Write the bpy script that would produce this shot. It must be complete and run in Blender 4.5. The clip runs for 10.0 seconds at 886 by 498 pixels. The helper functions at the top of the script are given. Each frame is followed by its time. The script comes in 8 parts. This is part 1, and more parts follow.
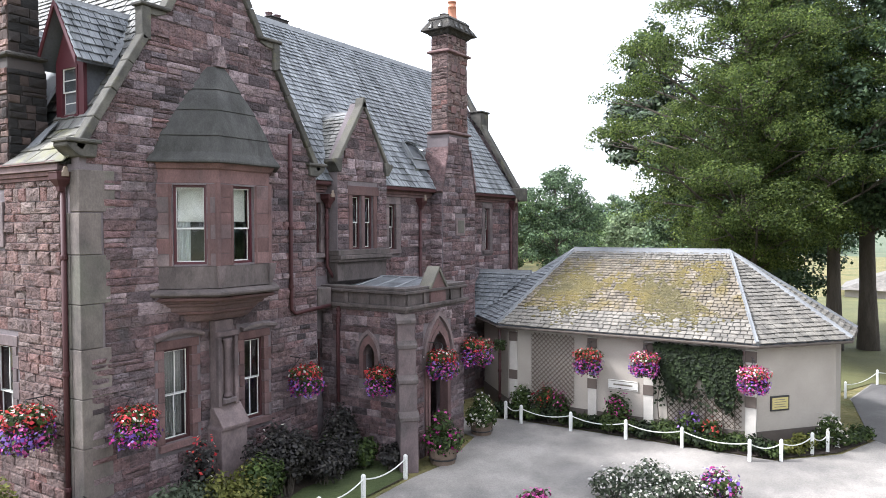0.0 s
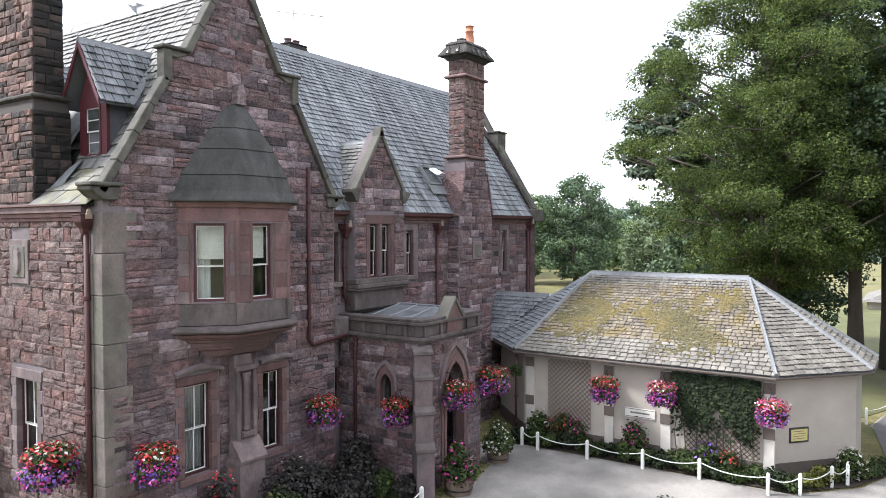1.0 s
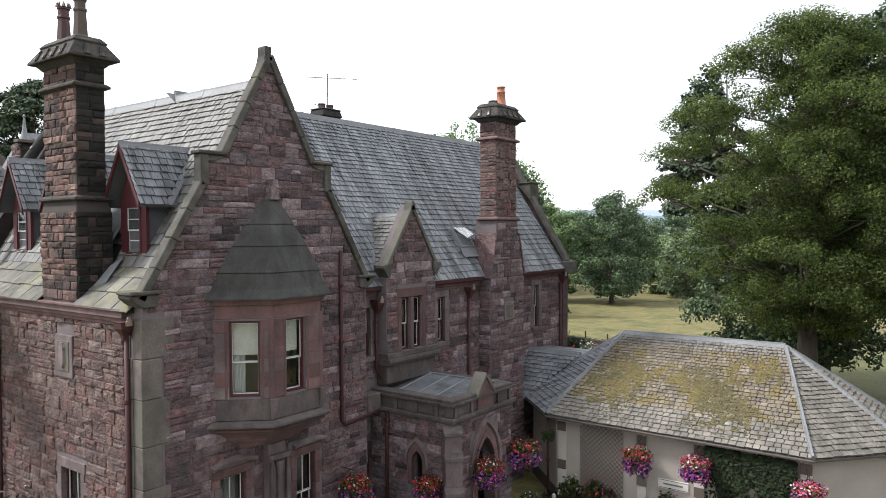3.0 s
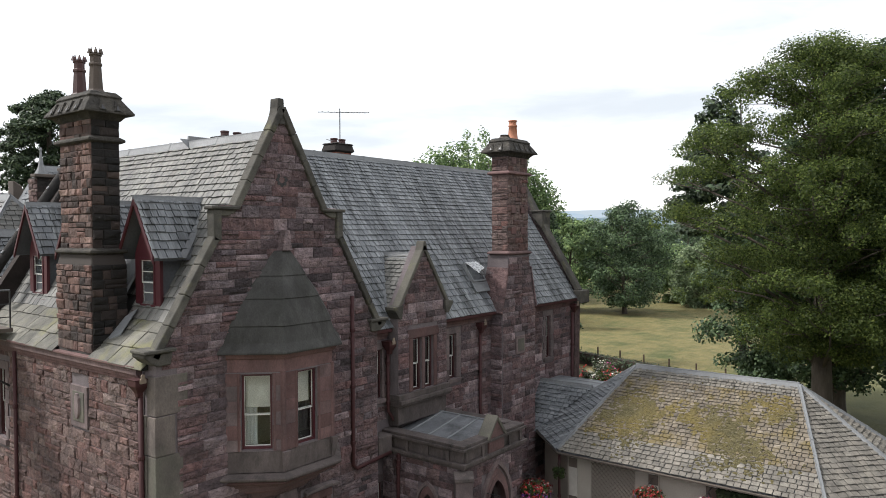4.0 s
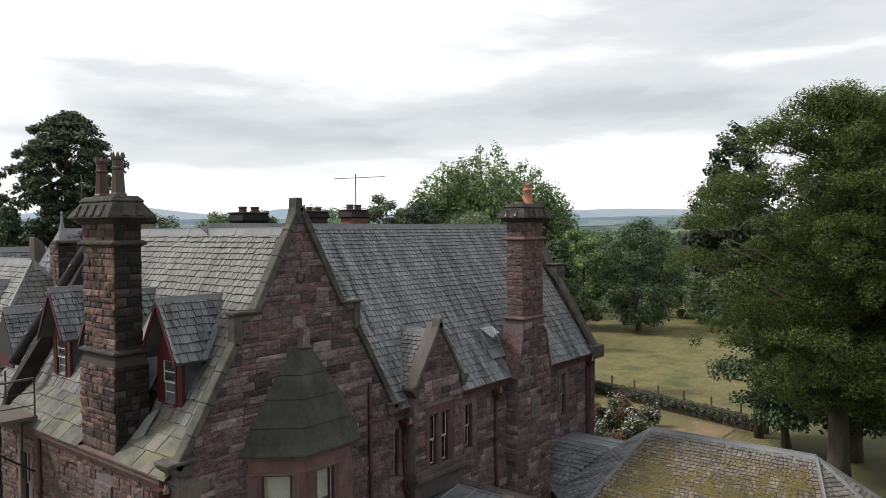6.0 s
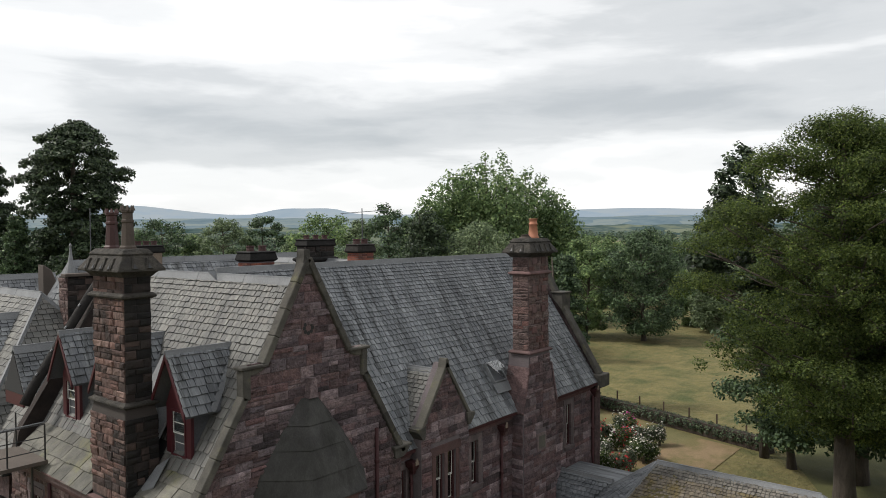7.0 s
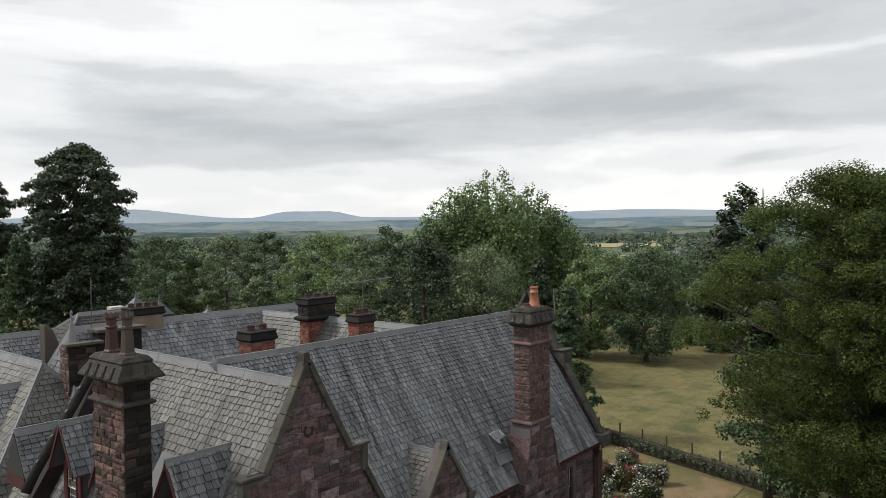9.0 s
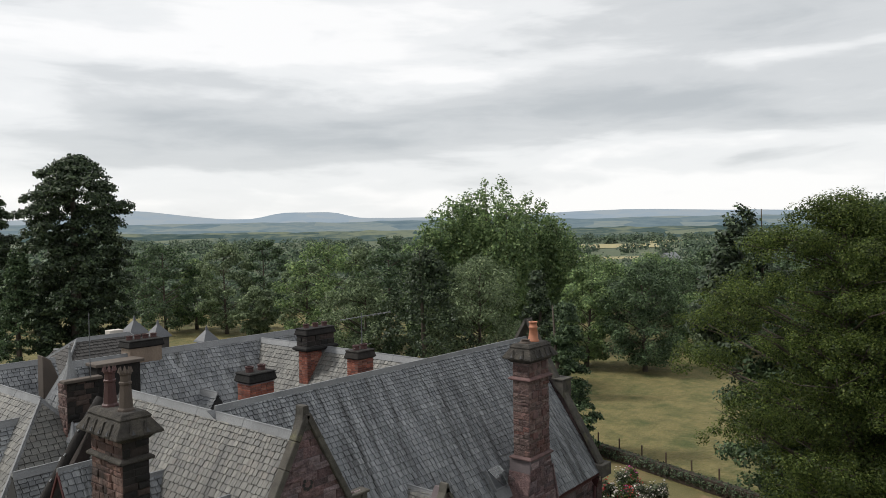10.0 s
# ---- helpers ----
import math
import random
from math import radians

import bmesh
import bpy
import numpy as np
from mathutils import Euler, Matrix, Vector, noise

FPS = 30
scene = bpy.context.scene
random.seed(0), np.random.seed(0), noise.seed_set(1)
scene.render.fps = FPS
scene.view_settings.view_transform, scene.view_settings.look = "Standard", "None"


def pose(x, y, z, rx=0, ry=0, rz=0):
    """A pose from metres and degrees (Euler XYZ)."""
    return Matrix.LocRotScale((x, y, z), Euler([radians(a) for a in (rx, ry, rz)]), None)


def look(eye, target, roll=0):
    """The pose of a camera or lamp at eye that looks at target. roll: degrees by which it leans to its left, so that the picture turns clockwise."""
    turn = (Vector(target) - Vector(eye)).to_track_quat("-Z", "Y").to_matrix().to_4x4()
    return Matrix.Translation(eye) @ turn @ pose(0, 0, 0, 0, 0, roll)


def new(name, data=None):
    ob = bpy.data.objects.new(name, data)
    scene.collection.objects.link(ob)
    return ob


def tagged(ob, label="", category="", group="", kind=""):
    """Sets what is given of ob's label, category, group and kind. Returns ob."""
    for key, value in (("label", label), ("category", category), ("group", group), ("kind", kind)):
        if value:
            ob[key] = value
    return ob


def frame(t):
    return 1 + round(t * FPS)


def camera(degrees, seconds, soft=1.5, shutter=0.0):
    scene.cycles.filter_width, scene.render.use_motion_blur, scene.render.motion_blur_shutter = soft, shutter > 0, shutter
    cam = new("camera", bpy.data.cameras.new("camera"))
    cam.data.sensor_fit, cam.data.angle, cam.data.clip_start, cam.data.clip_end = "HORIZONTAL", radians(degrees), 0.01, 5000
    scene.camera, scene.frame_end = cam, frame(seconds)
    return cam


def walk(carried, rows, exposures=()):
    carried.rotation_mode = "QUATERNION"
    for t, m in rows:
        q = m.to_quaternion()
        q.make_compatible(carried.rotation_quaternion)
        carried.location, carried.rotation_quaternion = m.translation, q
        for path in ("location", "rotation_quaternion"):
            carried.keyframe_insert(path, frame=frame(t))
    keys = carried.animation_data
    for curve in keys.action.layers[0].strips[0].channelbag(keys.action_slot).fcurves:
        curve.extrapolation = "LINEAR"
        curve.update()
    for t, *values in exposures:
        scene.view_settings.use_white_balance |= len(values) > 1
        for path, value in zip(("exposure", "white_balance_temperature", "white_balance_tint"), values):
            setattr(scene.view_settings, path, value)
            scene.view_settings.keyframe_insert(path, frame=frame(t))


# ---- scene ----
# ------------------------------------------------------------ camera and its walk
cam = camera(63.4, 10.0, 0.65)
PATH = [
    (0, (-0.369, 0.28, 6.413), (1.316, 1.355, 6.354), -0.2),
    (0.5, (-0.383, 0.234, 6.792), (1.288, 1.332, 6.735), -0.2),
    (1, (-0.412, 0.226, 7.236), (1.247, 1.342, 7.181), -0.1),
    (1.5, (-0.418, 0.162, 7.699), (1.226, 1.299, 7.644), -0.1),
    (2, (-0.429, 0.127, 8.228), (1.201, 1.284, 8.176), -0.1),
    (2.5, (-0.423, 0.08, 8.816), (1.192, 1.258, 8.765), -0.2),
    (4, (-0.402, -0.002, 10.663), (1.178, 1.223, 10.613), -0.2),
    (4.5, (-0.444, -0.006, 11.278), (1.129, 1.228, 11.228), -0.2),
    (5, (-0.462, 0.001, 11.85), (1.104, 1.244, 11.8), -0.3),
    (5.5, (-0.491, 0.022, 12.445), (1.071, 1.269, 12.395), -0.4),
    (7, (-0.625, -0.003, 14.383), (0.925, 1.259, 14.329), -0.4),
    (7.5, (-0.636, -0.037, 14.999), (0.911, 1.229, 14.947), -0.5),
    (8, (-0.606, -0.054, 15.622), (0.941, 1.213, 15.571), -0.6),
    (8.5, (-0.562, -0.019, 16.253), (0.985, 1.247, 16.203), -0.7),
    (9, (-0.49, -0.004, 16.89), (1.056, 1.263, 16.841), -0.7),
    (9.5, (-0.481, -0.021, 17.54), (1.067, 1.245, 17.491), -0.8),
    (10, (-0.434, 0.03, 18.19), (1.115, 1.294, 18.142), -0.9),
]
EXPOSURE = [(0, 1.60, 5850, 13), (1.5, 1.33, 5950, 13), (2.5, 1.00, 6080, 12), (4, 0.50, 6280, 11), (5.5, 0.12, 6400, 10), (7, -0.09, 6450, 10), (10, -0.20, 6450, 10)]
walk(cam, [(t, look(eye, target, roll)) for t, eye, target, roll in PATH], EXPOSURE)

# ------------------------------------------------------------ sky and sun
SUN_DIR = Vector((-0.36, 0.575, 0.735)).normalized()      # towards the sun
world = bpy.data.worlds.new("overcast_sky")
scene.world = world
world.use_nodes = True
wt = world.node_tree
for n in list(wt.nodes):
    wt.nodes.remove(n)


def wnode(kind, **kw):
    n = wt.nodes.new(kind)
    for k, v in kw.items():
        n.inputs[k].default_value = v
    return n


w_sky = wt.nodes.new("ShaderNodeTexSky")
w_sky.sky_type = 'NISHITA'
w_sky.sun_disc = False
w_sky.sun_elevation = math.asin(SUN_DIR.z)
w_sky.sun_rotation = math.atan2(SUN_DIR.x, SUN_DIR.y)
w_co = wt.nodes.new("ShaderNodeTexCoord")
w_map = wt.nodes.new("ShaderNodeMapping")
w_map.inputs["Rotation"].default_value = (0, 0, radians(-33))
w_map.inputs["Scale"].default_value = (1.0, 1.0, 4.6)
w_n1 = wnode("ShaderNodeTexNoise", Scale=1.5, Detail=6.0, Roughness=0.5, Distortion=0.4)
w_n2 = wnode("ShaderNodeTexNoise", Scale=3.2, Detail=5.0, Roughness=0.55)
w_m3 = wt.nodes.new("ShaderNodeMapping")
w_m3.inputs["Scale"].default_value = (1.0, 1.0, 5.0)
w_n3 = wnode("ShaderNodeTexNoise", Scale=6.0, Detail=5.0, Roughness=0.55, Distortion=0.3)
wl = wt.links.new
wl(w_co.outputs["Generated"], w_m3.inputs["Vector"])
wl(w_m3.outputs["Vector"], w_n3.inputs["Vector"])
wl(w_co.outputs["Generated"], w_map.inputs["Vector"])
wl(w_map.outputs["Vector"], w_n1.inputs["Vector"])
wl(w_map.outputs["Vector"], w_n2.inputs["Vector"])


def wmath(op, a, b=None, c=None):
    n = wt.nodes.new("ShaderNodeMath")
    n.operation = op
    for k, v in enumerate((a, b, c)):
        if v is None:
            continue
        if isinstance(v, (int, float)):
            n.inputs[k].default_value = v
        else:
            wl(v, n.inputs[k])
    return n.outputs[0]


def wdot(v):
    n = wt.nodes.new("ShaderNodeVectorMath")
    n.operation = 'DOT_PRODUCT'
    n.inputs[1].default_value = v
    wl(w_co.outputs["Generated"], n.inputs[0])
    return n.outputs["Value"]


# bearing and height of the sky, stirred a little, and the long stratus banks in it
NORTH_EAST = radians(39.2)
w_wave = wmath('SUBTRACT', w_n2.outputs["Fac"], 0.5)
w_az = wmath('ADD', wmath('ARCTAN2', wdot((math.sin(NORTH_EAST), -math.cos(NORTH_EAST), 0)), wdot((math.cos(NORTH_EAST), math.sin(NORTH_EAST), 0))), wmath('MULTIPLY', w_wave, 0.22))
w_el = wmath('ADD', wdot((0, 0, 1)), wmath('MULTIPLY', w_wave, 0.05))
w_grey = wmath('ADD', wmath('MULTIPLY', wmath('SUBTRACT', 0.64, w_n1.outputs["Fac"]), 1.4), wmath('MULTIPLY', wmath('SUBTRACT', 0.5, w_n3.outputs["Fac"]), 0.9))
for az, el, wide, high, deep in ((-0.17, 0.122, 0.20, 0.028, 0.55), (0.20, 0.165, 0.26, 0.036, 0.65), (0.48, 0.285, 0.40, 0.07, 0.50), (-0.42, 0.20, 0.11, 0.018, 0.35), (-0.33, 0.155, 0.14, 0.016, 0.40),
                                 (0.42, 0.085, 0.30, 0.014, 0.34), (0.08, 0.070, 0.26, 0.012, 0.26), (-0.44, 0.275, 0.18, 0.02, 0.20), (-0.30, 0.092, 0.22, 0.012, 0.26), (0.46, 0.135, 0.20, 0.014, 0.35),
                                 (-0.15, 0.26, 0.34, 0.07, -0.40), (0.5, 0.215, 0.14, 0.010, -0.30), (0.02, 0.205, 0.10, 0.018, -0.30)):
    qa = wmath('POWER', wmath('ABSOLUTE', wmath('DIVIDE', wmath('SUBTRACT', w_az, az), wide)), 2.0)
    qe = wmath('POWER', wmath('ABSOLUTE', wmath('DIVIDE', wmath('SUBTRACT', w_el, el), high)), 2.0)
    w_grey = wmath('ADD', w_grey, wmath('MULTIPLY', wmath('EXPONENT', wmath('MULTIPLY', wmath('ADD', qa, qe), -1.0)), deep))
w_r1 = wt.nodes.new("ShaderNodeValToRGB")
w_r1.color_ramp.interpolation = 'EASE'
for k, (p, c) in enumerate(((0.0, (1.0, 0.99, 0.975)), (0.22, (0.88, 0.885, 0.88)), (0.55, (0.675, 0.69, 0.695)), (1.0, (0.52, 0.545, 0.56)))):
    e = w_r1.color_ramp.elements[k] if k < 2 else w_r1.color_ramp.elements.new(p)
    e.position, e.color = p, (*c, 1)
wl(w_grey, w_r1.inputs["Fac"])
w_scale = wt.nodes.new("ShaderNodeVectorMath")
w_scale.operation = 'SCALE'
w_scale.inputs["Scale"].default_value = 0.10
w_mix = wt.nodes.new("ShaderNodeMixRGB")
w_mix.inputs[0].default_value = 0.92
w_bg = wt.nodes.new("ShaderNodeBackground")
w_bg.inputs["Strength"].default_value = 1.20
w_out = wt.nodes.new("ShaderNodeOutputWorld")
wl(w_sky.outputs["Color"], w_scale.inputs[0])
wl(w_scale.outputs["Vector"], w_mix.inputs[1])
wl(w_r1.outputs["Color"], w_mix.inputs[2])
wl(w_mix.outputs["Color"], w_bg.inputs["Color"])
wl(w_bg.outputs["Background"], w_out.inputs["Surface"])

sun_data = bpy.data.lights.new("sun", 'SUN')
sun_data.energy = 3.7
sun_data.angle = radians(10)
sun_data.color = (1.0, 0.95, 0.87)
sun = new("sun", sun_data)
sun.matrix_world = look((0, 0, 60), Vector((0, 0, 60)) - SUN_DIR)


# ------------------------------------------------------------ materials
def material(name, base, rough=0.85, second=None, third=None, scale=6.0, fine=60.0, bump=0.3, dist=0.02, piece=0.0, metal=0.0,
             stain=None, stain_scale=0.7, stain_at=(0.5, 0.65), stretch=(1, 1, 1), ramp=None, spec=0.4, transmit=0.0):
    """A rough natural surface: two scales of colour, fine relief, a tone of its own for each piece, and stains with a shape of their own."""
    m = bpy.data.materials.new(name)
    m.use_nodes = True
    t = m.node_tree
    b = t.nodes["Principled BSDF"]
    lk = t.links.new
    b.inputs["Roughness"].default_value = rough
    b.inputs["Metallic"].default_value = metal
    b.inputs["Specular IOR Level"].default_value = spec
    co = t.nodes.new("ShaderNodeNewGeometry")
    mp = t.nodes.new("ShaderNodeMapping")
    mp.inputs["Scale"].default_value = stretch
    lk(co.outputs["Position"], mp.inputs["Vector"])

    def noise_tex(sc, det=4.0, rgh=0.6):
        n = t.nodes.new("ShaderNodeTexNoise")
        n.inputs["Scale"].default_value, n.inputs["Detail"].default_value, n.inputs["Roughness"].default_value = sc, det, rgh
        lk(mp.outputs["Vector"], n.inputs["Vector"])
        return n.outputs["Fac"]

    def mixed(fac, a, c, mode='MIX'):
        n = t.nodes.new("ShaderNodeMixRGB")
        n.blend_type = mode
        for sock, v in ((0, fac), (1, a), (2, c)):
            if isinstance(v, (int, float)):
                n.inputs[sock].default_value = v
            elif isinstance(v, tuple):
                n.inputs[sock].default_value = (*v, 1)
            else:
                lk(v, n.inputs[sock])
        return n.outputs["Color"]

    def ranged(v, a, c):
        n = t.nodes.new("ShaderNodeMapRange")
        n.inputs["From Min"].default_value, n.inputs["From Max"].default_value = a, c
        lk(v, n.inputs["Value"])
        return n.outputs["Result"]

    second = second or tuple(min(1, c * 1.25) for c in base)
    third = third or tuple(c * 0.7 for c in base)
    col = base
    if piece > 0 or ramp:
        info = t.nodes.new("ShaderNodeObjectInfo")
        add = t.nodes.new("ShaderNodeMath")
        add.operation = 'ADD'
        lk(info.outputs["Random"], add.inputs[0])
        lk(co.outputs["Random Per Island"], add.inputs[1])
        fr = t.nodes.new("ShaderNodeMath")
        fr.operation = 'FRACT'
        lk(add.outputs[0], fr.inputs[0])
        rp = t.nodes.new("ShaderNodeValToRGB")
        rp.color_ramp.interpolation = 'LINEAR'
        stops = ramp or [third, base, second]
        els = rp.color_ramp.elements
        while len(els) < len(stops):
            els.new(0.5)
        for i, c in enumerate(stops):
            els[i].position = i / (len(stops) - 1)
            els[i].color = (*c, 1)
        lk(fr.outputs[0], rp.inputs["Fac"])
        col = mixed(piece, base, rp.outputs["Color"]) if piece < 1 else rp.outputs["Color"]
    if piece > 0 or ramp:
        tone = mixed(ranged(noise_tex(scale), 0.32, 0.70), (0.64, 0.64, 0.65), (1.32, 1.30, 1.27))
        col = mixed(1.0, col, tone, 'MULTIPLY')
        tone = mixed(ranged(noise_tex(scale * 0.3 + 0.15), 0.35, 0.7), (1.08, 1.08, 1.07), (0.74, 0.74, 0.75))
        col = mixed(1.0, col, tone, 'MULTIPLY')
    else:
        col = mixed(ranged(noise_tex(scale), 0.35, 0.7), col, mixed(0.65, col, second))
        col = mixed(ranged(noise_tex(scale * 0.37 + 0.2), 0.4, 0.72), col, mixed(0.6, col, third))
    if stain:
        col = mixed(ranged(noise_tex(stain_scale, 6.0, 0.65), *stain_at), col, stain)
    grain = noise_tex(fine, 5.0, 0.7)
    col = mixed(0.5, col, mixed(1.0, col, mixed(ranged(grain, 0.3, 0.75), (0.55, 0.55, 0.55), (1.35, 1.35, 1.35)), 'MULTIPLY'))
    lk(col, b.inputs["Base Color"])
    if bump:
        bp = t.nodes.new("ShaderNodeBump")
        bp.inputs["Strength"].default_value, bp.inputs["Distance"].default_value = bump, dist
        lk(grain, bp.inputs["Height"])
        bp2 = t.nodes.new("ShaderNodeBump")
        bp2.inputs["Strength"].default_value, bp2.inputs["Distance"].default_value = bump, dist * 3
        lk(noise_tex(scale * 2.2), bp2.inputs["Height"])
        lk(bp.outputs["Normal"], bp2.inputs["Normal"])
        lk(bp2.outputs["Normal"], b.inputs["Normal"])
    if transmit:
        tr = t.nodes.new("ShaderNodeBsdfTranslucent")
        lk(col, tr.inputs["Color"])
        ms = t.nodes.new("ShaderNodeMixShader")
        ms.inputs[0].default_value = transmit
        lk(b.outputs["BSDF"], ms.inputs[1])
        lk(tr.outputs["BSDF"], ms.inputs[2])
        lk(ms.outputs["Shader"], t.nodes["Material Output"].inputs["Surface"])
    return m


def plain(name, base, rough=0.5, metal=0.0, spec=0.5):
    return material(name, base, rough, scale=3.0, fine=45.0, bump=0.05, dist=0.004, metal=metal, spec=spec,
                    second=tuple(min(1, c * 1.08) for c in base), third=tuple(c * 0.86 for c in base))


def glass(name):
    m = bpy.data.materials.new(name)
    m.use_nodes = True
    b = m.node_tree.nodes["Principled BSDF"]
    b.inputs["Base Color"].default_value = (0.9, 0.93, 0.93, 1)
    b.inputs["Roughness"].default_value = 0.03
    b.inputs["Transmission Weight"].default_value = 1.0
    b.inputs["IOR"].default_value = 1.45
    return m


STONES = [(0.051, 0.042, 0.047), (0.161, 0.101, 0.106), (0.209, 0.155, 0.165), (0.099, 0.076, 0.086), (0.227, 0.131, 0.132), (0.166, 0.136, 0.152), (0.360, 0.280, 0.295), (0.110, 0.072, 0.074), (0.182, 0.116, 0.117), (0.276, 0.218, 0.230)]
REDS = [(0.112, 0.077, 0.075), (0.154, 0.079, 0.071), (0.171, 0.126, 0.118), (0.120, 0.073, 0.069), (0.203, 0.146, 0.135), (0.147, 0.107, 0.101), (0.101, 0.062, 0.059), (0.217, 0.168, 0.156), (0.171, 0.089, 0.079), (0.138, 0.105, 0.100)]
M_STONE = material("grey_red_sandstone", (0.152, 0.112, 0.113), 0.92, scale=5.0, fine=26, bump=1.0, dist=0.04, piece=0.95, ramp=STONES,
                   stain=(0.078, 0.068, 0.071), stain_scale=0.9, stain_at=(0.52, 0.78))
M_RED = material("warm_red_sandstone", (0.210, 0.126, 0.118), 0.92, scale=5.0, fine=26, bump=1.0, dist=0.04, piece=0.95, ramp=REDS,
                 stain=(0.094, 0.075, 0.076), stain_scale=0.6, stain_at=(0.58, 0.8))
M_SOOT = material("sooty_stone", (0.022, 0.019, 0.018), 0.92, scale=3.0, fine=40, bump=0.5, dist=0.02, piece=0.9,
                  ramp=[(0.007, 0.007, 0.007), (0.013, 0.012, 0.011), (0.024, 0.020, 0.018), (0.009, 0.009, 0.009), (0.075, 0.052, 0.045), (0.010, 0.009, 0.009)])
M_BLACKST = material("soot_blackened_stone", (0.010, 0.009, 0.009), 0.9, scale=3.0, fine=40, bump=0.6, dist=0.02, piece=0.9,
                     ramp=[(0.006, 0.006, 0.006), (0.010, 0.009, 0.009), (0.016, 0.014, 0.013), (0.007, 0.007, 0.007), (0.075, 0.052, 0.045), (0.008, 0.008, 0.008), (0.030, 0.023, 0.021), (0.009, 0.009, 0.009)])
M_STACK = material("soot_streaked_red_stone", (0.10, 0.065, 0.058), 0.92, scale=3.5, fine=30, bump=0.8, dist=0.03, piece=0.9,
                   ramp=[(0.020, 0.017, 0.016), (0.125, 0.070, 0.060), (0.180, 0.108, 0.092), (0.038, 0.028, 0.026), (0.23, 0.155, 0.134), (0.080, 0.048, 0.042), (0.028, 0.022, 0.021), (0.150, 0.085, 0.072)],
                   stain=(0.014, 0.012, 0.012), stain_scale=1.5, stain_at=(0.54, 0.72), stretch=(1, 1, 0.5))
M_DARKMORT = plain("sooty_mortar", (0.040, 0.033, 0.030), 0.95)
M_MORTAR = material("weathered_lime_mortar", (0.128, 0.108, 0.114), 0.95, scale=5, fine=50, bump=0.4, dist=0.01)
M_DRESS = material("dressed_sandstone", (0.143, 0.111, 0.112), 0.88, scale=2.6, fine=28, bump=0.4, dist=0.012, piece=0.8,
                   ramp=[(0.100, 0.078, 0.080), (0.143, 0.109, 0.110), (0.178, 0.142, 0.143), (0.117, 0.086, 0.088), (0.155, 0.131, 0.133)],
                   stain=(0.074, 0.066, 0.065), stain_scale=1.1, stain_at=(0.52, 0.78), stretch=(1, 1, 0.6))
M_DRESSR = material("dressed_red_sandstone", (0.125, 0.072, 0.070), 0.88, scale=2.6, fine=28, bump=0.4, dist=0.012, piece=0.8,
                    ramp=[(0.086, 0.049, 0.047), (0.131, 0.073, 0.070), (0.166, 0.101, 0.099), (0.106, 0.060, 0.058), (0.152, 0.108, 0.108)],
                    stain=(0.055, 0.040, 0.041), stain_scale=1.3, stain_at=(0.50, 0.74), stretch=(1, 1, 0.6))
M_QUOIN = material("lichened_grey_quoin_stone", (0.132, 0.115, 0.104), 0.9, scale=2.4, fine=28, bump=0.5, dist=0.014, piece=0.8,
                   ramp=[(0.095, 0.083, 0.076), (0.128, 0.114, 0.102), (0.150, 0.126, 0.116), (0.112, 0.094, 0.088), (0.142, 0.132, 0.112)],
                   stain=(0.094, 0.093, 0.074), stain_scale=0.9, stain_at=(0.48, 0.72), stretch=(1, 1, 0.6))
M_GREYST = material("mossy_grey_stone", (0.085, 0.080, 0.069), 0.92, (0.14, 0.132, 0.108), (0.042, 0.041, 0.036), scale=2.2, fine=32, bump=0.35, dist=0.012,
                    stain=(0.125, 0.125, 0.065), stain_scale=1.4, stain_at=(0.55, 0.8))
M_COPE = material("dark_mossy_coping", (0.066, 0.062, 0.055), 0.92, scale=3.0, fine=32, bump=0.5, dist=0.012, piece=0.8,
                  ramp=[(0.040, 0.038, 0.034), (0.066, 0.062, 0.055), (0.092, 0.088, 0.076), (0.052, 0.050, 0.045), (0.078, 0.072, 0.062)],
                  stain=(0.120, 0.115, 0.066), stain_scale=1.8, stain_at=(0.55, 0.74))
M_PARAPET = material("weathered_parapet_stone", (0.081, 0.066, 0.064), 0.9, (0.140, 0.116, 0.109), (0.036, 0.030, 0.029), scale=3.2, fine=28, bump=0.5, dist=0.012, stain=(0.036, 0.031, 0.029), stain_scale=1.8, stain_at=(0.50, 0.70), stretch=(1, 1, 0.5))
M_CAPST = material("soot_darkened_capstone", (0.032, 0.029, 0.026), 0.92, (0.085, 0.076, 0.062), (0.012, 0.012, 0.011), scale=4.0, fine=24, bump=0.8, dist=0.03)
M_BAYROOF = material("green_grey_stone_slab", (0.041, 0.040, 0.039), 0.92, (0.082, 0.080, 0.076), (0.026, 0.027, 0.023), scale=2.6, fine=26, bump=0.5, dist=0.015, stain=(0.024, 0.024, 0.021), stain_scale=1.6, stain_at=(0.48, 0.66), stretch=(1, 1, 0.45))
SLATES = [(0.131, 0.142, 0.158), (0.175, 0.188, 0.205), (0.215, 0.230, 0.246), (0.153, 0.166, 0.183), (0.254, 0.270, 0.286), (0.190, 0.204, 0.216)]
M_SLATE = material("blue_grey_slate", (0.175, 0.187, 0.200), 0.6, scale=2.4, fine=26, bump=0.4, dist=0.01, piece=0.75, ramp=SLATES,
                   stain=(0.052, 0.055, 0.058), stain_scale=3.0, stain_at=(0.47, 0.66), stretch=(1.5, 0.13, 0.13))
M_SLATEB = material("rear_blue_grey_slate", (0.17, 0.176, 0.178), 0.62, scale=2.0, fine=30, bump=0.4, dist=0.01, piece=0.85, ramp=SLATES,
                    stain=(0.066, 0.068, 0.068), stain_scale=1.6, stain_at=(0.50, 0.70), stretch=(0.8, 0.8, 0.25))
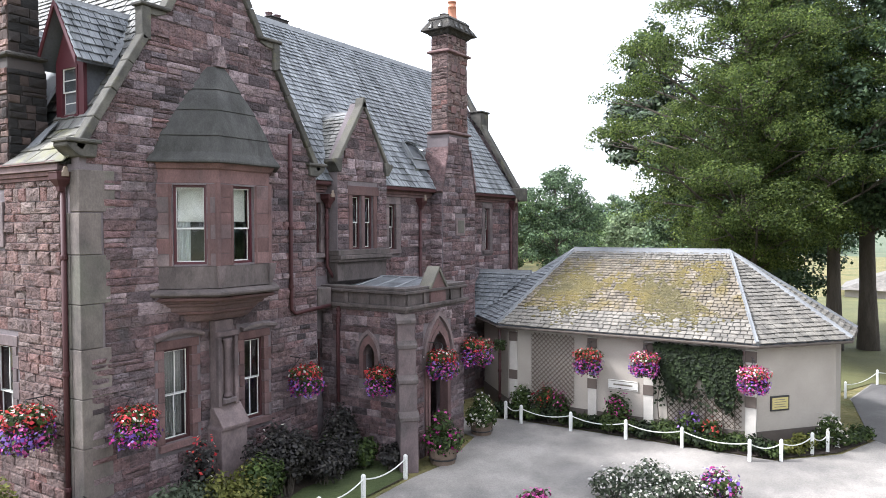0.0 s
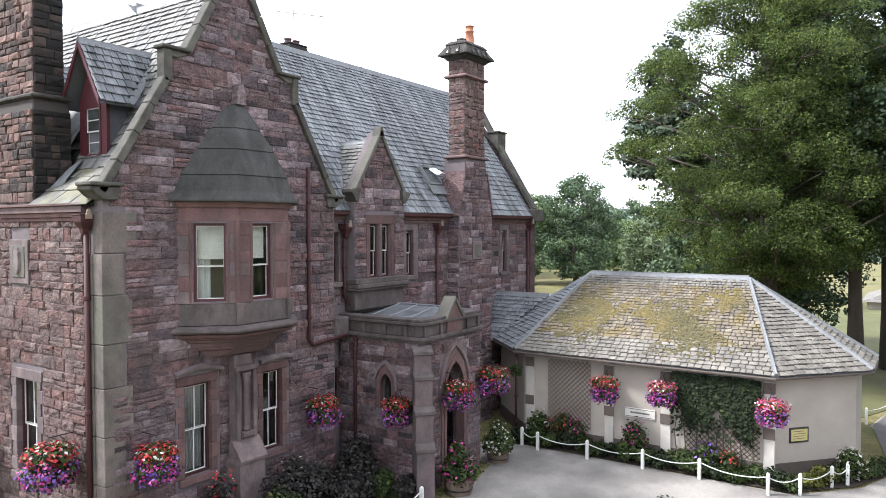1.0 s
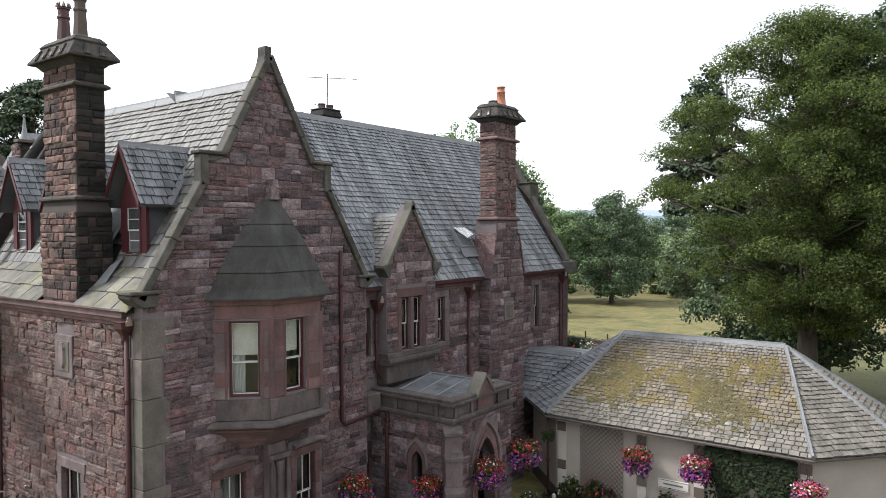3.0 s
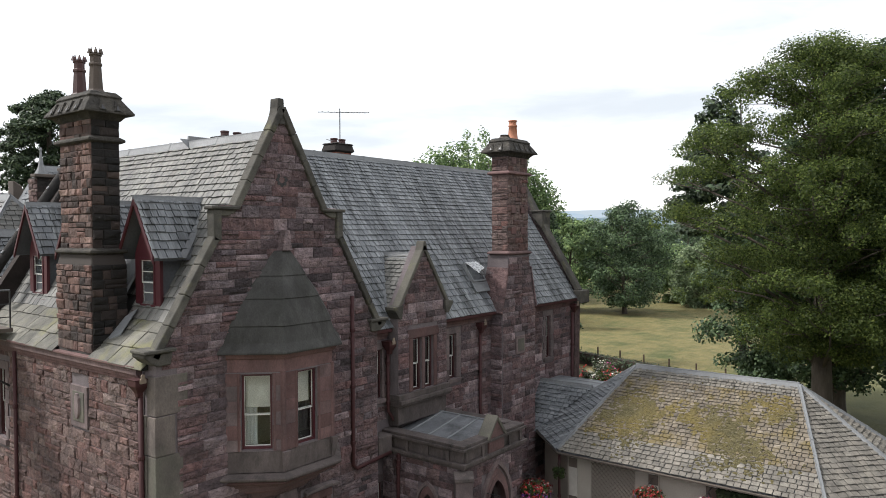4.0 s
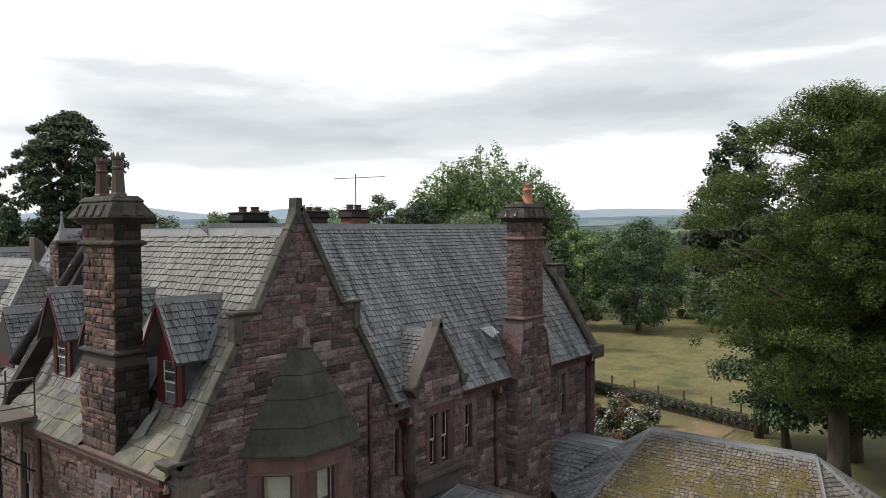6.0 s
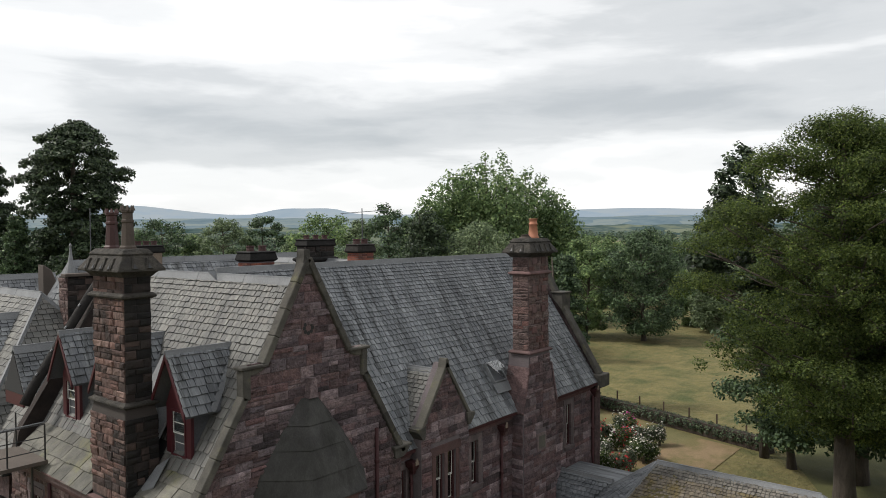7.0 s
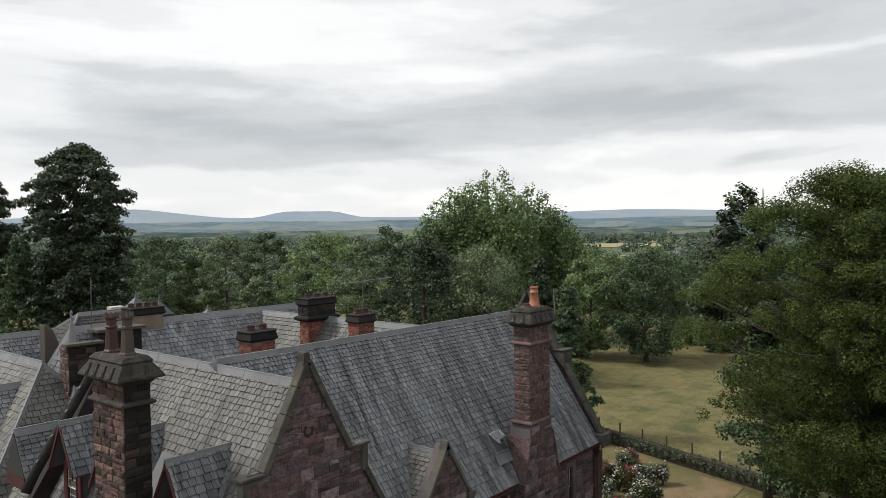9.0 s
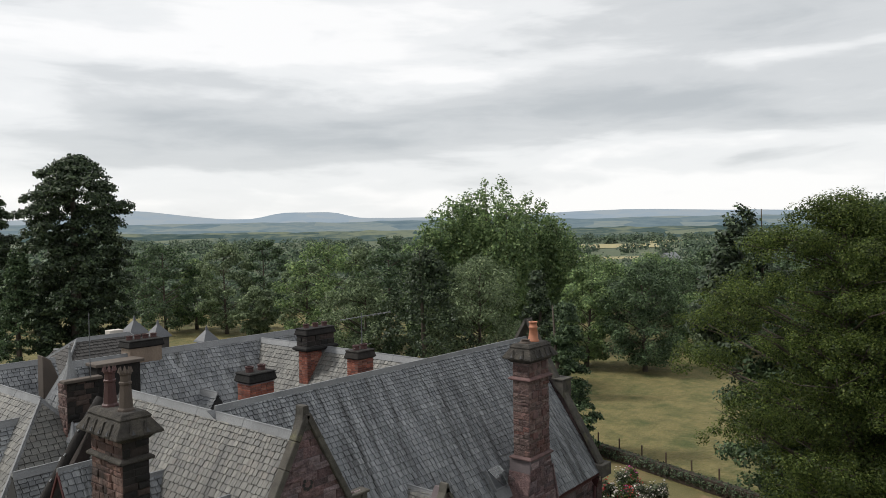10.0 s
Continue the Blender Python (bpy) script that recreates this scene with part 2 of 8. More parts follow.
M_SLATEG = material("green_grey_slate", (0.158, 0.158, 0.147), 0.65, scale=2.2, fine=26, bump=0.4, dist=0.01, piece=0.8,
                    ramp=[(0.092, 0.093, 0.091), (0.121, 0.122, 0.116), (0.150, 0.150, 0.140), (0.106, 0.106, 0.102), (0.176, 0.174, 0.162), (0.130, 0.121, 0.112)],
                    stain=(0.070, 0.071, 0.070), stain_scale=2.4, stain_at=(0.52, 0.72), stretch=(0.13, 1.5, 0.13))
M_EAVESLAB = material("mossy_eaves_slab", (0.125, 0.122, 0.105), 0.85, scale=2.4, fine=26, bump=0.5, dist=0.012, piece=0.7,
                      ramp=[(0.090, 0.088, 0.078), (0.125, 0.122, 0.106), (0.160, 0.155, 0.132), (0.108, 0.104, 0.092)],
                      stain=(0.150, 0.145, 0.062), stain_scale=0.8, stain_at=(0.52, 0.70))
M_SLATEL = material("lodge_slate", (0.168, 0.154, 0.134), 0.75, scale=3.0, fine=30, bump=0.5, dist=0.012, piece=0.7,
                    ramp=[(0.113, 0.106, 0.094), (0.156, 0.145, 0.127), (0.186, 0.170, 0.149), (0.134, 0.126, 0.112), (0.213, 0.199, 0.174)],
                    stain=(0.084, 0.078, 0.068), stain_scale=1.8, stain_at=(0.52, 0.74))
M_SLATEM = material("lodge_slate_under_moss", (0.156, 0.130, 0.099), 0.8, scale=3.0, fine=30, bump=0.5, dist=0.012, piece=0.7,
                    ramp=[(0.098, 0.084, 0.067), (0.140, 0.120, 0.093), (0.176, 0.152, 0.121), (0.116, 0.101, 0.080), (0.206, 0.179, 0.145)],
                    stain=(0.128, 0.099, 0.041), stain_scale=2.2, stain_at=(0.48, 0.64))
M_MOSS = material("golden_moss", (0.108, 0.094, 0.044), 0.95, (0.155, 0.135, 0.068), (0.055, 0.050, 0.025), scale=9, fine=60, bump=0.9, dist=0.02,
                  stain=(0.159, 0.126, 0.046), stain_scale=0.5, stain_at=(0.50, 0.64))
M_LEAD = material("weathered_lead", (0.155, 0.162, 0.170), 0.6, (0.22, 0.228, 0.235), (0.095, 0.10, 0.108), scale=1.4, fine=20, bump=0.12, dist=0.01, spec=0.5)
M_PORCHLEAD = material("streaked_lead_sheet", (0.125, 0.132, 0.145), 0.5, (0.19, 0.198, 0.21), (0.07, 0.074, 0.082), scale=1.8, fine=18, bump=0.12, dist=0.01, stain=(0.06, 0.063, 0.068), stain_scale=1.4, stain_at=(0.5, 0.68))
M_DARKLEAD = material("dark_lead", (0.085, 0.09, 0.10), 0.5, scale=2, fine=22, bump=0.12, dist=0.01)
M_PIPE = plain("maroon_paint", (0.048, 0.017, 0.018), 0.65, spec=0.3)
M_REDWOOD = plain("dark_red_painted_wood", (0.058, 0.010, 0.015), 0.5)
M_WHITE = plain("white_painted_wood", (0.60, 0.60, 0.57), 0.5)
M_BLACK = plain("black_painted_iron", (0.018, 0.018, 0.020), 0.45)
M_GLASS = glass("window_glass")
M_BLIND = material("cream_blind", (0.62, 0.60, 0.53), 0.9, scale=4, fine=80, bump=0.1, dist=0.004)
M_CURTAIN = material("white_net_curtain", (0.66, 0.67, 0.66), 0.9, scale=5, fine=60, bump=0.2, dist=0.01, stretch=(6, 6, 0.3))
M_DIMNET = material("grey_net_curtain", (0.20, 0.195, 0.185), 0.9, scale=5, fine=60, bump=0.2, dist=0.01, stretch=(6, 6, 0.3))
M_TEAL = material("dark_teal_curtain", (0.05, 0.085, 0.085), 0.9, scale=5, fine=60, bump=0.2, dist=0.01)
M_ROOM = material("dim_room_plaster", (0.22, 0.20, 0.18), 0.9, scale=1, fine=10, bump=0.05)
M_RENDER = material("cream_render", (0.360, 0.324, 0.284), 0.9, (0.41, 0.372, 0.328), (0.280, 0.250, 0.216), scale=1.2, fine=55, bump=0.3, dist=0.006,
                    stain=(0.45, 0.40, 0.33), stain_scale=0.9, stain_at=(0.58, 0.85))
M_PILASTER = material("pale_painted_render", (0.46, 0.43, 0.39), 0.85, scale=2, fine=50, bump=0.2, dist=0.005)
M_PLINTH = material("dark_painted_plinth", (0.085, 0.07, 0.06), 0.9, scale=2, fine=40, bump=0.3, dist=0.008)
M_BROWN = plain("dark_brown_block", (0.10, 0.078, 0.065), 0.75)
M_TRELLIS = material("weathered_trellis_wood", (0.071, 0.048, 0.032), 0.85, scale=6, fine=60, bump=0.3, dist=0.004)
M_BRICK = material("orange_red_brick", (0.22, 0.075, 0.05), 0.9, scale=4, fine=50, bump=0.4, dist=0.01, piece=0.9,
                   ramp=[(0.12, 0.042, 0.033), (0.22, 0.070, 0.045), (0.27, 0.098, 0.066), (0.16, 0.058, 0.043), (0.085, 0.045, 0.038), (0.30, 0.14, 0.10)],
                   stain=(0.10, 0.05, 0.04), stain_scale=1.4, stain_at=(0.55, 0.75))
M_BUFF = material("buff_stucco", (0.20, 0.155, 0.12), 0.9, (0.27, 0.215, 0.17), (0.12, 0.095, 0.078), scale=1.6, fine=30, bump=0.3, dist=0.01, stain=(0.075, 0.06, 0.052), stain_scale=1.1, stain_at=(0.52, 0.75), stretch=(1, 1, 0.4))
M_OLDSLATE = material("dark_brown_slate", (0.045, 0.042, 0.041), 0.8, (0.070, 0.066, 0.063), (0.026, 0.025, 0.024), scale=2.0, fine=20, bump=0.5, dist=0.02)
M_POTR = material("maroon_chimney_pot", (0.062, 0.028, 0.027), 0.6, scale=3, fine=30, bump=0.1)
M_POTG = material("buff_grey_chimney_pot", (0.072, 0.056, 0.046), 0.8, scale=3, fine=30, bump=0.15)
M_POTO = material("terracotta_chimney_pot", (0.34, 0.145, 0.085), 0.75, scale=3, fine=30, bump=0.1)
M_GRAVEL = material("pale_gravel", (0.222, 0.205, 0.186), 0.95, (0.318, 0.297, 0.272), (0.115, 0.106, 0.097), scale=0.8, fine=22, bump=0.9, dist=0.02,
                    stain=(0.140, 0.131, 0.123), stain_scale=0.25, stain_at=(0.47, 0.63))
M_GRASS = material("dry_meadow_grass", (0.138, 0.120, 0.044), 0.95, (0.207, 0.172, 0.072), (0.064, 0.072, 0.024), scale=1.1, fine=4.0, bump=0.9, dist=0.10,
                   stain=(0.064, 0.077, 0.022), stain_scale=0.28, stain_at=(0.50, 0.66))
M_LAWN = material("lawn_grass", (0.075, 0.078, 0.026), 0.95, (0.115, 0.108, 0.040), (0.042, 0.050, 0.018), scale=0.5, fine=14, bump=0.6, dist=0.03)
M_DRYLAWN = material("dull_rose_garden_grass", (0.110, 0.102, 0.040), 0.95, (0.160, 0.130, 0.058), (0.065, 0.068, 0.025), scale=0.7, fine=12, bump=0.6, dist=0.03, stain=(0.185, 0.120, 0.062), stain_scale=0.16, stain_at=(0.50, 0.62))
# grey that holds the tree shade on the drive in its colour
M_SHADEDRIVE = material("shaded_drive_grey", (0.082, 0.078, 0.076), 0.92, (0.125, 0.118, 0.114), (0.055, 0.052, 0.050), scale=0.6, fine=30, bump=0.4, dist=0.01, stain=(0.14, 0.133, 0.127), stain_scale=0.3, stain_at=(0.58, 0.78))
# darker grass, the shade by the house put into its green
M_SHADEGRASS = material("shaded_dark_grass", (0.048, 0.066, 0.020), 0.95, (0.075, 0.095, 0.030), (0.026, 0.036, 0.012), scale=0.9, fine=14, bump=0.6, dist=0.03)
M_SOIL = material("dark_bed_soil", (0.045, 0.033, 0.025), 0.97, scale=2, fine=30, bump=0.7, dist=0.03)
M_BARK = material("grey_brown_bark", (0.075, 0.062, 0.05), 0.95, (0.12, 0.10, 0.08), (0.035, 0.03, 0.024), scale=4, fine=25, bump=0.7, dist=0.03, stretch=(1, 1, 0.25))
M_ROPE = plain("white_rope", (0.52, 0.52, 0.49), 0.8)
M_TERRA = plain("weathered_tub_wood", (0.13, 0.095, 0.07), 0.85)
M_SIGN = plain("white_sign_board", (0.62, 0.60, 0.56), 0.6)
M_BRASS = plain("yellow_notice_paper", (0.47, 0.40, 0.16), 0.6)
M_INK = plain("faded_ink", (0.17, 0.15, 0.12), 0.8)


def foliage(name, stops, rough=0.6, transmit=0.38):
    stops = [tuple(c * k for c in col) for col, k in zip(stops, (0.55, 1.05, 1.35, 0.7, 1.5))]
    return material(name, stops[1], rough, scale=0.8, fine=9, bump=0.0, piece=1.0, ramp=stops, transmit=transmit, spec=0.3,
                    second=stops[-1], third=stops[0])


M_LEAF = foliage("sycamore_leaves", [(0.038, 0.064, 0.020), (0.072, 0.109, 0.030), (0.103, 0.142, 0.036), (0.054, 0.088, 0.024), (0.143, 0.175, 0.044)], transmit=0.60)
M_LEAFD = foliage("dark_tree_leaves", [(0.038, 0.068, 0.038), (0.062, 0.104, 0.054), (0.091, 0.140, 0.068), (0.053, 0.092, 0.050), (0.118, 0.170, 0.078)], transmit=0.30)
M_LEAFM = foliage("mid_green_leaves", [(0.081, 0.138, 0.063), (0.133, 0.210, 0.090), (0.185, 0.265, 0.108), (0.109, 0.177, 0.078), (0.247, 0.318, 0.132)], transmit=0.45)
M_LEAFS = foliage("silvery_green_leaves", [(0.099, 0.143, 0.078), (0.147, 0.202, 0.108), (0.193, 0.249, 0.138), (0.125, 0.179, 0.096), (0.239, 0.297, 0.166)], transmit=0.42)
M_CONIF = foliage("dark_conifer_needles", [(0.021, 0.037, 0.021), (0.035, 0.057, 0.031), (0.054, 0.081, 0.040), (0.030, 0.050, 0.028), (0.074, 0.102, 0.049)], transmit=0.15)
# distance haze is put into the leaf colour: brighter, bluer greens
M_LEAFF = foliage("hazed_woodland_leaves", [(0.053, 0.084, 0.062), (0.079, 0.120, 0.083), (0.110, 0.154, 0.099), (0.064, 0.101, 0.075), (0.145, 0.187, 0.114)], transmit=0.4)
M_UNDER = plain("dark_roof_boarding", (0.022, 0.022, 0.023), 0.9)
M_IVY = foliage("ivy_leaves", [(0.006, 0.012, 0.004), (0.012, 0.021, 0.006), (0.019, 0.031, 0.009), (0.009, 0.017, 0.006)], 0.8, 0.1)
M_BUSH = foliage("garden_shrub_leaves", [(0.022, 0.043, 0.011), (0.039, 0.065, 0.017), (0.062, 0.090, 0.022), (0.031, 0.050, 0.014)])
M_DUSK = foliage("dark_purple_shrub_leaves", [(0.012, 0.013, 0.011), (0.021, 0.018, 0.019), (0.032, 0.030, 0.024), (0.016, 0.015, 0.015)], 0.55, 0.15)
M_BUSHY = foliage("golden_green_shrub_leaves", [(0.080, 0.098, 0.019), (0.122, 0.134, 0.027), (0.172, 0.172, 0.043), (0.098, 0.111, 0.025)])
M_BUSHG = foliage("grey_green_shrub_leaves", [(0.045, 0.064, 0.038), (0.075, 0.098, 0.060), (0.105, 0.128, 0.083), (0.060, 0.075, 0.045)])
M_FRED = foliage("red_petals", [(0.350, 0.013, 0.023), (0.487, 0.028, 0.037), (0.545, 0.092, 0.066), (0.390, 0.013, 0.084)])
M_FPINK = foliage("magenta_petals", [(0.334, 0.012, 0.167), (0.458, 0.030, 0.262), (0.575, 0.142, 0.355), (0.377, 0.017, 0.209)])
M_FVIO = foliage("violet_petals", [(0.106, 0.036, 0.258), (0.153, 0.059, 0.375), (0.270, 0.176, 0.492), (0.176, 0.036, 0.293)])
M_FWHITE = foliage("white_petals", [(0.510, 0.510, 0.459), (0.612, 0.603, 0.561), (0.561, 0.527, 0.493), (0.595, 0.561, 0.425)])


# ------------------------------------------------------------ mesh helpers


def part(name, bm, mat, parent=None, label="", smooth=False):
    """One mesh object out of a bmesh, under a thing or a part."""
    me = bpy.data.meshes.new(name)
    bmesh.ops.recalc_face_normals(bm, faces=bm.faces[:])
    bm.to_mesh(me)
    bm.free()
    if smooth:
        for f in me.polygons:
            f.use_smooth = True
    return linked(name, me, mat, parent, label)


def linked(name, me, mat, parent=None, label=""):
    if not me.materials:
        me.materials.append(mat)
    ob = new(name, me)
    if parent:
        ob.parent = parent
    if label:
        ob["label"] = label
    return ob


def raw(name, verts, faces, mat, parent=None, label="", smooth=False):
    me = bpy.data.meshes.new(name)
    me.from_pydata(verts, [], faces)
    me.update()
    if smooth:
        for f in me.polygons:
            f.use_smooth = True
    return linked(name, me, mat, parent, label)


def thing(name, label, category, at=(0, 0, 0), group="", kind=""):
    ob = new(name)
    ob.location = at
    ob.empty_display_size = 0.1
    return tagged(ob, label, category, group, kind)


def box(bm, x0, x1, y0, y1, z0, z1, m=None):
    vs = [bm.verts.new((x, y, z)) for z in (z0, z1) for x, y in ((x0, y0), (x1, y0), (x1, y1), (x0, y1))]
    for f in ((3, 2, 1, 0), (4, 5, 6, 7), (0, 1, 5, 4), (1, 2, 6, 5), (2, 3, 7, 6), (3, 0, 4, 7)):
        bm.faces.new([vs[i] for i in f])
    if m is not None:
        bmesh.ops.transform(bm, matrix=m, verts=vs)
    return vs


def bevelled(bm, width=0.01, seg=1):
    bmesh.ops.bevel(bm, geom=bm.edges[:], offset=width, segments=seg, affect='EDGES', profile=0.6)
    return bm


def boxed(x0, x1, y0, y1, z0, z1, bev=0.0, m=None):
    bm = bmesh.new()
    box(bm, x0, x1, y0, y1, z0, z1, m)
    return bevelled(bm, bev) if bev else bm


def prism(bm, poly, vec):
    """A polygon of 3D points pushed along vec."""
    a = [bm.verts.new(p) for p in poly]
    b = [bm.verts.new(Vector(p) + Vector(vec)) for p in poly]
    bm.faces.new(a)
    bm.faces.new(b[::-1])
    for i in range(len(a)):
        j = (i + 1) % len(a)
        bm.faces.new((a[i], b[i], b[j], a[j]))


def prismed(poly, vec, bev=0.0):
    bm = bmesh.new()
    prism(bm, poly, vec)
    return bevelled(bm, bev) if bev else bm


def tube(bm, pts, radii, seg=8, cap=True):
    rings = []
    pts = [Vector(p) for p in pts]
    if isinstance(radii, (int, float)):
        radii = [radii] * len(pts)
    for i, p in enumerate(pts):
        d = (pts[min(i + 1, len(pts) - 1)] - pts[max(i - 1, 0)]).normalized()
        s = d.cross(Vector((0.31, 0.17, 0.94)) if abs(d.z) < 0.9 else Vector((1, 0, 0))).normalized()
        r = d.cross(s)
        rings.append([bm.verts.new(p + (s * math.cos(2 * math.pi * k / seg) + r * math.sin(2 * math.pi * k / seg)) * radii[i]) for k in range(seg)])
    for a, b in zip(rings, rings[1:]):
        for k in range(seg):
            bm.faces.new((a[k], a[(k + 1) % seg], b[(k + 1) % seg], b[k]))
    if cap:
        bm.faces.new(rings[0][::-1])
        bm.faces.new(rings[-1])
    return bm


def tubed(pts, radii, seg=8):
    return tube(bmesh.new(), pts, radii, seg)


def turned(profile, seg=16, at=(0, 0, 0)):
    """A turned body from (radius, height) pairs."""
    bm = bmesh.new()
    rings = [[bm.verts.new((at[0] + r * math.cos(2 * math.pi * k / seg), at[1] + r * math.sin(2 * math.pi * k / seg), at[2] + z)) for k in range(seg)] for r, z in profile]
    for a, b in zip(rings, rings[1:]):
        for k in range(seg):
            bm.faces.new((a[k], a[(k + 1) % seg], b[(k + 1) % seg], b[k]))
    bm.faces.new(rings[0][::-1])
    bm.faces.new(rings[-1])
    return bm


def loft(sections):
    """A closed skin over polygons with the same number of corners."""
    bm = bmesh.new()
    rings = [[bm.verts.new(p) for p in s] for s in sections]
    n = len(rings[0])
    for a, b in zip(rings, rings[1:]):
        for k in range(n):
            bm.faces.new((a[k], a[(k + 1) % n], b[(k + 1) % n], b[k]))
    bm.faces.new(rings[0][::-1])
    bm.faces.new(rings[-1])
    return bm


# ------------------------------------------------------------ pieces: stones and slates on a plane
class Plane:
    """A surface: origin, u along it, w up it, n out of it."""

    def __init__(self, o, u, w):
        self.o, self.u, self.w = Vector(o), Vector(u).normalized(), Vector(w).normalized()
        self.n = self.u.cross(self.w).normalized()
        self.m = Matrix((-self.u, self.n, self.w)).transposed()

    def at(self, u, w, d=0.0):
        return self.o + self.u * u + self.w * w + self.n * d


def block_meshes(tag, mat, count=8, chamfer=0.10, rough=0.25):
    """A few dressed blocks, one unit each way; the face stands at n = 1."""
    out = []
    r = random.Random(len(tag))
    for i in range(count):
        vs, fs = [], []
        for k, (c, d) in enumerate(((0.0, 0.0), (0.0, 0.55), (chamfer, 1.0))):
            for sx, sz in ((-1, -1), (1, -1), (1, 1), (-1, 1)):
                j = rough * 0.075 if k else 0
                vs.append((sx * (0.5 - c * 0.5) + r.uniform(-j, j), d + (r.uniform(-rough, rough) if k == 2 else 0), sz * (0.5 - c * 0.9) + r.uniform(-j, j)))
        vs.append((r.uniform(-.15, .15), 1.0 + r.uniform(-0.1, rough * 1.3), r.uniform(-.15, .15)))
        for k in (0, 4):
            for q in range(4):
                fs.append((k + q, k + (q + 1) % 4, k + 4 + (q + 1) % 4, k + 4 + q))
        for q in range(4):
            fs.append((8 + q, 8 + (q + 1) % 4, 12))
        me = bpy.data.meshes.new(tag)
        me.from_pydata(vs, [], fs)
        me.materials.append(mat)
        me.update()
        out.append(me)
    return out


BLOCKS = {}


def lay(name, plane, cells, mat, parent, near=None, limit=300, chamfer=0.13, rough=0.42, rest_label=""):
    """Pieces on a plane. cells: (u0, u1, w0, w1, base, proud, lift): the nearest to a place of the plan are single objects, the rest one mesh."""
    key = (name, mat.name)
    if key not in BLOCKS:
        BLOCKS[key] = block_meshes(name, mat, 8, chamfer, rough)
    kinds = BLOCKS[key]
    if near is not None:
        q = Vector(near)
        cells = sorted(cells, key=lambda c: (plane.at((c[0] + c[1]) / 2, (c[2] + c[3]) / 2) - q).length_squared)
    r = random.Random(len(cells) + int(plane.o.x * 10))
    verts, faces = [], []
    tables = [(np.array([tuple(v.co) for v in me.vertices]), [tuple(p.vertices) for p in me.polygons]) for me in kinds]
    rot = np.array(plane.m)
    for i, (u0, u1, w0, w1, base, proud, lift) in enumerate(cells):
        k = r.randrange(len(kinds))
        place = plane.at((u0 + u1) / 2, (w0 + w1) / 2, base)
        tilt = math.atan2(lift, (w1 - w0)) if lift else 0.0
        if i < limit:
            ob = bpy.data.objects.new(name, kinds[k])
            scene.collection.objects.link(ob)
            ob.parent = parent
            ob.matrix_basis = Matrix.Translation(place) @ plane.m.to_4x4() @ Matrix.Rotation(tilt, 4, 'X') @ Matrix.Diagonal((u1 - u0, proud, w1 - w0, 1))
        else:
            tv, tf = tables[k]
            v = tv * np.array((u1 - u0, proud, w1 - w0))
            if tilt:
                c, s = math.cos(tilt), math.sin(tilt)
                v = np.stack((v[:, 0], v[:, 1] * c - v[:, 2] * s, v[:, 1] * s + v[:, 2] * c), 1)
            v = v @ rot.T + np.array(place)
            b0 = len(verts)
            verts.extend(map(tuple, v))
            faces.extend(tuple(b0 + a for a in f) for f in tf)
    if verts:
        ob = raw(name + "s_rest", verts, faces, mat, parent, rest_label)
        ob["kind"] = "stuff"


def cut(spans, a, b):
    out = []
    for s, e in spans:
        if b <= s or a >= e:
            out.append((s, e))
        else:
            if a > s:
                out.append((s, a))
            if b < e:
                out.append((b, e))
    return out


def coursed(u_span, w0, w1, holes=(), seed=1, lengths=(0.24, 0.8), heights=(0.14, 0.32), joint=0.013, proud=(0.012, 0.055), base=0.0):
    """Courses of squared rubble. u_span(w) gives the width at that height; holes are (u0, u1, w0, w1)."""
    r = random.Random(seed)
    cells, w = [], w0
    while w < w1 - 0.05:
        h = min(r.uniform(*heights), w1 - w)
        s, e = u_span(w + h * 0.5)
        spans = [(s, e)]
        for a, b, c, d in holes:
            if c < w + h - 0.02 and d > w + 0.02:
                spans = cut(spans, a, b)
        for s, e in spans:
            u = s
            while u < e - 0.04:
                l = r.uniform(*lengths)
                if e - (u + l) < 0.16:
                    l = e - u
                if h > 0.2 and l > 0.3 and r.random() < 0.28:
                    k = h * r.uniform(0.4, 0.6)
                    cells.append((u + joint / 2, u + l - joint / 2, w + joint / 2, w + k - joint / 2, base, r.uniform(*proud), 0))
                    cells.append((u + joint / 2, u + l - joint / 2, w + k + joint / 2, w + h - joint / 2, base, r.uniform(*proud), 0))
                else:
                    cells.append((u + joint / 2, u + l - joint / 2, w + joint / 2, w + h - joint / 2, base, r.uniform(*proud), 0))
                u += l
        w += h
    return cells


def slated(u_span, length, seed=1, first=0.36, last=0.2, wide=(0.24, 0.42), thick=0.02, holes=(), lift=0.034):
    """Courses of slates in falling heights; u_span(w) gives the width at that height of the slope."""
    r = random.Random(seed)
    cells, w = [], 0.0
    while w < length - 0.03:
        f = w / length
        h = first + (last - first) * f
        k = 1 - 0.35 * f
        s, e = u_span(min(w + h * 0.5, length))
        spans = [(s, e)]
        for a, b, c, d in holes:
            if c < w + h and d > w:
                spans = cut(spans, a, b)
        for s, e in spans:
            u = s - r.uniform(0, 0.15)
            while u < e:
                l = r.uniform(*wide) * k
                a, b = max(u, s), min(u + l, e)
                if b - a > 0.05:
                    j = r.uniform(-0.012, 0.012)
                    cells.append((a + 0.010, b - 0.010, w + j, min(w + h * 1.12, length + 0.05) + j, 0.02 + r.uniform(0, 0.01), thick + r.uniform(0, 0.008), lift * r.uniform(0.7, 1.4)))
                u += l
        w += h
    return cells


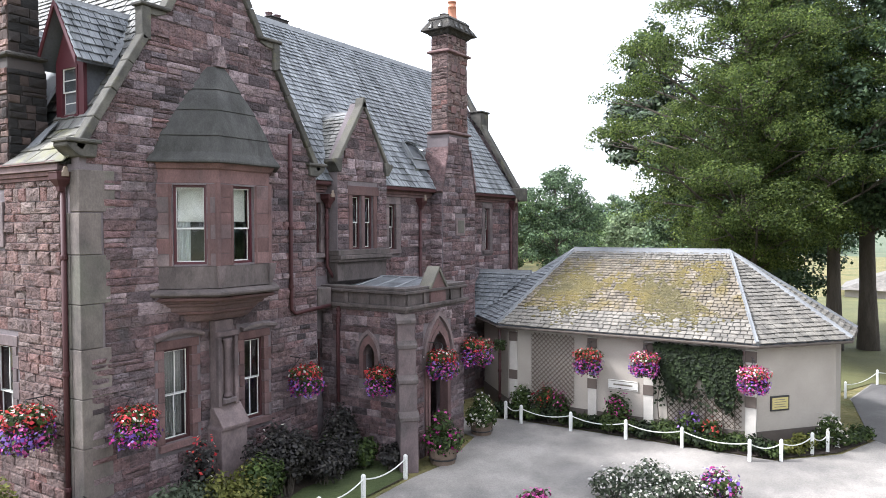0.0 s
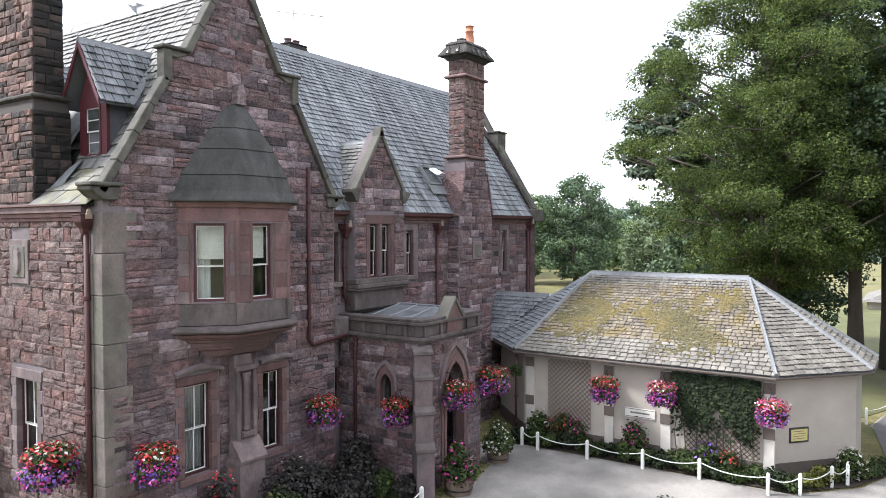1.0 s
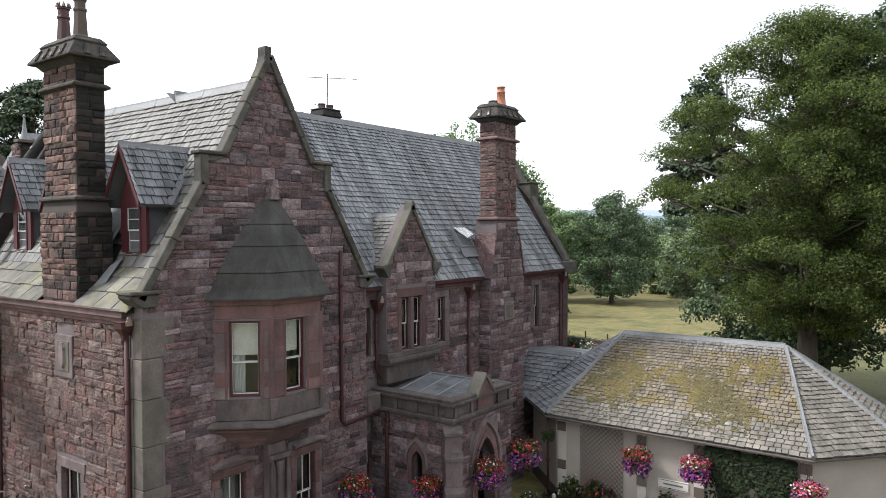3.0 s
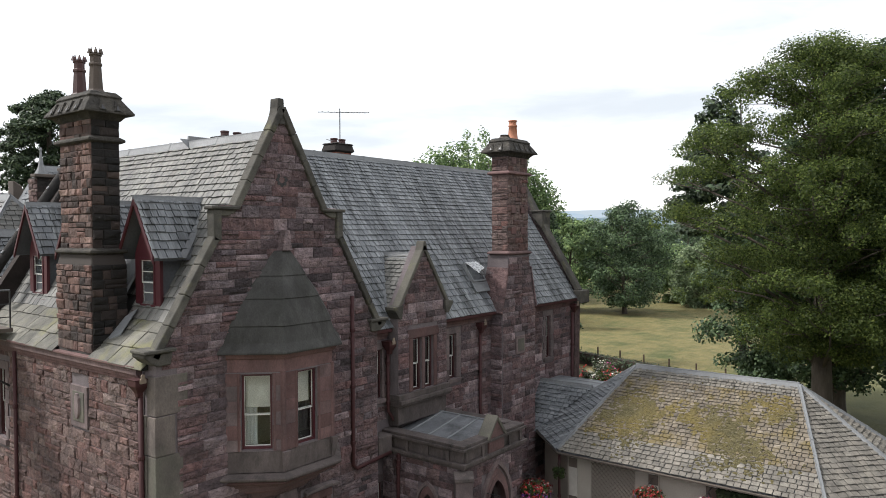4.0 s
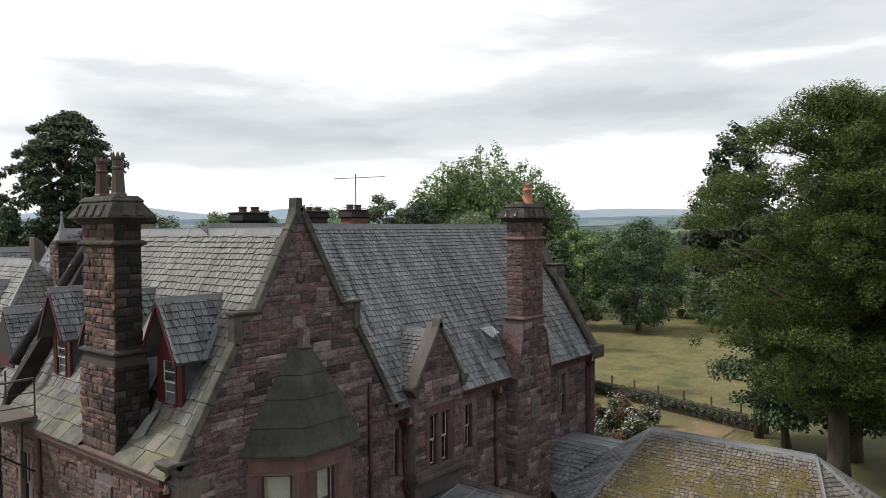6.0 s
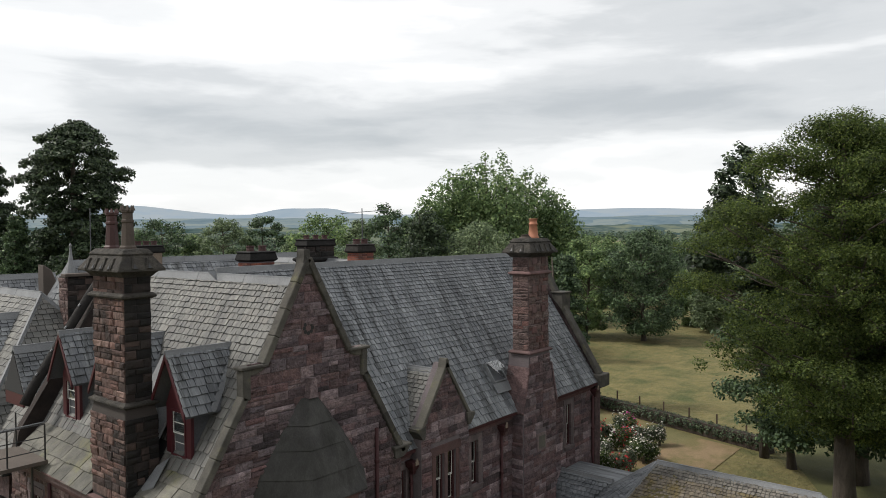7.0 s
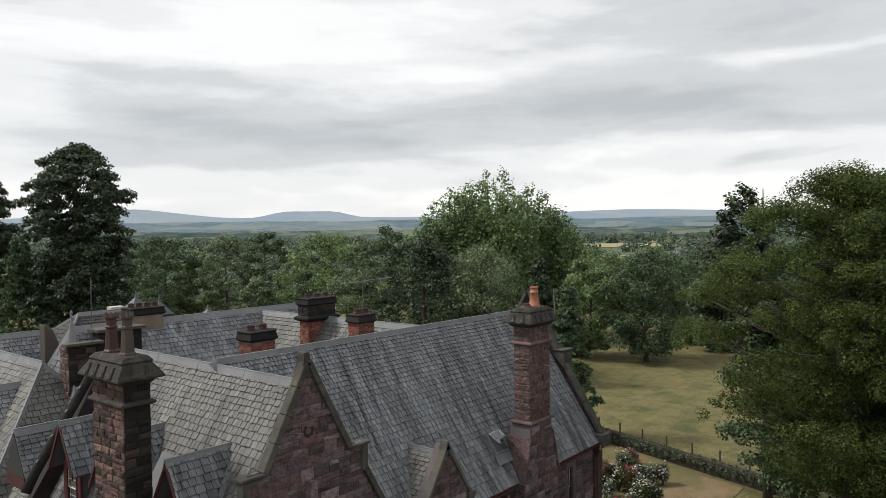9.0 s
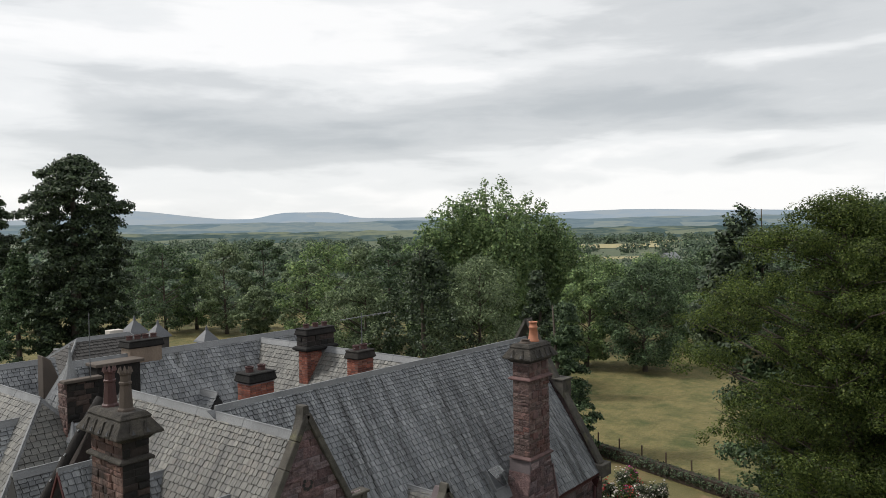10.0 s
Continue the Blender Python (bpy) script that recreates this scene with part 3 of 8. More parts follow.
def hole_wall(bm, u0, u1, w0, w1, holes, put):
    """A slab with openings as boxes between the openings' edges; put(bm, a, b, c, d) adds one box."""
    us = sorted({u0, u1, *[min(max(v, u0), u1) for h in holes for v in h[:2]]})
    for a, b in zip(us, us[1:]):
        spans = [(w0, w1)]
        for h in holes:
            if h[0] < b - 1e-6 and h[1] > a + 1e-6:
                spans = cut(spans, h[2], h[3])
        for c, d in spans:
            put(bm, a, b, c, d)


# ------------------------------------------------------------ windows
def bar(bm, pl, u0, u1, w0, w1, d0, d1):
    vs = [bm.verts.new(pl.at(u, w, d)) for d in (d0, d1) for u, w in ((u0, w0), (u1, w0), (u1, w1), (u0, w1))]
    for f in ((3, 2, 1, 0), (4, 5, 6, 7), (0, 1, 5, 4), (1, 2, 6, 5), (2, 3, 7, 6), (3, 0, 4, 7)):
        bm.faces.new([vs[i] for i in f])


def barred(pl, *a):
    bm = bmesh.new()
    bar(bm, pl, *a)
    return bm


def sash_window(name, pl, u0, u1, w0, w1, depth=0.2, parent=None, rail=None, upright=True, blind=0.0, curtain="", frame_mat=None, bars=0, label=""):
    """A sliding sash set back in its opening, with frame, two sashes, glazing bars, panes, and what hangs behind it."""
    d = -depth
    fm = frame_mat or M_PIPE
    f = 0.055
    bm = bmesh.new()
    for a in ((u0, u0 + f, w0, w1), (u1 - f, u1, w0, w1), (u0 + f, u1 - f, w1 - f, w1), (u0 + f, u1 - f, w0, w0 + f)):
        bar(bm, pl, *a, d - 0.10, d + 0.02)
    win = part(name, bm, fm, parent, label)
    a0, a1, c0, c1 = u0 + f, u1 - f, w0 + f, w1 - f
    mid = rail if rail is not None else (c0 + c1) / 2
    s = 0.017 if upright else 0.013
    for lo, hi, off in ((c0, mid + 0.02, -0.055), (mid - 0.02, c1, -0.015)):
        bm = bmesh.new()
        for a in ((a0, a0 + s, lo, hi), (a1 - s, a1, lo, hi), (a0 + s, a1 - s, lo, lo + 0.022), (a0 + s, a1 - s, hi - 0.02, hi)):
            bar(bm, pl, *a, d + off - 0.03, d + off)
        if upright:
            um = (a0 + a1) / 2
            bar(bm, pl, um - 0.010, um + 0.010, lo + 0.022, hi - 0.02, d + off - 0.026, d + off - 0.002)
        for q in range(bars):
            wq = lo + (hi - lo) * (q + 1) / (bars + 1)
            bar(bm, pl, a0 + s, a1 - s, wq - 0.011, wq + 0.011, d + off - 0.025, d + off - 0.003)
        part("sash", bm, M_WHITE, win)
        p = part("pane", barred(pl, a0 + s, a1 - s, lo + 0.022, hi - 0.02, d + off - 0.018, d + off - 0.013), M_GLASS, win)
        p.visible_shadow = False
    if blind:
        part("blind", barred(pl, a0 + 0.01, a1 - 0.01, c1 - (c1 - c0) * blind, c1, d - 0.15, d - 0.14), M_BLIND, win, "drawn cream roller blind")
    if curtain:
        n = 40
        bm = bmesh.new()
        mat = M_DIMNET if "full" in curtain else M_CURTAIN if "net" in curtain else M_TEAL
        lo, hi = (a0, a1) if "full" in curtain else (a0, a0 + (a1 - a0) * 0.45)
        rows = [[bm.verts.new(pl.at(lo + (hi - lo) * k / n, w, d - 0.20 - 0.025 * math.sin(k * 1.3) - 0.01 * math.sin(k * 2.9 + w))) for k in range(n + 1)] for w in (c0, (c0 + c1) / 2, c1)]
        for r0, r1 in zip(rows, rows[1:]):
            for k in range(n):
                bm.faces.new((r0[k], r0[k + 1], r1[k + 1], r1[k]))
        part("curtain", bm, mat, win, "hanging white net curtain" if mat is not M_TEAL else "dark teal curtain", True)
    return win


def surround(pl, u0, u1, w0, w1, parent, mat, jamb=0.16, head=0.22, sill=0.14, proud=0.03, depth=0.3, seed=1):
    """Dressed stones round an opening: jambs of alternate length, a lintel and a sloping sill."""
    r = random.Random(seed)
    w = w0
    k = 0
    while w < w1 - 0.01:
        h = min(r.uniform(0.26, 0.40), w1 - w)
        if w1 - (w + h) < 0.12:
            h = w1 - w
        for side in (0, 1):
            ext = jamb * (1.0 if (k + side) % 2 else 1.55)
            a, b = (u0 - ext, u0 + 0.005) if side == 0 else (u1 - 0.005, u1 + ext)
            part("jamb_stone", bevelled(barred(pl, a, b, w + 0.004, w + h - 0.004, -depth, proud), 0.008), mat, parent)
        w += h
        k += 1
    part("lintel", bevelled(barred(pl, u0 - jamb * 1.3, u1 + jamb * 1.3, w1 + 0.003, w1 + head, -depth, proud + 0.004), 0.01), mat, parent)
    part("sill", bevelled(barred(pl, u0 - jamb * 1.1, u1 + jamb * 1.1, w0 - sill, w0 - 0.003, -depth, proud + 0.07), 0.012), mat, parent)


def downpipe(pts, parent_label, r=0.05, hopper=None, collars=3):
    """A cast-iron downpipe with collars and, where it has one, a moulded hopper head."""
    ob = thing("downpipe", parent_label, "downpipe")
    part("pipe", tubed(pts, r, 10), M_PIPE, ob, "", True)
    a, b = Vector(pts[0]), Vector(pts[1])
    for k in range(collars):
        c = a.lerp(b, (k + 0.6) / collars)
        part("collar", turned([(r + .012, -0.05), (r + .02, -0.03), (r + .02, 0.03), (r + .012, 0.05)], 10, c), M_PIPE, ob)
    if hopper:
        x, y, z = hopper
        part("hopper", bevelled(loft([[(x + sx * s, y + sy * s, z + dz) for sx, sy in ((-1, -1), (1, -1), (1, 1), (-1, 1))]
                                      for s, dz in ((0.055, -0.34), (0.07, -0.24), (0.15, -0.10), (0.16, 0.02), (0.175, 0.05))]), 0.006), M_PIPE, ob)
        part("crest", bevelled(loft([[(x + sx * a2 - 0.0, y - 0.175 + sy * 0.02, z + dz) for sx, sy in ((-1, -1), (1, -1), (1, 1), (-1, 1))]
                                     for a2, dz in ((0.07, -0.04), (0.07, 0.05), (0.04, 0.08), (0.045, 0.12), (0.02, 0.16))]), 0.005), M_BUFF, ob, "pale cast crest")
    return ob


# ------------------------------------------------------------ the house
GAB = 14.0          # plane of the gabled front
FAC = 14.5          # plane of the set-back front
LFT = 7.75          # plane of the side wall
EAVE, RIDGE = 7.85, 13.22
house = thing("house", "large Victorian country house of red-grey sandstone with steep slate roofs", "house", (7.75, 14.0, 0))
house.matrix_basis = Matrix.Identity(4)

P_GAB = Plane((0, GAB, 0), (1, 0, 0), (0, 0, 1))
P_FAC = Plane((0, FAC, 0), (1, 0, 0), (0, 0, 1))
P_LFT = Plane((LFT, 0, 0), (0, -1, 0), (0, 0, 1))       # u is minus y
CX = 11.15          # middle of the gable


def coping_left(z):
    """Left edge of the gabled front's wall at a height."""
    if z < 8.0:
        return LFT
    if z < 10.55:
        return 7.75 + (z - 8.0) * (9.28 - 7.75) / 2.55
    if z < 11.25:
        return 9.28
    return 9.72 + (z - 11.25) * (CX - 0.02 - 9.72) / (13.6 - 11.25)


def gable_span(z):
    a = coping_left(z)
    return a + (0.16 if z < 8 else 0.05), 2 * CX - a - (0.0 if z < 8 else 0.05)


# gabled front: backing wall with its openings, then the stones
G_HOLES = [(9.62, 10.36, 1.62, 3.72), (11.92, 12.58, 1.62, 3.66), (9.95, 12.4, 5.35, 7.7)]
bm = bmesh.new()
hole_wall(bm, LFT + 0.02, 14.58, -0.3, 8.0, G_HOLES, lambda b, a, c, d, e: box(b, a, c, GAB, GAB + 0.45, d, e))
prism(bm, [(coping_left(z) + 0.02, GAB, z) for z in (8.0, 9.5, 10.55, 11.24, 11.26, 12.5, 13.5)] + [(2 * CX - coping_left(z) - 0.02, GAB, z) for z in (13.5, 12.5, 11.26, 11.24, 10.55, 9.5, 8.0)], (0, 0.16, 0))
front = part("gable_wall", bm, M_MORTAR, house, "gabled front wall of coursed red-grey sandstone")

# side wall
L_HOLES = [(-17.55, -16.62, 1.7, 3.85), (-22.2, -21.55, 5.0, 6.9)]
bm = bmesh.new()
hole_wall(bm, -23.6, -14.46, -0.3, 7.75, L_HOLES, lambda b, a, c, d, e: box(b, LFT, LFT + 0.45, -c, -a, d, e))
side = part("side_wall", bm, M_MORTAR, house, "side wall of squared warm red sandstone")

# set-back front
F_HOLES = [(14.92, 15.30, 5.7, 7.15), (15.0, 15.3, 1.9, 3.2), (18.6, 19.0, 5.7, 7.2), (25.05, 25.45, 5.5, 7.2), (16.2, 17.3, 5.8, 7.42)]
bm = bmesh.new()
hole_wall(bm, 14.6, 27.5, -0.3, 7.78, F_HOLES, lambda b, a, c, d, e: box(b, a, c, FAC, FAC + 0.45, d, e))
facade = part("front_wall", bm, M_MORTAR, house, "set-back front wall of dark red-grey sandstone")

# far end, back and inner walls that close the house
bm = bmesh.new()
prism(bm, [(27.5, FAC, -0.3), (27.5, 21.4, -0.3), (27.5, 21.4, 8.0), (27.5, 17.95, 13.3), (27.5, 14.42, 8.0)], (0.45, 0, 0))
end_wall = part("end_wall", bm, M_STONE, house)
bm = bmesh.new()
box(bm, LFT + 0.45, 27.5, 21.4, 21.8, -0.3, 7.8)
box(bm, LFT, 14.6, 23.2, 23.6, -0.3, 7.8)
part("back_wall", bm, M_STONE, house)
bm = bmesh.new()
box(bm, LFT + 0.46, 27.49, 14.96, 21.39, 4.3, 4.55)
box(bm, LFT + 0.46, 14.58, GAB + 0.46, 14.95, 4.3, 4.55)
box(bm, LFT + 0.46, 27.49, 14.96, 21.39, 7.72, 7.8)
part("inner_floor", bm, M_ROOM, house)
bm = bmesh.new()
box(bm, LFT + 0.46, 14.5, 17.6, 17.75, -0.3, 7.7)
box(bm, 14.5, 27.4, 17.0, 17.15, -0.3, 7.7)
for x in (11.1, 14.6, 18.2, 21.2, 24.2):
    box(bm, x, x + 0.12, 15.0, 17.0, -0.3, 7.7)
part("inner_wall", bm, M_ROOM, house)

# ---- roofs of the house: boarding below, slates above
WS = (13.15 - 7.8) / 3.5
bm = bmesh.new()
prism(bm, [(7.62, 14.3, 7.72), (14.68, 14.3, 7.72), (13.7, 14.3, 8.58), (CX, 14.3, 13.03), (8.6, 14.3, 8.58)], (0, 9.2, 0))
wing_roof = part("wing_roof", bm, M_UNDER, house, "steep slate roof of the gabled wing")
bm = bmesh.new()
prism(bm, [(CX, 14.28, 7.76), (CX, 21.62, 7.76), (CX, 17.95, 13.18)], (16.4, 0, 0))
main_roof = part("main_roof", bm, M_UNDER, house, "long steep blue-grey slate roof")

sl = math.hypot(2.57, 4.48)
P_WE = Plane((7.58, 23.45, 7.73), (0, -1, 0), (1.02, 0, 0.88))
P_WL = Plane((8.58, 23.45, 8.58), (0, -1, 0), (2.57, 0, 4.48))
P_MF = Plane((0, 14.26, 7.76), (1, 0, 0), (0, 3.69, 5.43))
ml = math.hypot(3.69, 5.46)


def valley(w):
    z = 7.78 + w * 5.46 / ml
    return CX + (13.15 - z) / WS + 0.1


def small_ridge(name, a, b, mat, parent, r=0.16):
    """A lead ridge roll with its two wings."""
    a, b = Vector(a), Vector(b)
    d = (b - a).normalized()
    s = Vector((0, 0, 1)).cross(d).normalized()
    up = s.cross(d) * -1 if s.cross(d).z < 0 else s.cross(d)
    sec = [(-r * 1.05, -r * 1.45), (-r * 1.1, -r * 1.35), (-0.04, 0.03), (-0.03, 0.075), (0.03, 0.075), (0.04, 0.03), (r * 1.1, -r * 1.35), (r * 1.05, -r * 1.45), (0.0, -0.03)]
    bm = loft([[p + s * x + up * z for x, z in sec] for p in (a, b)])
    ob = part(name, bm, mat, parent)
    n = max(1, int((b - a).length / 2.2))
    for k in range(1, n):
        p = a.lerp(b, k / n)
        bm = loft([[p + d * q + s * x * 1.05 + up * (z + 0.012) for x, z in sec] for q in (-0.05, 0.05)])
        part("lead_lap", bm, mat, ob)
    return ob


small_ridge("ridge_roll", (CX, 14.35, 13.12), (CX, 23.3, 13.12), M_LEAD, wing_roof, 0.10)
small_ridge("ridge_roll", (CX, 17.95, 13.27), (27.45, 17.95, 13.25), M_LEAD, main_roof, 0.07)
bm = bmesh.new()
prism(bm, [P_MF.at(valley(0) - 0.3, 0, 0.03), P_MF.at(valley(0) + 0.16, 0, 0.03), P_MF.at(valley(ml) + 0.16, ml, 0.03), P_MF.at(valley(ml) - 0.3, ml, 0.03)], (0, 0, 0.02))
part("valley_lead", bm, M_LEAD, main_roof)

# ---- copings of the gabled front
bm = bmesh.new()


def raking(x0, z0, x1, z1, y0, y1, t=0.16, k=0.0, m=1.0):
    """One stone of a raking coping, the stretch from k to m of its length."""
    d = Vector((x1 - x0, 0, z1 - z0)).normalized()
    s = Vector((-d.z, 0, d.x)) if x1 > x0 else Vector((d.z, 0, -d.x))
    a, b = Vector((x0, y0, z0)), Vector((x1, y0, z1))
    a, b = a.lerp(b, k) + d * 0.004, a.lerp(b, m) - d * 0.004
    return prismed([a - s * 0.13, b - s * 0.13, b + s * t, a + s * t], (0, y1 - y0, 0), 0.018)


def mirror(bm):
    for v in bm.verts:
        v.co.x = 2 * CX - v.co.x
    bmesh.ops.reverse_faces(bm, faces=bm.faces[:])
    return bm


for flip in (False, True):
    f = mirror if flip else (lambda b: b)
    for k in range(4):
        part("raking_coping", f(raking(7.66, 8.02, 9.20, 10.56, 13.88, 14.16, 0.045, k / 4, (k + 1) / 4)), M_COPE, front, "long weathered grey-green coping stone")
        part("raking_coping", f(raking(9.74, 11.24, CX - 0.04, 13.72, 13.88, 14.16, 0.045, k / 4, (k + 1) / 4)), M_COPE, front)
    part("kneeler_upright", f(boxed(9.15, 9.36, 13.88, 14.16, 10.46, 11.17, 0.02)), M_COPE, front)
    part("kneeler", f(prismed([(9.31, 13.92, 11.02), (9.52, 13.92, 11.02), (9.74, 13.92, 11.10), (9.78, 13.92, 11.17), (9.31, 13.92, 11.17)], (0, 0.4, 0), 0.015)), M_COPE, front)
    part("kneeler_cap", f(boxed(9.09, 9.84, 13.84, 14.20, 11.17, 11.25, 0.02)), M_COPE, front)
    part("skew_putt", f(prismed([(7.46, 13.88, 8.12), (7.46, 13.88, 8.04), (7.60, 13.88, 7.96), (7.72, 13.88, 7.84), (8.06, 13.88, 7.84), (8.10, 13.88, 8.12)], (0, 0.52, 0), 0.02)), M_COPE, front)
    part("skew_putt_cap", f(boxed(7.42, 8.16, 13.82, 14.4, 8.12, 8.2, 0.02)), M_COPE, front)
part("apex_stone", loft([[(CX - 0.05 + sx * a, 14.06 + sy * 0.14, z) for sx, sy in ((-1, -1), (1, -1), (1, 1), (-1, 1))] for a, z in ((0.22, 13.3), (0.13, 13.55), (0.10, 13.7), (0.09, 13.88), (0.08, 13.92))]), M_COPE, front)
# little pierced vent of the gable
vent = part("vent_panel", boxed(CX - 0.21, CX + 0.21, 13.965, 14.0, 11.73, 12.15, 0.006), M_DRESSR, front)
for k in range(8):
    a = k * math.pi / 4
    part("vent_hole", turned([(0.052, 0), (0.052, 0.008)], 8), M_BLACK, vent).matrix_basis = Matrix.Translation((CX + 0.13 * math.cos(a), 13.962, 11.94 + 0.13 * math.sin(a))) @ Matrix.Rotation(radians(90), 4, 'X')

# corner pilaster of dressed stone
for k, (z0, z1) in enumerate(((-0.2, 0.9), (0.9, 2.0), (2.0, 3.0), (3.0, 4.0), (4.0, 4.9), (4.9, 5.9), (5.9, 6.75))):
    part("quoin", boxed(LFT - 0.03, LFT + (0.62 if k % 2 else 0.44), GAB - 0.035, GAB + 0.3, z0, z1 - 0.012, 0.012), M_QUOIN, front)
    part("quoin", boxed(LFT - 0.04, LFT + 0.2, GAB + 0.31, GAB + (0.5 if k % 2 else 0.62), z0, z1 - 0.012, 0.012), M_QUOIN, side)
part("corner_block", boxed(LFT - 0.02, LFT + 0.75, GAB - 0.03, GAB + 0.3, 6.76, 7.6, 0.012), M_QUOIN, front)

# ground-floor windows of the gabled front
for i, (a, b, c, d) in enumerate(G_HOLES[:2]):
    w = sash_window("window", P_GAB, a, b, c, d, 0.11, house, curtain="" if i else "net_full", label="tall sash window with white glazing bars" + ("" if i else " and pale curtains"))
    surround(P_GAB, a, b, c, d, w, M_DRESSR, 0.15, 0.2, 0.16, 0.025, 0.3, seed=i + 3)
part("hood_mould", bevelled(loft([[(9.36 + (10.62 - 9.36) * t2, 13.86 + dy, 3.99 + 0.12 * math.sin(t2 * math.pi) + dz) for dy, dz in ((0.13, -0.05), (0.0, -0.05), (-0.02, 0.03), (0.13, 0.08))] for t2 in [k / 8 for k in range(9)]]), 0.006), M_DRESS, front)
part("hood_mould", bevelled(loft([[(11.8 + (12.95 - 11.8) * t2, 13.88 + dy, 3.93 + 0.06 * math.sin(t2 * math.pi) + dz) for dy, dz in ((0.11, -0.04), (0.0, -0.04), (-0.02, 0.03), (0.11, 0.07))] for t2 in [k / 8 for k in range(9)]]), 0.006), M_DRESS, front)

# buttress between the windows, under the oriel
butt = part("buttress", bevelled(loft([[(10.84 + a, GAB, z), (11.46 - a, GAB, z), (11.46 - a, y, z), (10.84 + a, y, z)] for a, y, z in
            ((-0.08, 13.48, -0.2), (-0.08, 13.48, 1.72), (-0.02, 13.52, 1.78), (0.0, 13.72, 2.16), (0.03, 13.76, 2.2), (0.03, 13.76, 3.95), (0.05, 13.80, 4.25))]), 0.015), M_DRESS, front, "stepped sandstone buttress with a carved shaft")
for x in (10.90, 11.40):
    part("niche_jamb", boxed(x - 0.05, x + 0.05, 13.66, 13.765, 2.22, 3.86, 0.012), M_DRESS, butt)
part("niche_head", boxed(10.82, 11.48, 13.64, 13.765, 3.865, 4.0, 0.02), M_DRESS, butt)
part("niche_shaft", turned([(0.10, 0), (0.115, 0.04), (0.085, 0.09), (0.08, 0.14), (0.078, 1.15), (0.10, 1.2), (0.09, 1.24), (0.13, 1.34), (0.13, 1.40)], 12), M_DRESS, butt, "worn round shaft with moulded base and cap", True).matrix_basis = Matrix.Translation((11.15, 13.72, 2.42))
part("shaft_plinth", prismed([(10.97, 13.74, 2.22), (10.97, 13.58, 2.30), (10.97, 13.58, 2.40), (10.97, 13.74, 2.42)], (0.36, 0, 0), 0.01), M_DRESS, butt)
part("offset_slab", prismed([(10.74, 13.42, 1.72), (10.74, 13.74, 2.16), (10.74, 13.74, 2.24), (10.74, 13.40, 1.80)], (0.82, 0, 0), 0.012), M_DRESS, butt)

# ---- the oriel bay
BAYC = CX
bay = part("oriel_bay", loft([[(BAYC - a, GAB, z), (BAYC - b, y, z), (BAYC + b, y, z), (BAYC + a, GAB, z)] for a, b, y, z in
           ((0.95, 0.45, 13.75, 4.28), (1.05, 0.50, 13.66, 4.36), (1.12, 0.55, 13.60, 4.5), (1.32, 0.63, 13.42, 4.55), (1.42, 0.68, 13.34, 4.7), (1.62, 0.74, 13.12, 4.76), (1.70, 0.78, 13.02, 4.9))]), M_DRESSR, house, "canted stone oriel bay with moulded corbel and stone roof")


def bay_ring(a, b, y, z):
    return [(BAYC - a, GAB + 0.02, z), (BAYC - b, y, z), (BAYC + b, y, z), (BAYC + a, GAB + 0.02, z)]


for a, b, y, z in ((1.74, 0.80, 12.98, 4.86), (1.50, 0.71, 13.24, 4.725), (1.24, 0.60, 13.48, 4.525)):
    part("corbel_moulding", bevelled(loft([bay_ring(a - 0.07, b - 0.03, y + 0.06, z - 0.07), bay_ring(a, b, y, z - 0.045), bay_ring(a + 0.03, b + 0.012, y - 0.025, z), bay_ring(a, b, y, z + 0.03)]), 0.006), M_DRESSR, bay)
part("bay_sill", bevelled(loft([bay_ring(1.84, 0.83, 12.88, 4.91), bay_ring(1.90, 0.86, 12.83, 4.95), bay_ring(1.90, 0.86, 12.83, 5.0), bay_ring(1.72, 0.78, 13.0, 5.07)]), 0.008), M_PARAPET, bay)
part("bay_apron", bevelled(loft([bay_ring(1.68, 0.76, 13.04, 5.08), bay_ring(1.68, 0.76, 13.04, 5.58)]), 0.01), M_PARAPET, bay)
for u in (BAYC - 0.76, BAYC + 0.76):
    part("apron_bracket", bevelled(loft([[(u + sx * q, 13.06 - d * (0.4 + sy), z) for sx, sy in ((-1, 0), (1, 0), (1, 0.6), (-1, 0.6))] for q, d, z in ((0.05, 0.03, 5.09), (0.075, 0.09, 5.28), (0.095, 0.13, 5.50), (0.11, 0.14, 5.585))]), 0.006), M_DRESS, bay)
part("bay_cornice", bevelled(loft([bay_ring(1.68, 0.76, 13.04, 7.42), bay_ring(1.68, 0.76, 13.04, 7.72), bay_ring(1.74, 0.79, 12.98, 7.74), bay_ring(1.80, 0.82, 12.92, 7.86)]), 0.008), M_DRESSR, bay, "red sandstone cornice")


def dome(a, z):
    return bay_ring(a, a * 0.455, GAB - a * 0.61, z)


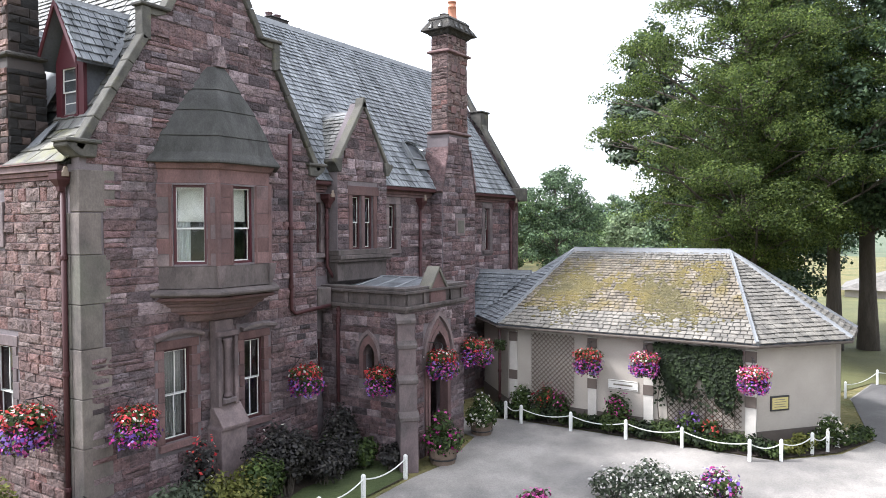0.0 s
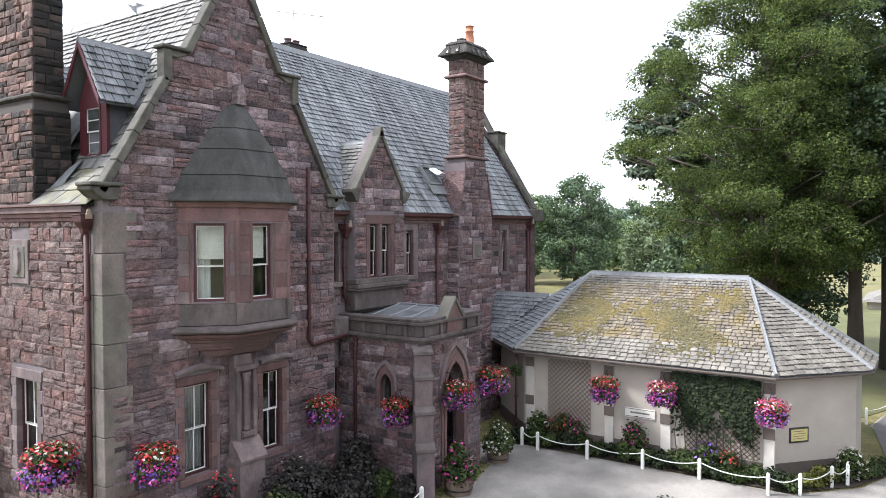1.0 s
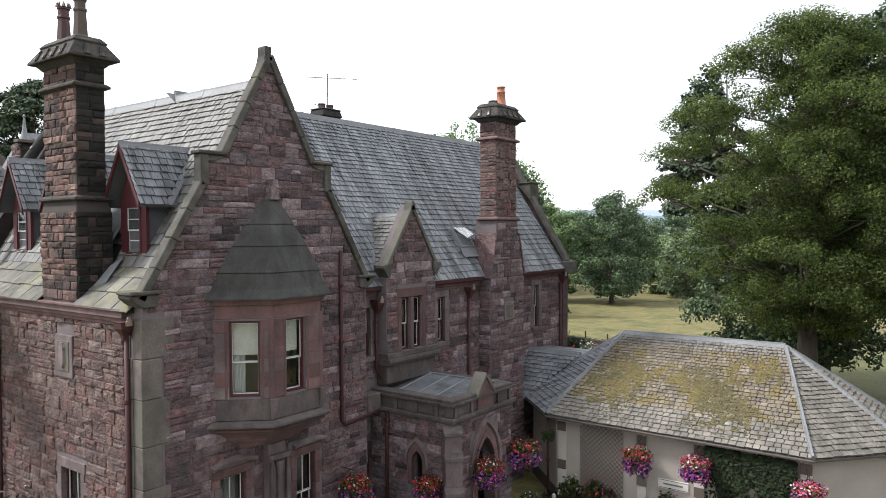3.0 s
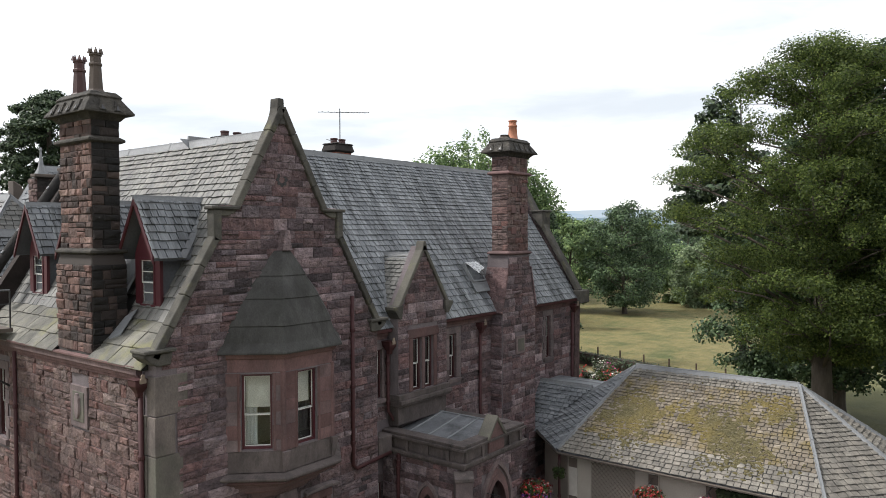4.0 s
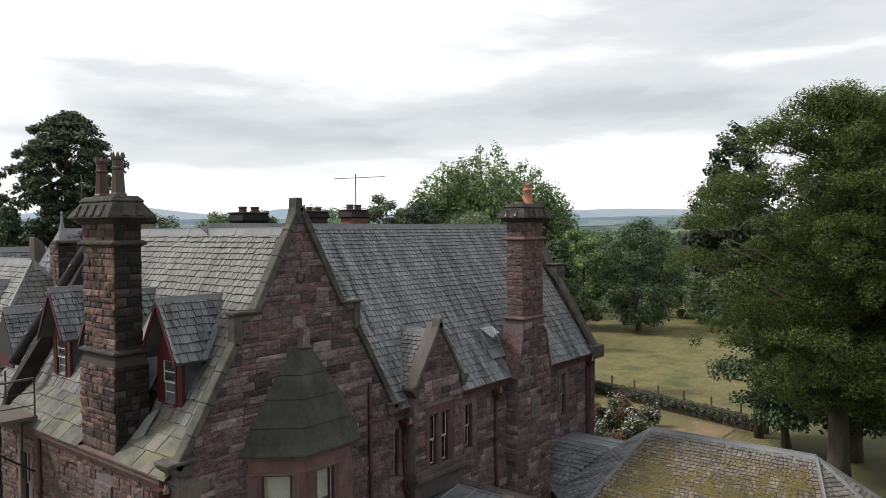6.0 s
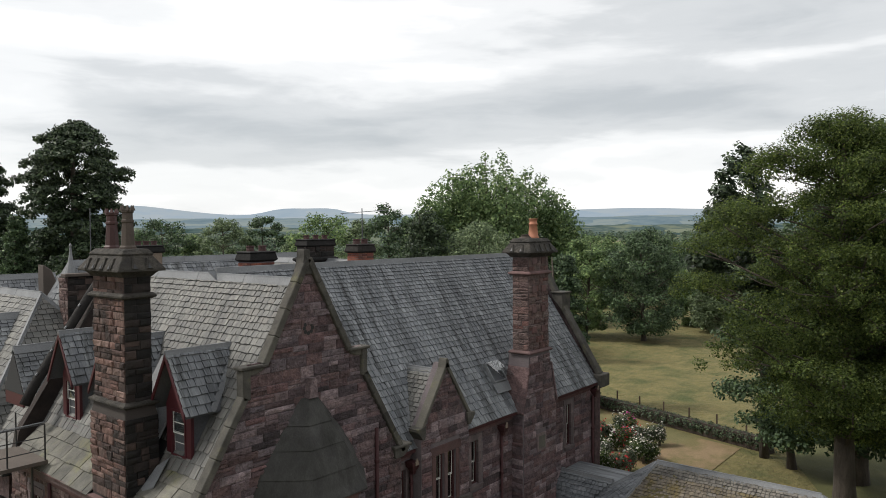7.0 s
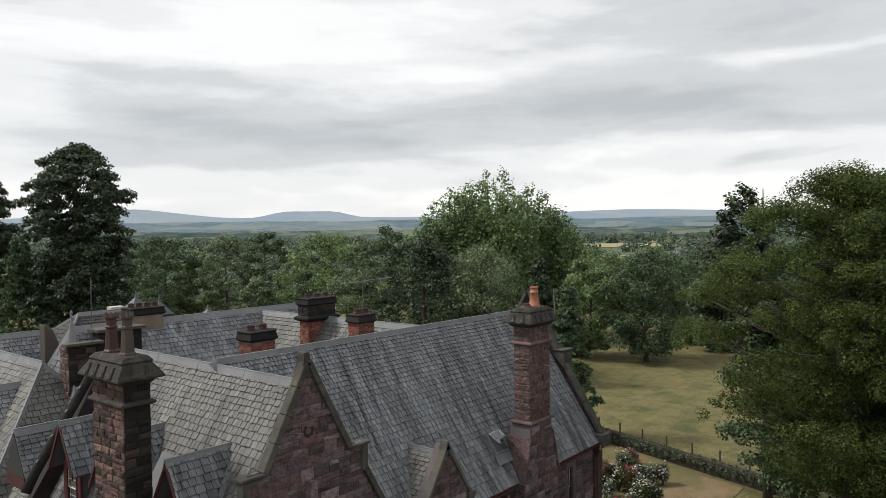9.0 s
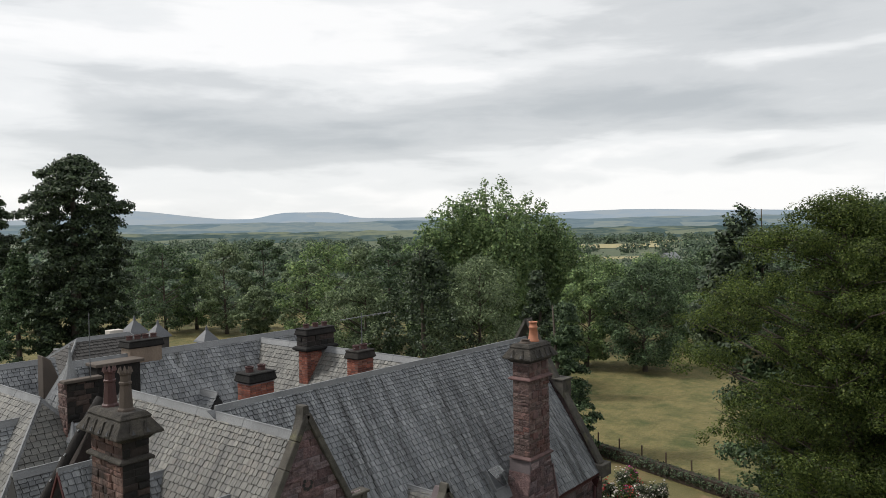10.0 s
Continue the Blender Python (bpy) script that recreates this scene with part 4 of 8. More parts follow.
roof_sec = [dome(1.95, 7.86), dome(1.95, 7.91), dome(1.76, 8.10), dome(1.58, 8.47)]
sec2 = [dome(1.61, 8.47), dome(1.40, 8.8), dome(1.19, 9.08)]
sec3 = [dome(1.22, 9.08), dome(0.98, 9.36), dome(0.76, 9.6)]
sec4 = [dome(0.79, 9.6), dome(0.55, 9.9), dome(0.28, 10.2)]
for s in (roof_sec, sec2, sec3, sec4):
    part("roof_slab", bevelled(loft(s), 0.012), M_BAYROOF, bay, "green-grey curved stone slab")
part("roof_finial", bevelled(loft([[(BAYC + sx * a, 13.88 + sy * 0.12, z) for sx, sy in ((-1, -1), (1, -1), (1, 1), (-1, 1))] for a, z in ((0.16, 10.2), (0.11, 10.36), (0.12, 10.4), (0.07, 10.7))]), 0.01), M_STONE, bay)
# bay faces with their windows
cl = Vector((BAYC - 0.76, 13.04, 0)) - Vector((BAYC - 1.68, GAB, 0))
clen = cl.length
P_BL = Plane((BAYC - 1.68, GAB, 0), cl, (0, 0, 1))
P_BF = Plane((BAYC - 0.76, 13.04, 0), (1, 0, 0), (0, 0, 1))
P_BR = Plane((BAYC + 0.76, 13.04, 0), (cl.x, -cl.y, 0), (0, 0, 1))
for pl, ln, a, b, cur, bl, lab in ((P_BL, clen, 0.36, 1.06, "net", 0.46, "bay sash window with half-drawn cream blind and net curtain"), (P_BF, 1.52, 0.42, 1.02, "teal", 0.46, "bay sash window with half-drawn cream blind"), (P_BR, clen, 0.30, 0.96, "", 0.4, "bay sash window")):
    bm = bmesh.new()
    hole_wall(bm, 0.0, ln, 5.58, 7.42, [(a, b, 5.62, 7.38)], lambda q, u0, u1, w0, w1, pl=pl: bar(q, pl, u0, u1, w0, w1, -0.26, 0.0))
    part("bay_wall", bm, M_MORTAR, bay)
    zb = 5.585
    k = 0
    while zb < 7.40:
        hb = min((0.27, 0.34, 0.30)[k % 3], 7.42 - zb)
        for u0, u1 in ((0.008, a - 0.006), (b + 0.006, ln - 0.008)):
            part("banded_block", bevelled(barred(pl, u0, u1, zb + 0.004, zb + hb - 0.004, -0.002, 0.014), 0.004), M_DRESSR if k % 2 or pl is P_BF else M_DRESS, bay)
        zb += hb
        k += 1
    w = sash_window("bay_window", pl, a, b, 5.62, 7.38, 0.10, bay, rail=6.42, upright=False, blind=bl, curtain=cur, frame_mat=M_REDWOOD, label=lab)
    for u in (a - 0.09, b + 0.03):
        part("roll_moulding", tubed([pl.at(u + 0.03, 5.6, 0.0), pl.at(u + 0.03, 7.4, 0.0)], 0.035, 8), M_DRESSR, bay)
for u, y in ((BAYC - 0.76, 13.04), (BAYC + 0.76, 13.04)):
    part("bay_shaft", tubed([(u, y + 0.03, 5.58), (u, y + 0.03, 7.44)], 0.07, 8), M_DRESSR, bay)
part("bay_back", boxed(BAYC - 1.2, BAYC + 1.2, 14.9, 14.98, 4.6, 7.7), M_ROOM, bay)

# ---- side wall: cornice, carved panel, windows
for z0, z1, p in ((7.42, 7.50, 0.05), (7.50, 7.60, 0.09), (7.60, 7.74, 0.15), (7.74, 7.80, 0.2)):
    part("eaves_moulding", boxed(LFT - p, LFT + 0.3, 14.5, 23.6, z0, z1 - 0.003, 0.008), M_DRESSR, side)
panel = part("carved_panel", bevelled(barred(P_LFT, -17.68, -16.85, 6.02, 7.02, -0.1, 0.06), 0.012), M_DRESS, side, "framed stone panel with a worn carving")
part("panel_field", bevelled(barred(P_LFT, -17.54, -16.99, 6.16, 6.88, 0.0, 0.075), 0.012), M_GREYST, panel)
part("carving", bevelled(loft([[P_LFT.at(-17.28 + sx * a, z, d) for sx, d in ((-1, 0.05), (-0.7, 0.12), (0.7, 0.12), (1, 0.05))] for a, z in ((0.05, 6.24), (0.13, 6.36), (0.16, 6.52), (0.12, 6.66), (0.15, 6.74), (0.06, 6.84))]), 0.01), M_DRESS, panel)
for i, (a, b, c, d) in enumerate(L_HOLES):
    w = sash_window("window", P_LFT, a, b, c, d, 0.12, house, label="tall dark sash window with a white glazing bar")
    surround(P_LFT, a, b, c, d, w, M_DRESS, 0.16, 0.24, 0.16, 0.03, 0.3, seed=i + 13)

# ---- set-back front: windows, band, cornice
for i, (a, b, c, d) in enumerate(F_HOLES[:4]):
    w = sash_window("window", P_FAC, a, b, c, d, 0.09, house, upright=False, label="narrow sash window with white frame in a stone surround")
    surround(P_FAC, a, b, c, d, w, M_DRESS, 0.17, 0.22, 0.14, 0.03, 0.3, seed=i + 23)
for x0, x1 in ((14.62, 15.5), (18.05, 21.08), (23.42, 27.5)):
    for z0, z1, p in ((7.45, 7.54, 0.05), (7.54, 7.64, 0.10), (7.64, 7.76, 0.16)):
        part("eaves_moulding", boxed(x0, x1, FAC - p, FAC + 0.3, z0, z1 - 0.003, 0.008), M_DRESSR, facade)
    part("gutter", boxed(x0, x1, FAC - 0.27, FAC - 0.16, 7.66, 7.78, 0.02), M_PIPE, facade, "maroon cast gutter")
tab = part("wall_plaque", bevelled(barred(Plane((0, 14.0, 0), (1, 0, 0), (0, 0, 1)), 21.98, 22.62, 6.12, 6.78, -0.05, 0.05), 0.012), M_DRESS, facade, "small framed stone plaque on the chimney breast")
part("plaque_field", bevelled(barred(Plane((0, 14.0, 0), (1, 0, 0), (0, 0, 1)), 22.08, 22.52, 6.22, 6.68, 0.0, 0.06), 0.01), M_GREYST, tab)

# ---- wallhead dormer of the set-back front
DY = 14.08
P_DOR = Plane((0, DY, 0), (1, 0, 0), (0, 0, 1))
DC = 16.74
D_HOLES = [(16.24, 16.66, 5.78, 7.40), (16.82, 17.24, 5.78, 7.40)]
bm = bmesh.new()
hole_wall(bm, 15.55, 17.93, 5.5, 8.3, D_HOLES, lambda q, u0, u1, w0, w1: box(q, u0, u1, DY, DY + 0.42, w0, w1))
prism(bm, [(15.55, DY, 8.3), (17.93, DY, 8.3), (17.83, DY, 8.45), (DC + 0.05, DY, 10.2), (DC - 0.05, DY, 10.2), (15.65, DY, 8.45)], (0, 0.42, 0))
dormer = part("wallhead_dormer", bm, M_MORTAR, house, "stone gabled dormer rising from the wall with paired sash windows")
for i, (a, b, c, d) in enumerate(D_HOLES):
    sash_window("dormer_window", P_DOR, a, b, c, d, 0.10, dormer, upright=False, label="narrow white sash in red sandstone")
for x0, x1 in ((16.06, 16.24), (16.66, 16.82), (17.24, 17.42)):
    part("mullion", boxed(x0 + 0.003, x1 - 0.003, DY - 0.03, DY + 0.3, 5.78, 7.40, 0.02), M_DRESSR, dormer)
part("lintel", boxed(15.98, 17.5, DY - 0.035, DY + 0.3, 7.403, 7.68, 0.012), M_DRESSR, dormer)
for z0, z1, p in ((5.62, 5.775, 0.10), (5.5, 5.62, 0.18), (5.42, 5.5, 0.12)):
    part("sill", boxed(15.5, 18.0, DY - p, DY + 0.42, z0, z1 - 0.003, 0.012), M_PARAPET, dormer)
part("apron", bevelled(loft([[(15.55 + a, 14.5, z), (17.93 - a, 14.5, z), (17.93 - a, y, z), (15.55 + a, y, z)] for a, y, z in ((0.2, 14.42, 4.62), (0.06, 14.2, 4.8), (0.03, 14.1, 4.86), (0.0, 14.08, 5.42))]), 0.012), M_PARAPET, dormer)
for flip in (False, True):
    def g(b, flip=flip):
        if flip:
            for v in b.verts:
                v.co.x = 2 * DC - v.co.x
            bmesh.ops.reverse_faces(b, faces=b.faces[:])
        return b
    d2 = Vector((DC - 15.5, 0, 10.15 - 8.32)).normalized()
    s2 = Vector((-d2.z, 0, d2.x))
    a2, b2 = Vector((15.52, DY - 0.09, 8.34)), Vector((DC + 0.04, DY - 0.09, 10.22))
    part("raking_coping", g(prismed([a2 - s2 * 0.05, b2 - s2 * 0.05, b2 + s2 * 0.06, a2 + s2 * 0.06], (0, 0.30, 0), 0.015)), M_GREYST, dormer)
    part("kneeler", g(prismed([(15.32, DY - 0.1, 8.32), (15.42, DY - 0.1, 8.24), (15.54, DY - 0.1, 8.05), (15.66, DY - 0.1, 8.05), (15.72, DY - 0.1, 8.46), (15.32, DY - 0.1, 8.42)], (0, 0.4, 0), 0.015)), M_COPE, dormer)
part("apex_stone", bevelled(loft([[(DC + sx * a, DY + 0.06 + sy * 0.15, z) for sx, sy in ((-1, -1), (1, -1), (1, 1), (-1, 1))] for a, z in ((0.13, 10.06), (0.06, 10.32), (0.04, 10.36))]), 0.01), M_GREYST, dormer)
bm = bmesh.new()
prism(bm, [(15.62, DY + 0.42, 8.2), (17.86, DY + 0.42, 8.2), (DC, DY + 0.42, 9.86)], (0, 1.55, 0))
part("dormer_roof", bm, M_DARKLEAD, dormer)
small_ridge("ridge_roll", (DC, DY + 0.4, 9.92), (DC, 15.75, 9.92), M_LEAD, dormer, 0.1)
part("valley_lead", prismed([(15.55, 14.62, 8.32), (15.75, 14.62, 8.36), (DC + 0.05, 15.78, 9.95), (DC - 0.12, 15.84, 9.98)], (0, -0.02, 0.05)), M_LEAD, dormer)
P_DL = Plane((15.6, 15.9, 8.2), (0, -1, 0), (DC - 15.62, 0, 1.66))
dl = math.hypot(DC - 15.62, 1.66)

# skylight by the chimney, partly open
sky = thing("skylight", "small roof light beside the tall chimney, its pane propped open", "roof window")
P_SK = Plane(P_MF.at(20.45, 1.2, 0.09), (1, 0, 0), P_MF.w)
bm = bmesh.new()
for a in ((0, 0.06, 0, 0.8), (0.74, 0.8, 0, 0.8), (0.06, 0.74, 0, 0.06), (0.06, 0.74, 0.74, 0.8)):
    bar(bm, P_SK, *a, -0.02, 0.10)
part("frame", bm, M_LEAD, sky)
q = Plane(P_SK.at(0, 0.8, 0.12), (1, 0, 0), (P_MF.w * 0.9 - P_MF.n * 0.42))
part("pane", barred(q, 0.03, 0.77, -0.85, 0.0, 0.0, 0.012), M_GLASS, sky)
part("inner_board", barred(P_SK, 0.06, 0.74, 0.06, 0.74, 0.0, 0.02), M_DARKLEAD, sky)
part("lead_apron", barred(P_SK, -0.08, 0.9, -0.4, -0.01, 0.02, 0.05), M_LEAD, sky)
part("opening", barred(P_SK, 0.06, 0.74, 0.06, 0.74, -0.02, 0.0), M_BLACK, sky)


# ------------------------------------------------------------ chimneys
def ringed(cx, cy, hx, hy, z):
    return [(cx - hx, cy - hy, z), (cx + hx, cy - hy, z), (cx + hx, cy + hy, z), (cx - hx, cy + hy, z)]


def chimney_cap(parent, cx, cy, hx, hy, z, mat):
    """An overhanging stone cap with sloping sides and a row of little vented gablets."""
    part("cap_bed", bevelled(loft([ringed(cx, cy, hx, hy, z - 0.16), ringed(cx, cy, hx + 0.05, hy + 0.05, z - 0.1), ringed(cx, cy, hx + 0.13, hy + 0.13, z - 0.02)]), 0.008), mat, parent)
    cap = part("cap", bevelled(loft([ringed(cx, cy, hx + 0.24, hy + 0.24, z - 0.02), ringed(cx, cy, hx + 0.24, hy + 0.24, z + 0.03), ringed(cx, cy, hx + 0.02, hy + 0.02, z + 0.36), ringed(cx, cy, hx + 0.05, hy + 0.05, z + 0.40), ringed(cx, cy, hx - 0.06, hy - 0.06, z + 0.52)]), 0.012), mat, parent, "weathered sloping stone cap with small vents")
    for ax in (0, 1):
        h = (hx, hy)[ax]
        n = max(2, round(h * 2 / 0.36))
        for sgn in (-1, 1):
            for k in range(n):
                p = -h + 2 * h * (k + 0.5) / n
                d = (hy, hx)[ax]
                o0, o1, ot = d + 0.26, d + 0.12, d + 0.03
                tri = [(p - 0.10, o0, z + 0.05), (p + 0.10, o0, z + 0.05), (p, ot + 0.09, z + 0.30), (p, ot - 0.02, z + 0.30)]
                bm = bmesh.new()
                q = [Vector((cx + (a if ax == 0 else sgn * b), cy + (sgn * b if ax == 0 else a), c)) for a, b, c in tri]
                v = [bm.verts.new(x) for x in q]
                for f in ((0, 1, 2), (0, 2, 3), (1, 3, 2), (0, 3, 1)):
                    bm.faces.new([v[i] for i in f])
                part("gablet", bm, mat, cap)
                part("vent", prismed([(Vector((cx + (a if ax == 0 else sgn * b), cy + (sgn * b if ax == 0 else a), c))) for a, b, c in ((p - 0.05, o0 + 0.004, z + 0.06), (p + 0.05, o0 + 0.004, z + 0.06), (p, o0 - 0.05, z + 0.18))],
                                     (0, sgn * 0.004, 0) if ax == 0 else (sgn * 0.004, 0, 0)), M_BLACK, cap)
    return cap


def pot(parent, x, y, z, h, mat, crown=True, r=0.13, label=""):
    prof = [(r * 1.5, 0), (r * 1.45, 0.08), (r * 1.2, 0.12), (r * 0.95, h * 0.62), (r * 1.1, h * 0.64), (r * 1.1, h * 0.68), (r * 0.9, h * 0.7), (r * 0.9, h * 0.84), (r * 1.08, h * 0.86), (r * 1.08, h * 0.9), (r * 0.8, h * 0.9), (r * 0.75, h * 0.6)]
    p = part("chimney_pot", turned(prof, 8 if crown else 14, (x, y, z)), mat, parent, label, not crown)
    if crown:
        for k in range(8):
            a = (k + 0.5) * math.pi / 4
            c = Vector((x + r * 0.95 * math.cos(a), y + r * 0.95 * math.sin(a), z + h * 0.9))
            part("crown_point", loft([[c + Vector((math.cos(a + da) * s, math.sin(a + da) * s, dz)) for da in (0, 1.57, 3.14, 4.71)] for s, dz in ((0.05, 0), (0.008, h * 0.12))]), mat, p)
    return p


def stone_shaft(parent, x0, x1, y0, y1, z0, z1, mats, seed, lengths=(0.24, 0.5), heights=(0.18, 0.3), limit=80):
    """Stones on the two seen faces of a chimney shaft (towards -x and -y)."""
    pa = Plane((x0, 0, 0), (0, -1, 0), (0, 0, 1))
    pb = Plane((0, y0, 0), (1, 0, 0), (0, 0, 1))
    lay("stone", pa, coursed(lambda w: (-y1, -y0), z0, z1, seed=seed, lengths=lengths, heights=heights), mats[0], parent, None, limit)
    lay("stone", pb, coursed(lambda w: (x0, x1), z0, z1, seed=seed + 1, lengths=lengths, heights=heights), mats[1], parent, None, limit)


# side chimney, on the side wall
c1 = part("side_chimney", boxed(7.78, 8.44, 16.63, 18.17, 7.6, 13.4), M_DARKMORT, house, "tall sandstone chimney stack, soot-black on one face")
part("plinth", bevelled(loft([ringed(8.12, 17.4, 0.42, 0.86, 7.5), ringed(8.12, 17.4, 0.42, 0.86, 9.9), ringed(8.12, 17.4, 0.38, 0.80, 10.15)]), 0.02), M_DARKMORT, c1)
for z, o in ((10.2, 0.12), (12.82, 0.10)):
    part("string_course", bevelled(loft([ringed(8.11, 17.4, 0.34 + a, 0.78 + a, z + dz) for a, dz in ((0.02, -0.06), (o, -0.02), (o, 0.03), (0.02, 0.09))]), 0.008), M_CAPST, c1)
chimney_cap(c1, 8.11, 17.4, 0.36, 0.80, 13.45, M_CAPST)
pot(c1, 8.1, 17.82, 13.93, 1.02, M_POTR, True, 0.14, "maroon crowned chimney pot")
pot(c1, 8.1, 17.02, 13.93, 1.08, M_POTG, True, 0.14, "buff-grey crowned chimney pot")
part("lead_soaker", prismed([(7.95, 16.5, 8.06), (8.45, 16.5, 8.60), (8.62, 16.22, 8.80), (8.12, 16.05, 8.28)], (0, -0.02, 0.05)), M_LEAD, c1, "crumpled lead flashing")
part("saddle", prismed([(8.4, 16.62, 8.9), (9.6, 16.62, 10.9), (9.6, 18.2, 10.9), (8.4, 18.2, 8.9)], (0, 0, 0.12)), M_LEAD, c1)

# front chimney, on the set-back front
c2 = part("front_chimney", boxed(21.53, 22.87, 14.03, 14.72, 7.6, 13.5), M_MORTAR, house, "tall red sandstone chimney stack with moulded strings")
breast = part("chimney_breast", bevelled(loft([[(21.1 + a, 14.0, z), (23.4 - b, 14.0, z), (23.4 - b, 14.9, z), (21.1 + a, 14.9, z)] for a, b, z in ((0, 0, -0.3), (0, 0, 7.55), (0.05, 0.05, 7.95), (0.36, 0.40, 9.1), (0.40, 0.46, 9.78))]), 0.01), M_MORTAR, house, "broad chimney breast with sloping shoulders")
part("shoulder_slab", prismed([(21.02, 13.96, 7.72), (21.08, 13.96, 7.66), (21.52, 13.96, 9.28), (21.46, 13.96, 9.34)], (0, 0.95, 0), 0.01), M_STONE, breast, "sloping shoulder stone")
part("shoulder_slab", prismed([(23.44, 13.96, 7.78), (23.5, 13.96, 7.84), (23.08, 13.96, 9.34), (23.02, 13.96, 9.28)], (0, 0.95, 0), 0.01), M_STONE, breast)
for z in (9.84, 12.75):
    part("string_course", bevelled(loft([ringed(22.2, 14.38, 0.69 + a, 0.37 + a, z + dz) for a, dz in ((0.02, -0.06), (0.11, -0.02), (0.11, 0.03), (0.02, 0.09))]), 0.008), M_DRESSR, c2)
for z in (10.55, 11.3, 12.05, 13.1):
    for x in (21.85, 22.5):
        part("sunk_panel", bevelled(barred(Plane((0, 14.0, 0), (1, 0, 0), (0, 0, 1)), x - 0.16, x + 0.16, z, z + 0.24, 0.0, 0.035), 0.01), M_DRESSR, c2)
chimney_cap(c2, 22.2, 14.38, 0.72, 0.40, 13.52, M_CAPST)
pot(c2, 22.45, 14.4, 14.0, 0.86, M_POTO, False, 0.155, "plain terracotta chimney pot")
pot(c2, 21.9, 14.4, 13.98, 0.22, M_POTG, False, 0.16, "broken low chimney pot")


# ------------------------------------------------------------ attic dormers of the side slope
def attic_dormer(y, label):
    """A red-boarded gabled dormer with a slated roof, on the side slope."""
    xf = 8.72
    ob = part("attic_dormer", boxed(xf + 0.06, 10.0, y - 0.50, y + 0.50, 8.75, 10.1), M_DARKLEAD, house, label)
    pl = Plane((xf, y, 0), (0, -1, 0), (0, 0, 1))
    bm = bmesh.new()
    hole_wall(bm, -0.54, 0.54, 8.72, 10.15, [(-0.33, 0.33, 8.9, 10.05)], lambda q, u0, u1, w0, w1: bar(q, pl, u0, u1, w0, w1, -0.08, 0.0))
    prism(bm, [pl.at(-0.54, 10.15), pl.at(0.54, 10.15), pl.at(0.0, 11.22)], (0.08, 0, 0))
    part("red_boarding", bm, M_REDWOOD, ob, "dark red painted timber front")
    sash_window("window", pl, -0.33, 0.33, 8.9, 10.05, 0.0, ob, upright=False, frame_mat=M_REDWOOD, bars=1)
    part("dark_recess", barred(pl, -0.33, 0.33, 8.9, 10.05, -0.35, -0.30), M_ROOM, ob)
    part("sill", barred(pl, -0.62, 0.62, 8.70, 8.78, -0.05, 0.08), M_REDWOOD, ob)
    for sg in (-1, 1):
        part("bargeboard", bevelled(prismed([Vector((xf - 0.34, y + sg * 0.0, 11.30)), Vector((xf - 0.34, y + sg * 0.80, 9.93)), Vector((xf - 0.34, y + sg * 0.80, 10.10)), Vector((xf - 0.34, y, 11.46))], (0.05, 0, 0)), 0.008), M_REDWOOD, ob)
        bm = prismed([Vector((xf - 0.30, y, 11.36)), Vector((xf - 0.30, y + sg * 0.80, 10.0)), Vector((xf - 0.30, y + sg * 0.80, 10.06)), Vector((xf - 0.30, y, 11.44))], (1.95, 0, 0))
        part("roof_board", bm, M_DARKLEAD, ob)
    small_ridge("ridge_roll", (xf - 0.33, y, 11.46), (10.28, y, 11.46), M_LEAD, ob, 0.09)
    P = Plane((8.4, y - 0.82, 10.03), (1, 0, 0), (0, 0.80, 1.38))
    ln = math.hypot(0.8, 1.38)
    lay("slate", P, slated(lambda w: (0.0, 0.62 + 1.28 * w / ln), ln, int(y * 7), 0.24, 0.18, (0.2, 0.34)), M_SLATE, ob, None, 60, 0.02, 0.12)
    # lead valley beside the slates
    part("valley_lead", prismed([P.at(0.60, 0, 0.0), P.at(0.80, 0, 0.0), P.at(2.06, ln, 0.0), P.at(1.88, ln, 0.0)], P.n * 0.05), M_LEAD, ob)
    return ob


attic_dormer(15.93, "red timber attic dormer with a white sash and slated roof")
attic_dormer(19.15, "red timber attic dormer half hidden by the chimney")
attic_dormer(21.75, "red timber attic dormer with pale curtains behind its sash")

# raised coping at the end of the wing, and the roofs behind
part("end_coping", tubed([(7.95, 23.1, 9.25), (8.26, 23.2, 9.75), (10.1, 23.6, 12.25), (10.6, 23.7, 12.9)], 0.15, 12), M_SOOT, wing_roof, "dark round raking roll at the wing's end", True)
for k in range(4):
    c = Vector((8.26, 23.2, 9.75)).lerp(Vector((10.1, 23.6, 12.25)), 0.1 + k * 0.26)
    part("lead_clip", tubed([c + Vector((-0.14, -0.07, 0.06)), c + Vector((-0.08, -0.08, 0.14))], 0.03, 6), M_LEAD, wing_roof)
part("end_parapet", prismed([(7.75, 23.42, 7.6), (CX, 23.42, 7.6), (CX, 23.42, 12.9), (10.5, 23.42, 12.5), (7.9, 23.42, 8.4)], (0, 0.3, 0)), M_SOOT, wing_roof)


# ------------------------------------------------------------ rear ranges
rear = thing("rear_range", "rear range of the house with slate roofs behind the main ridge", "building")


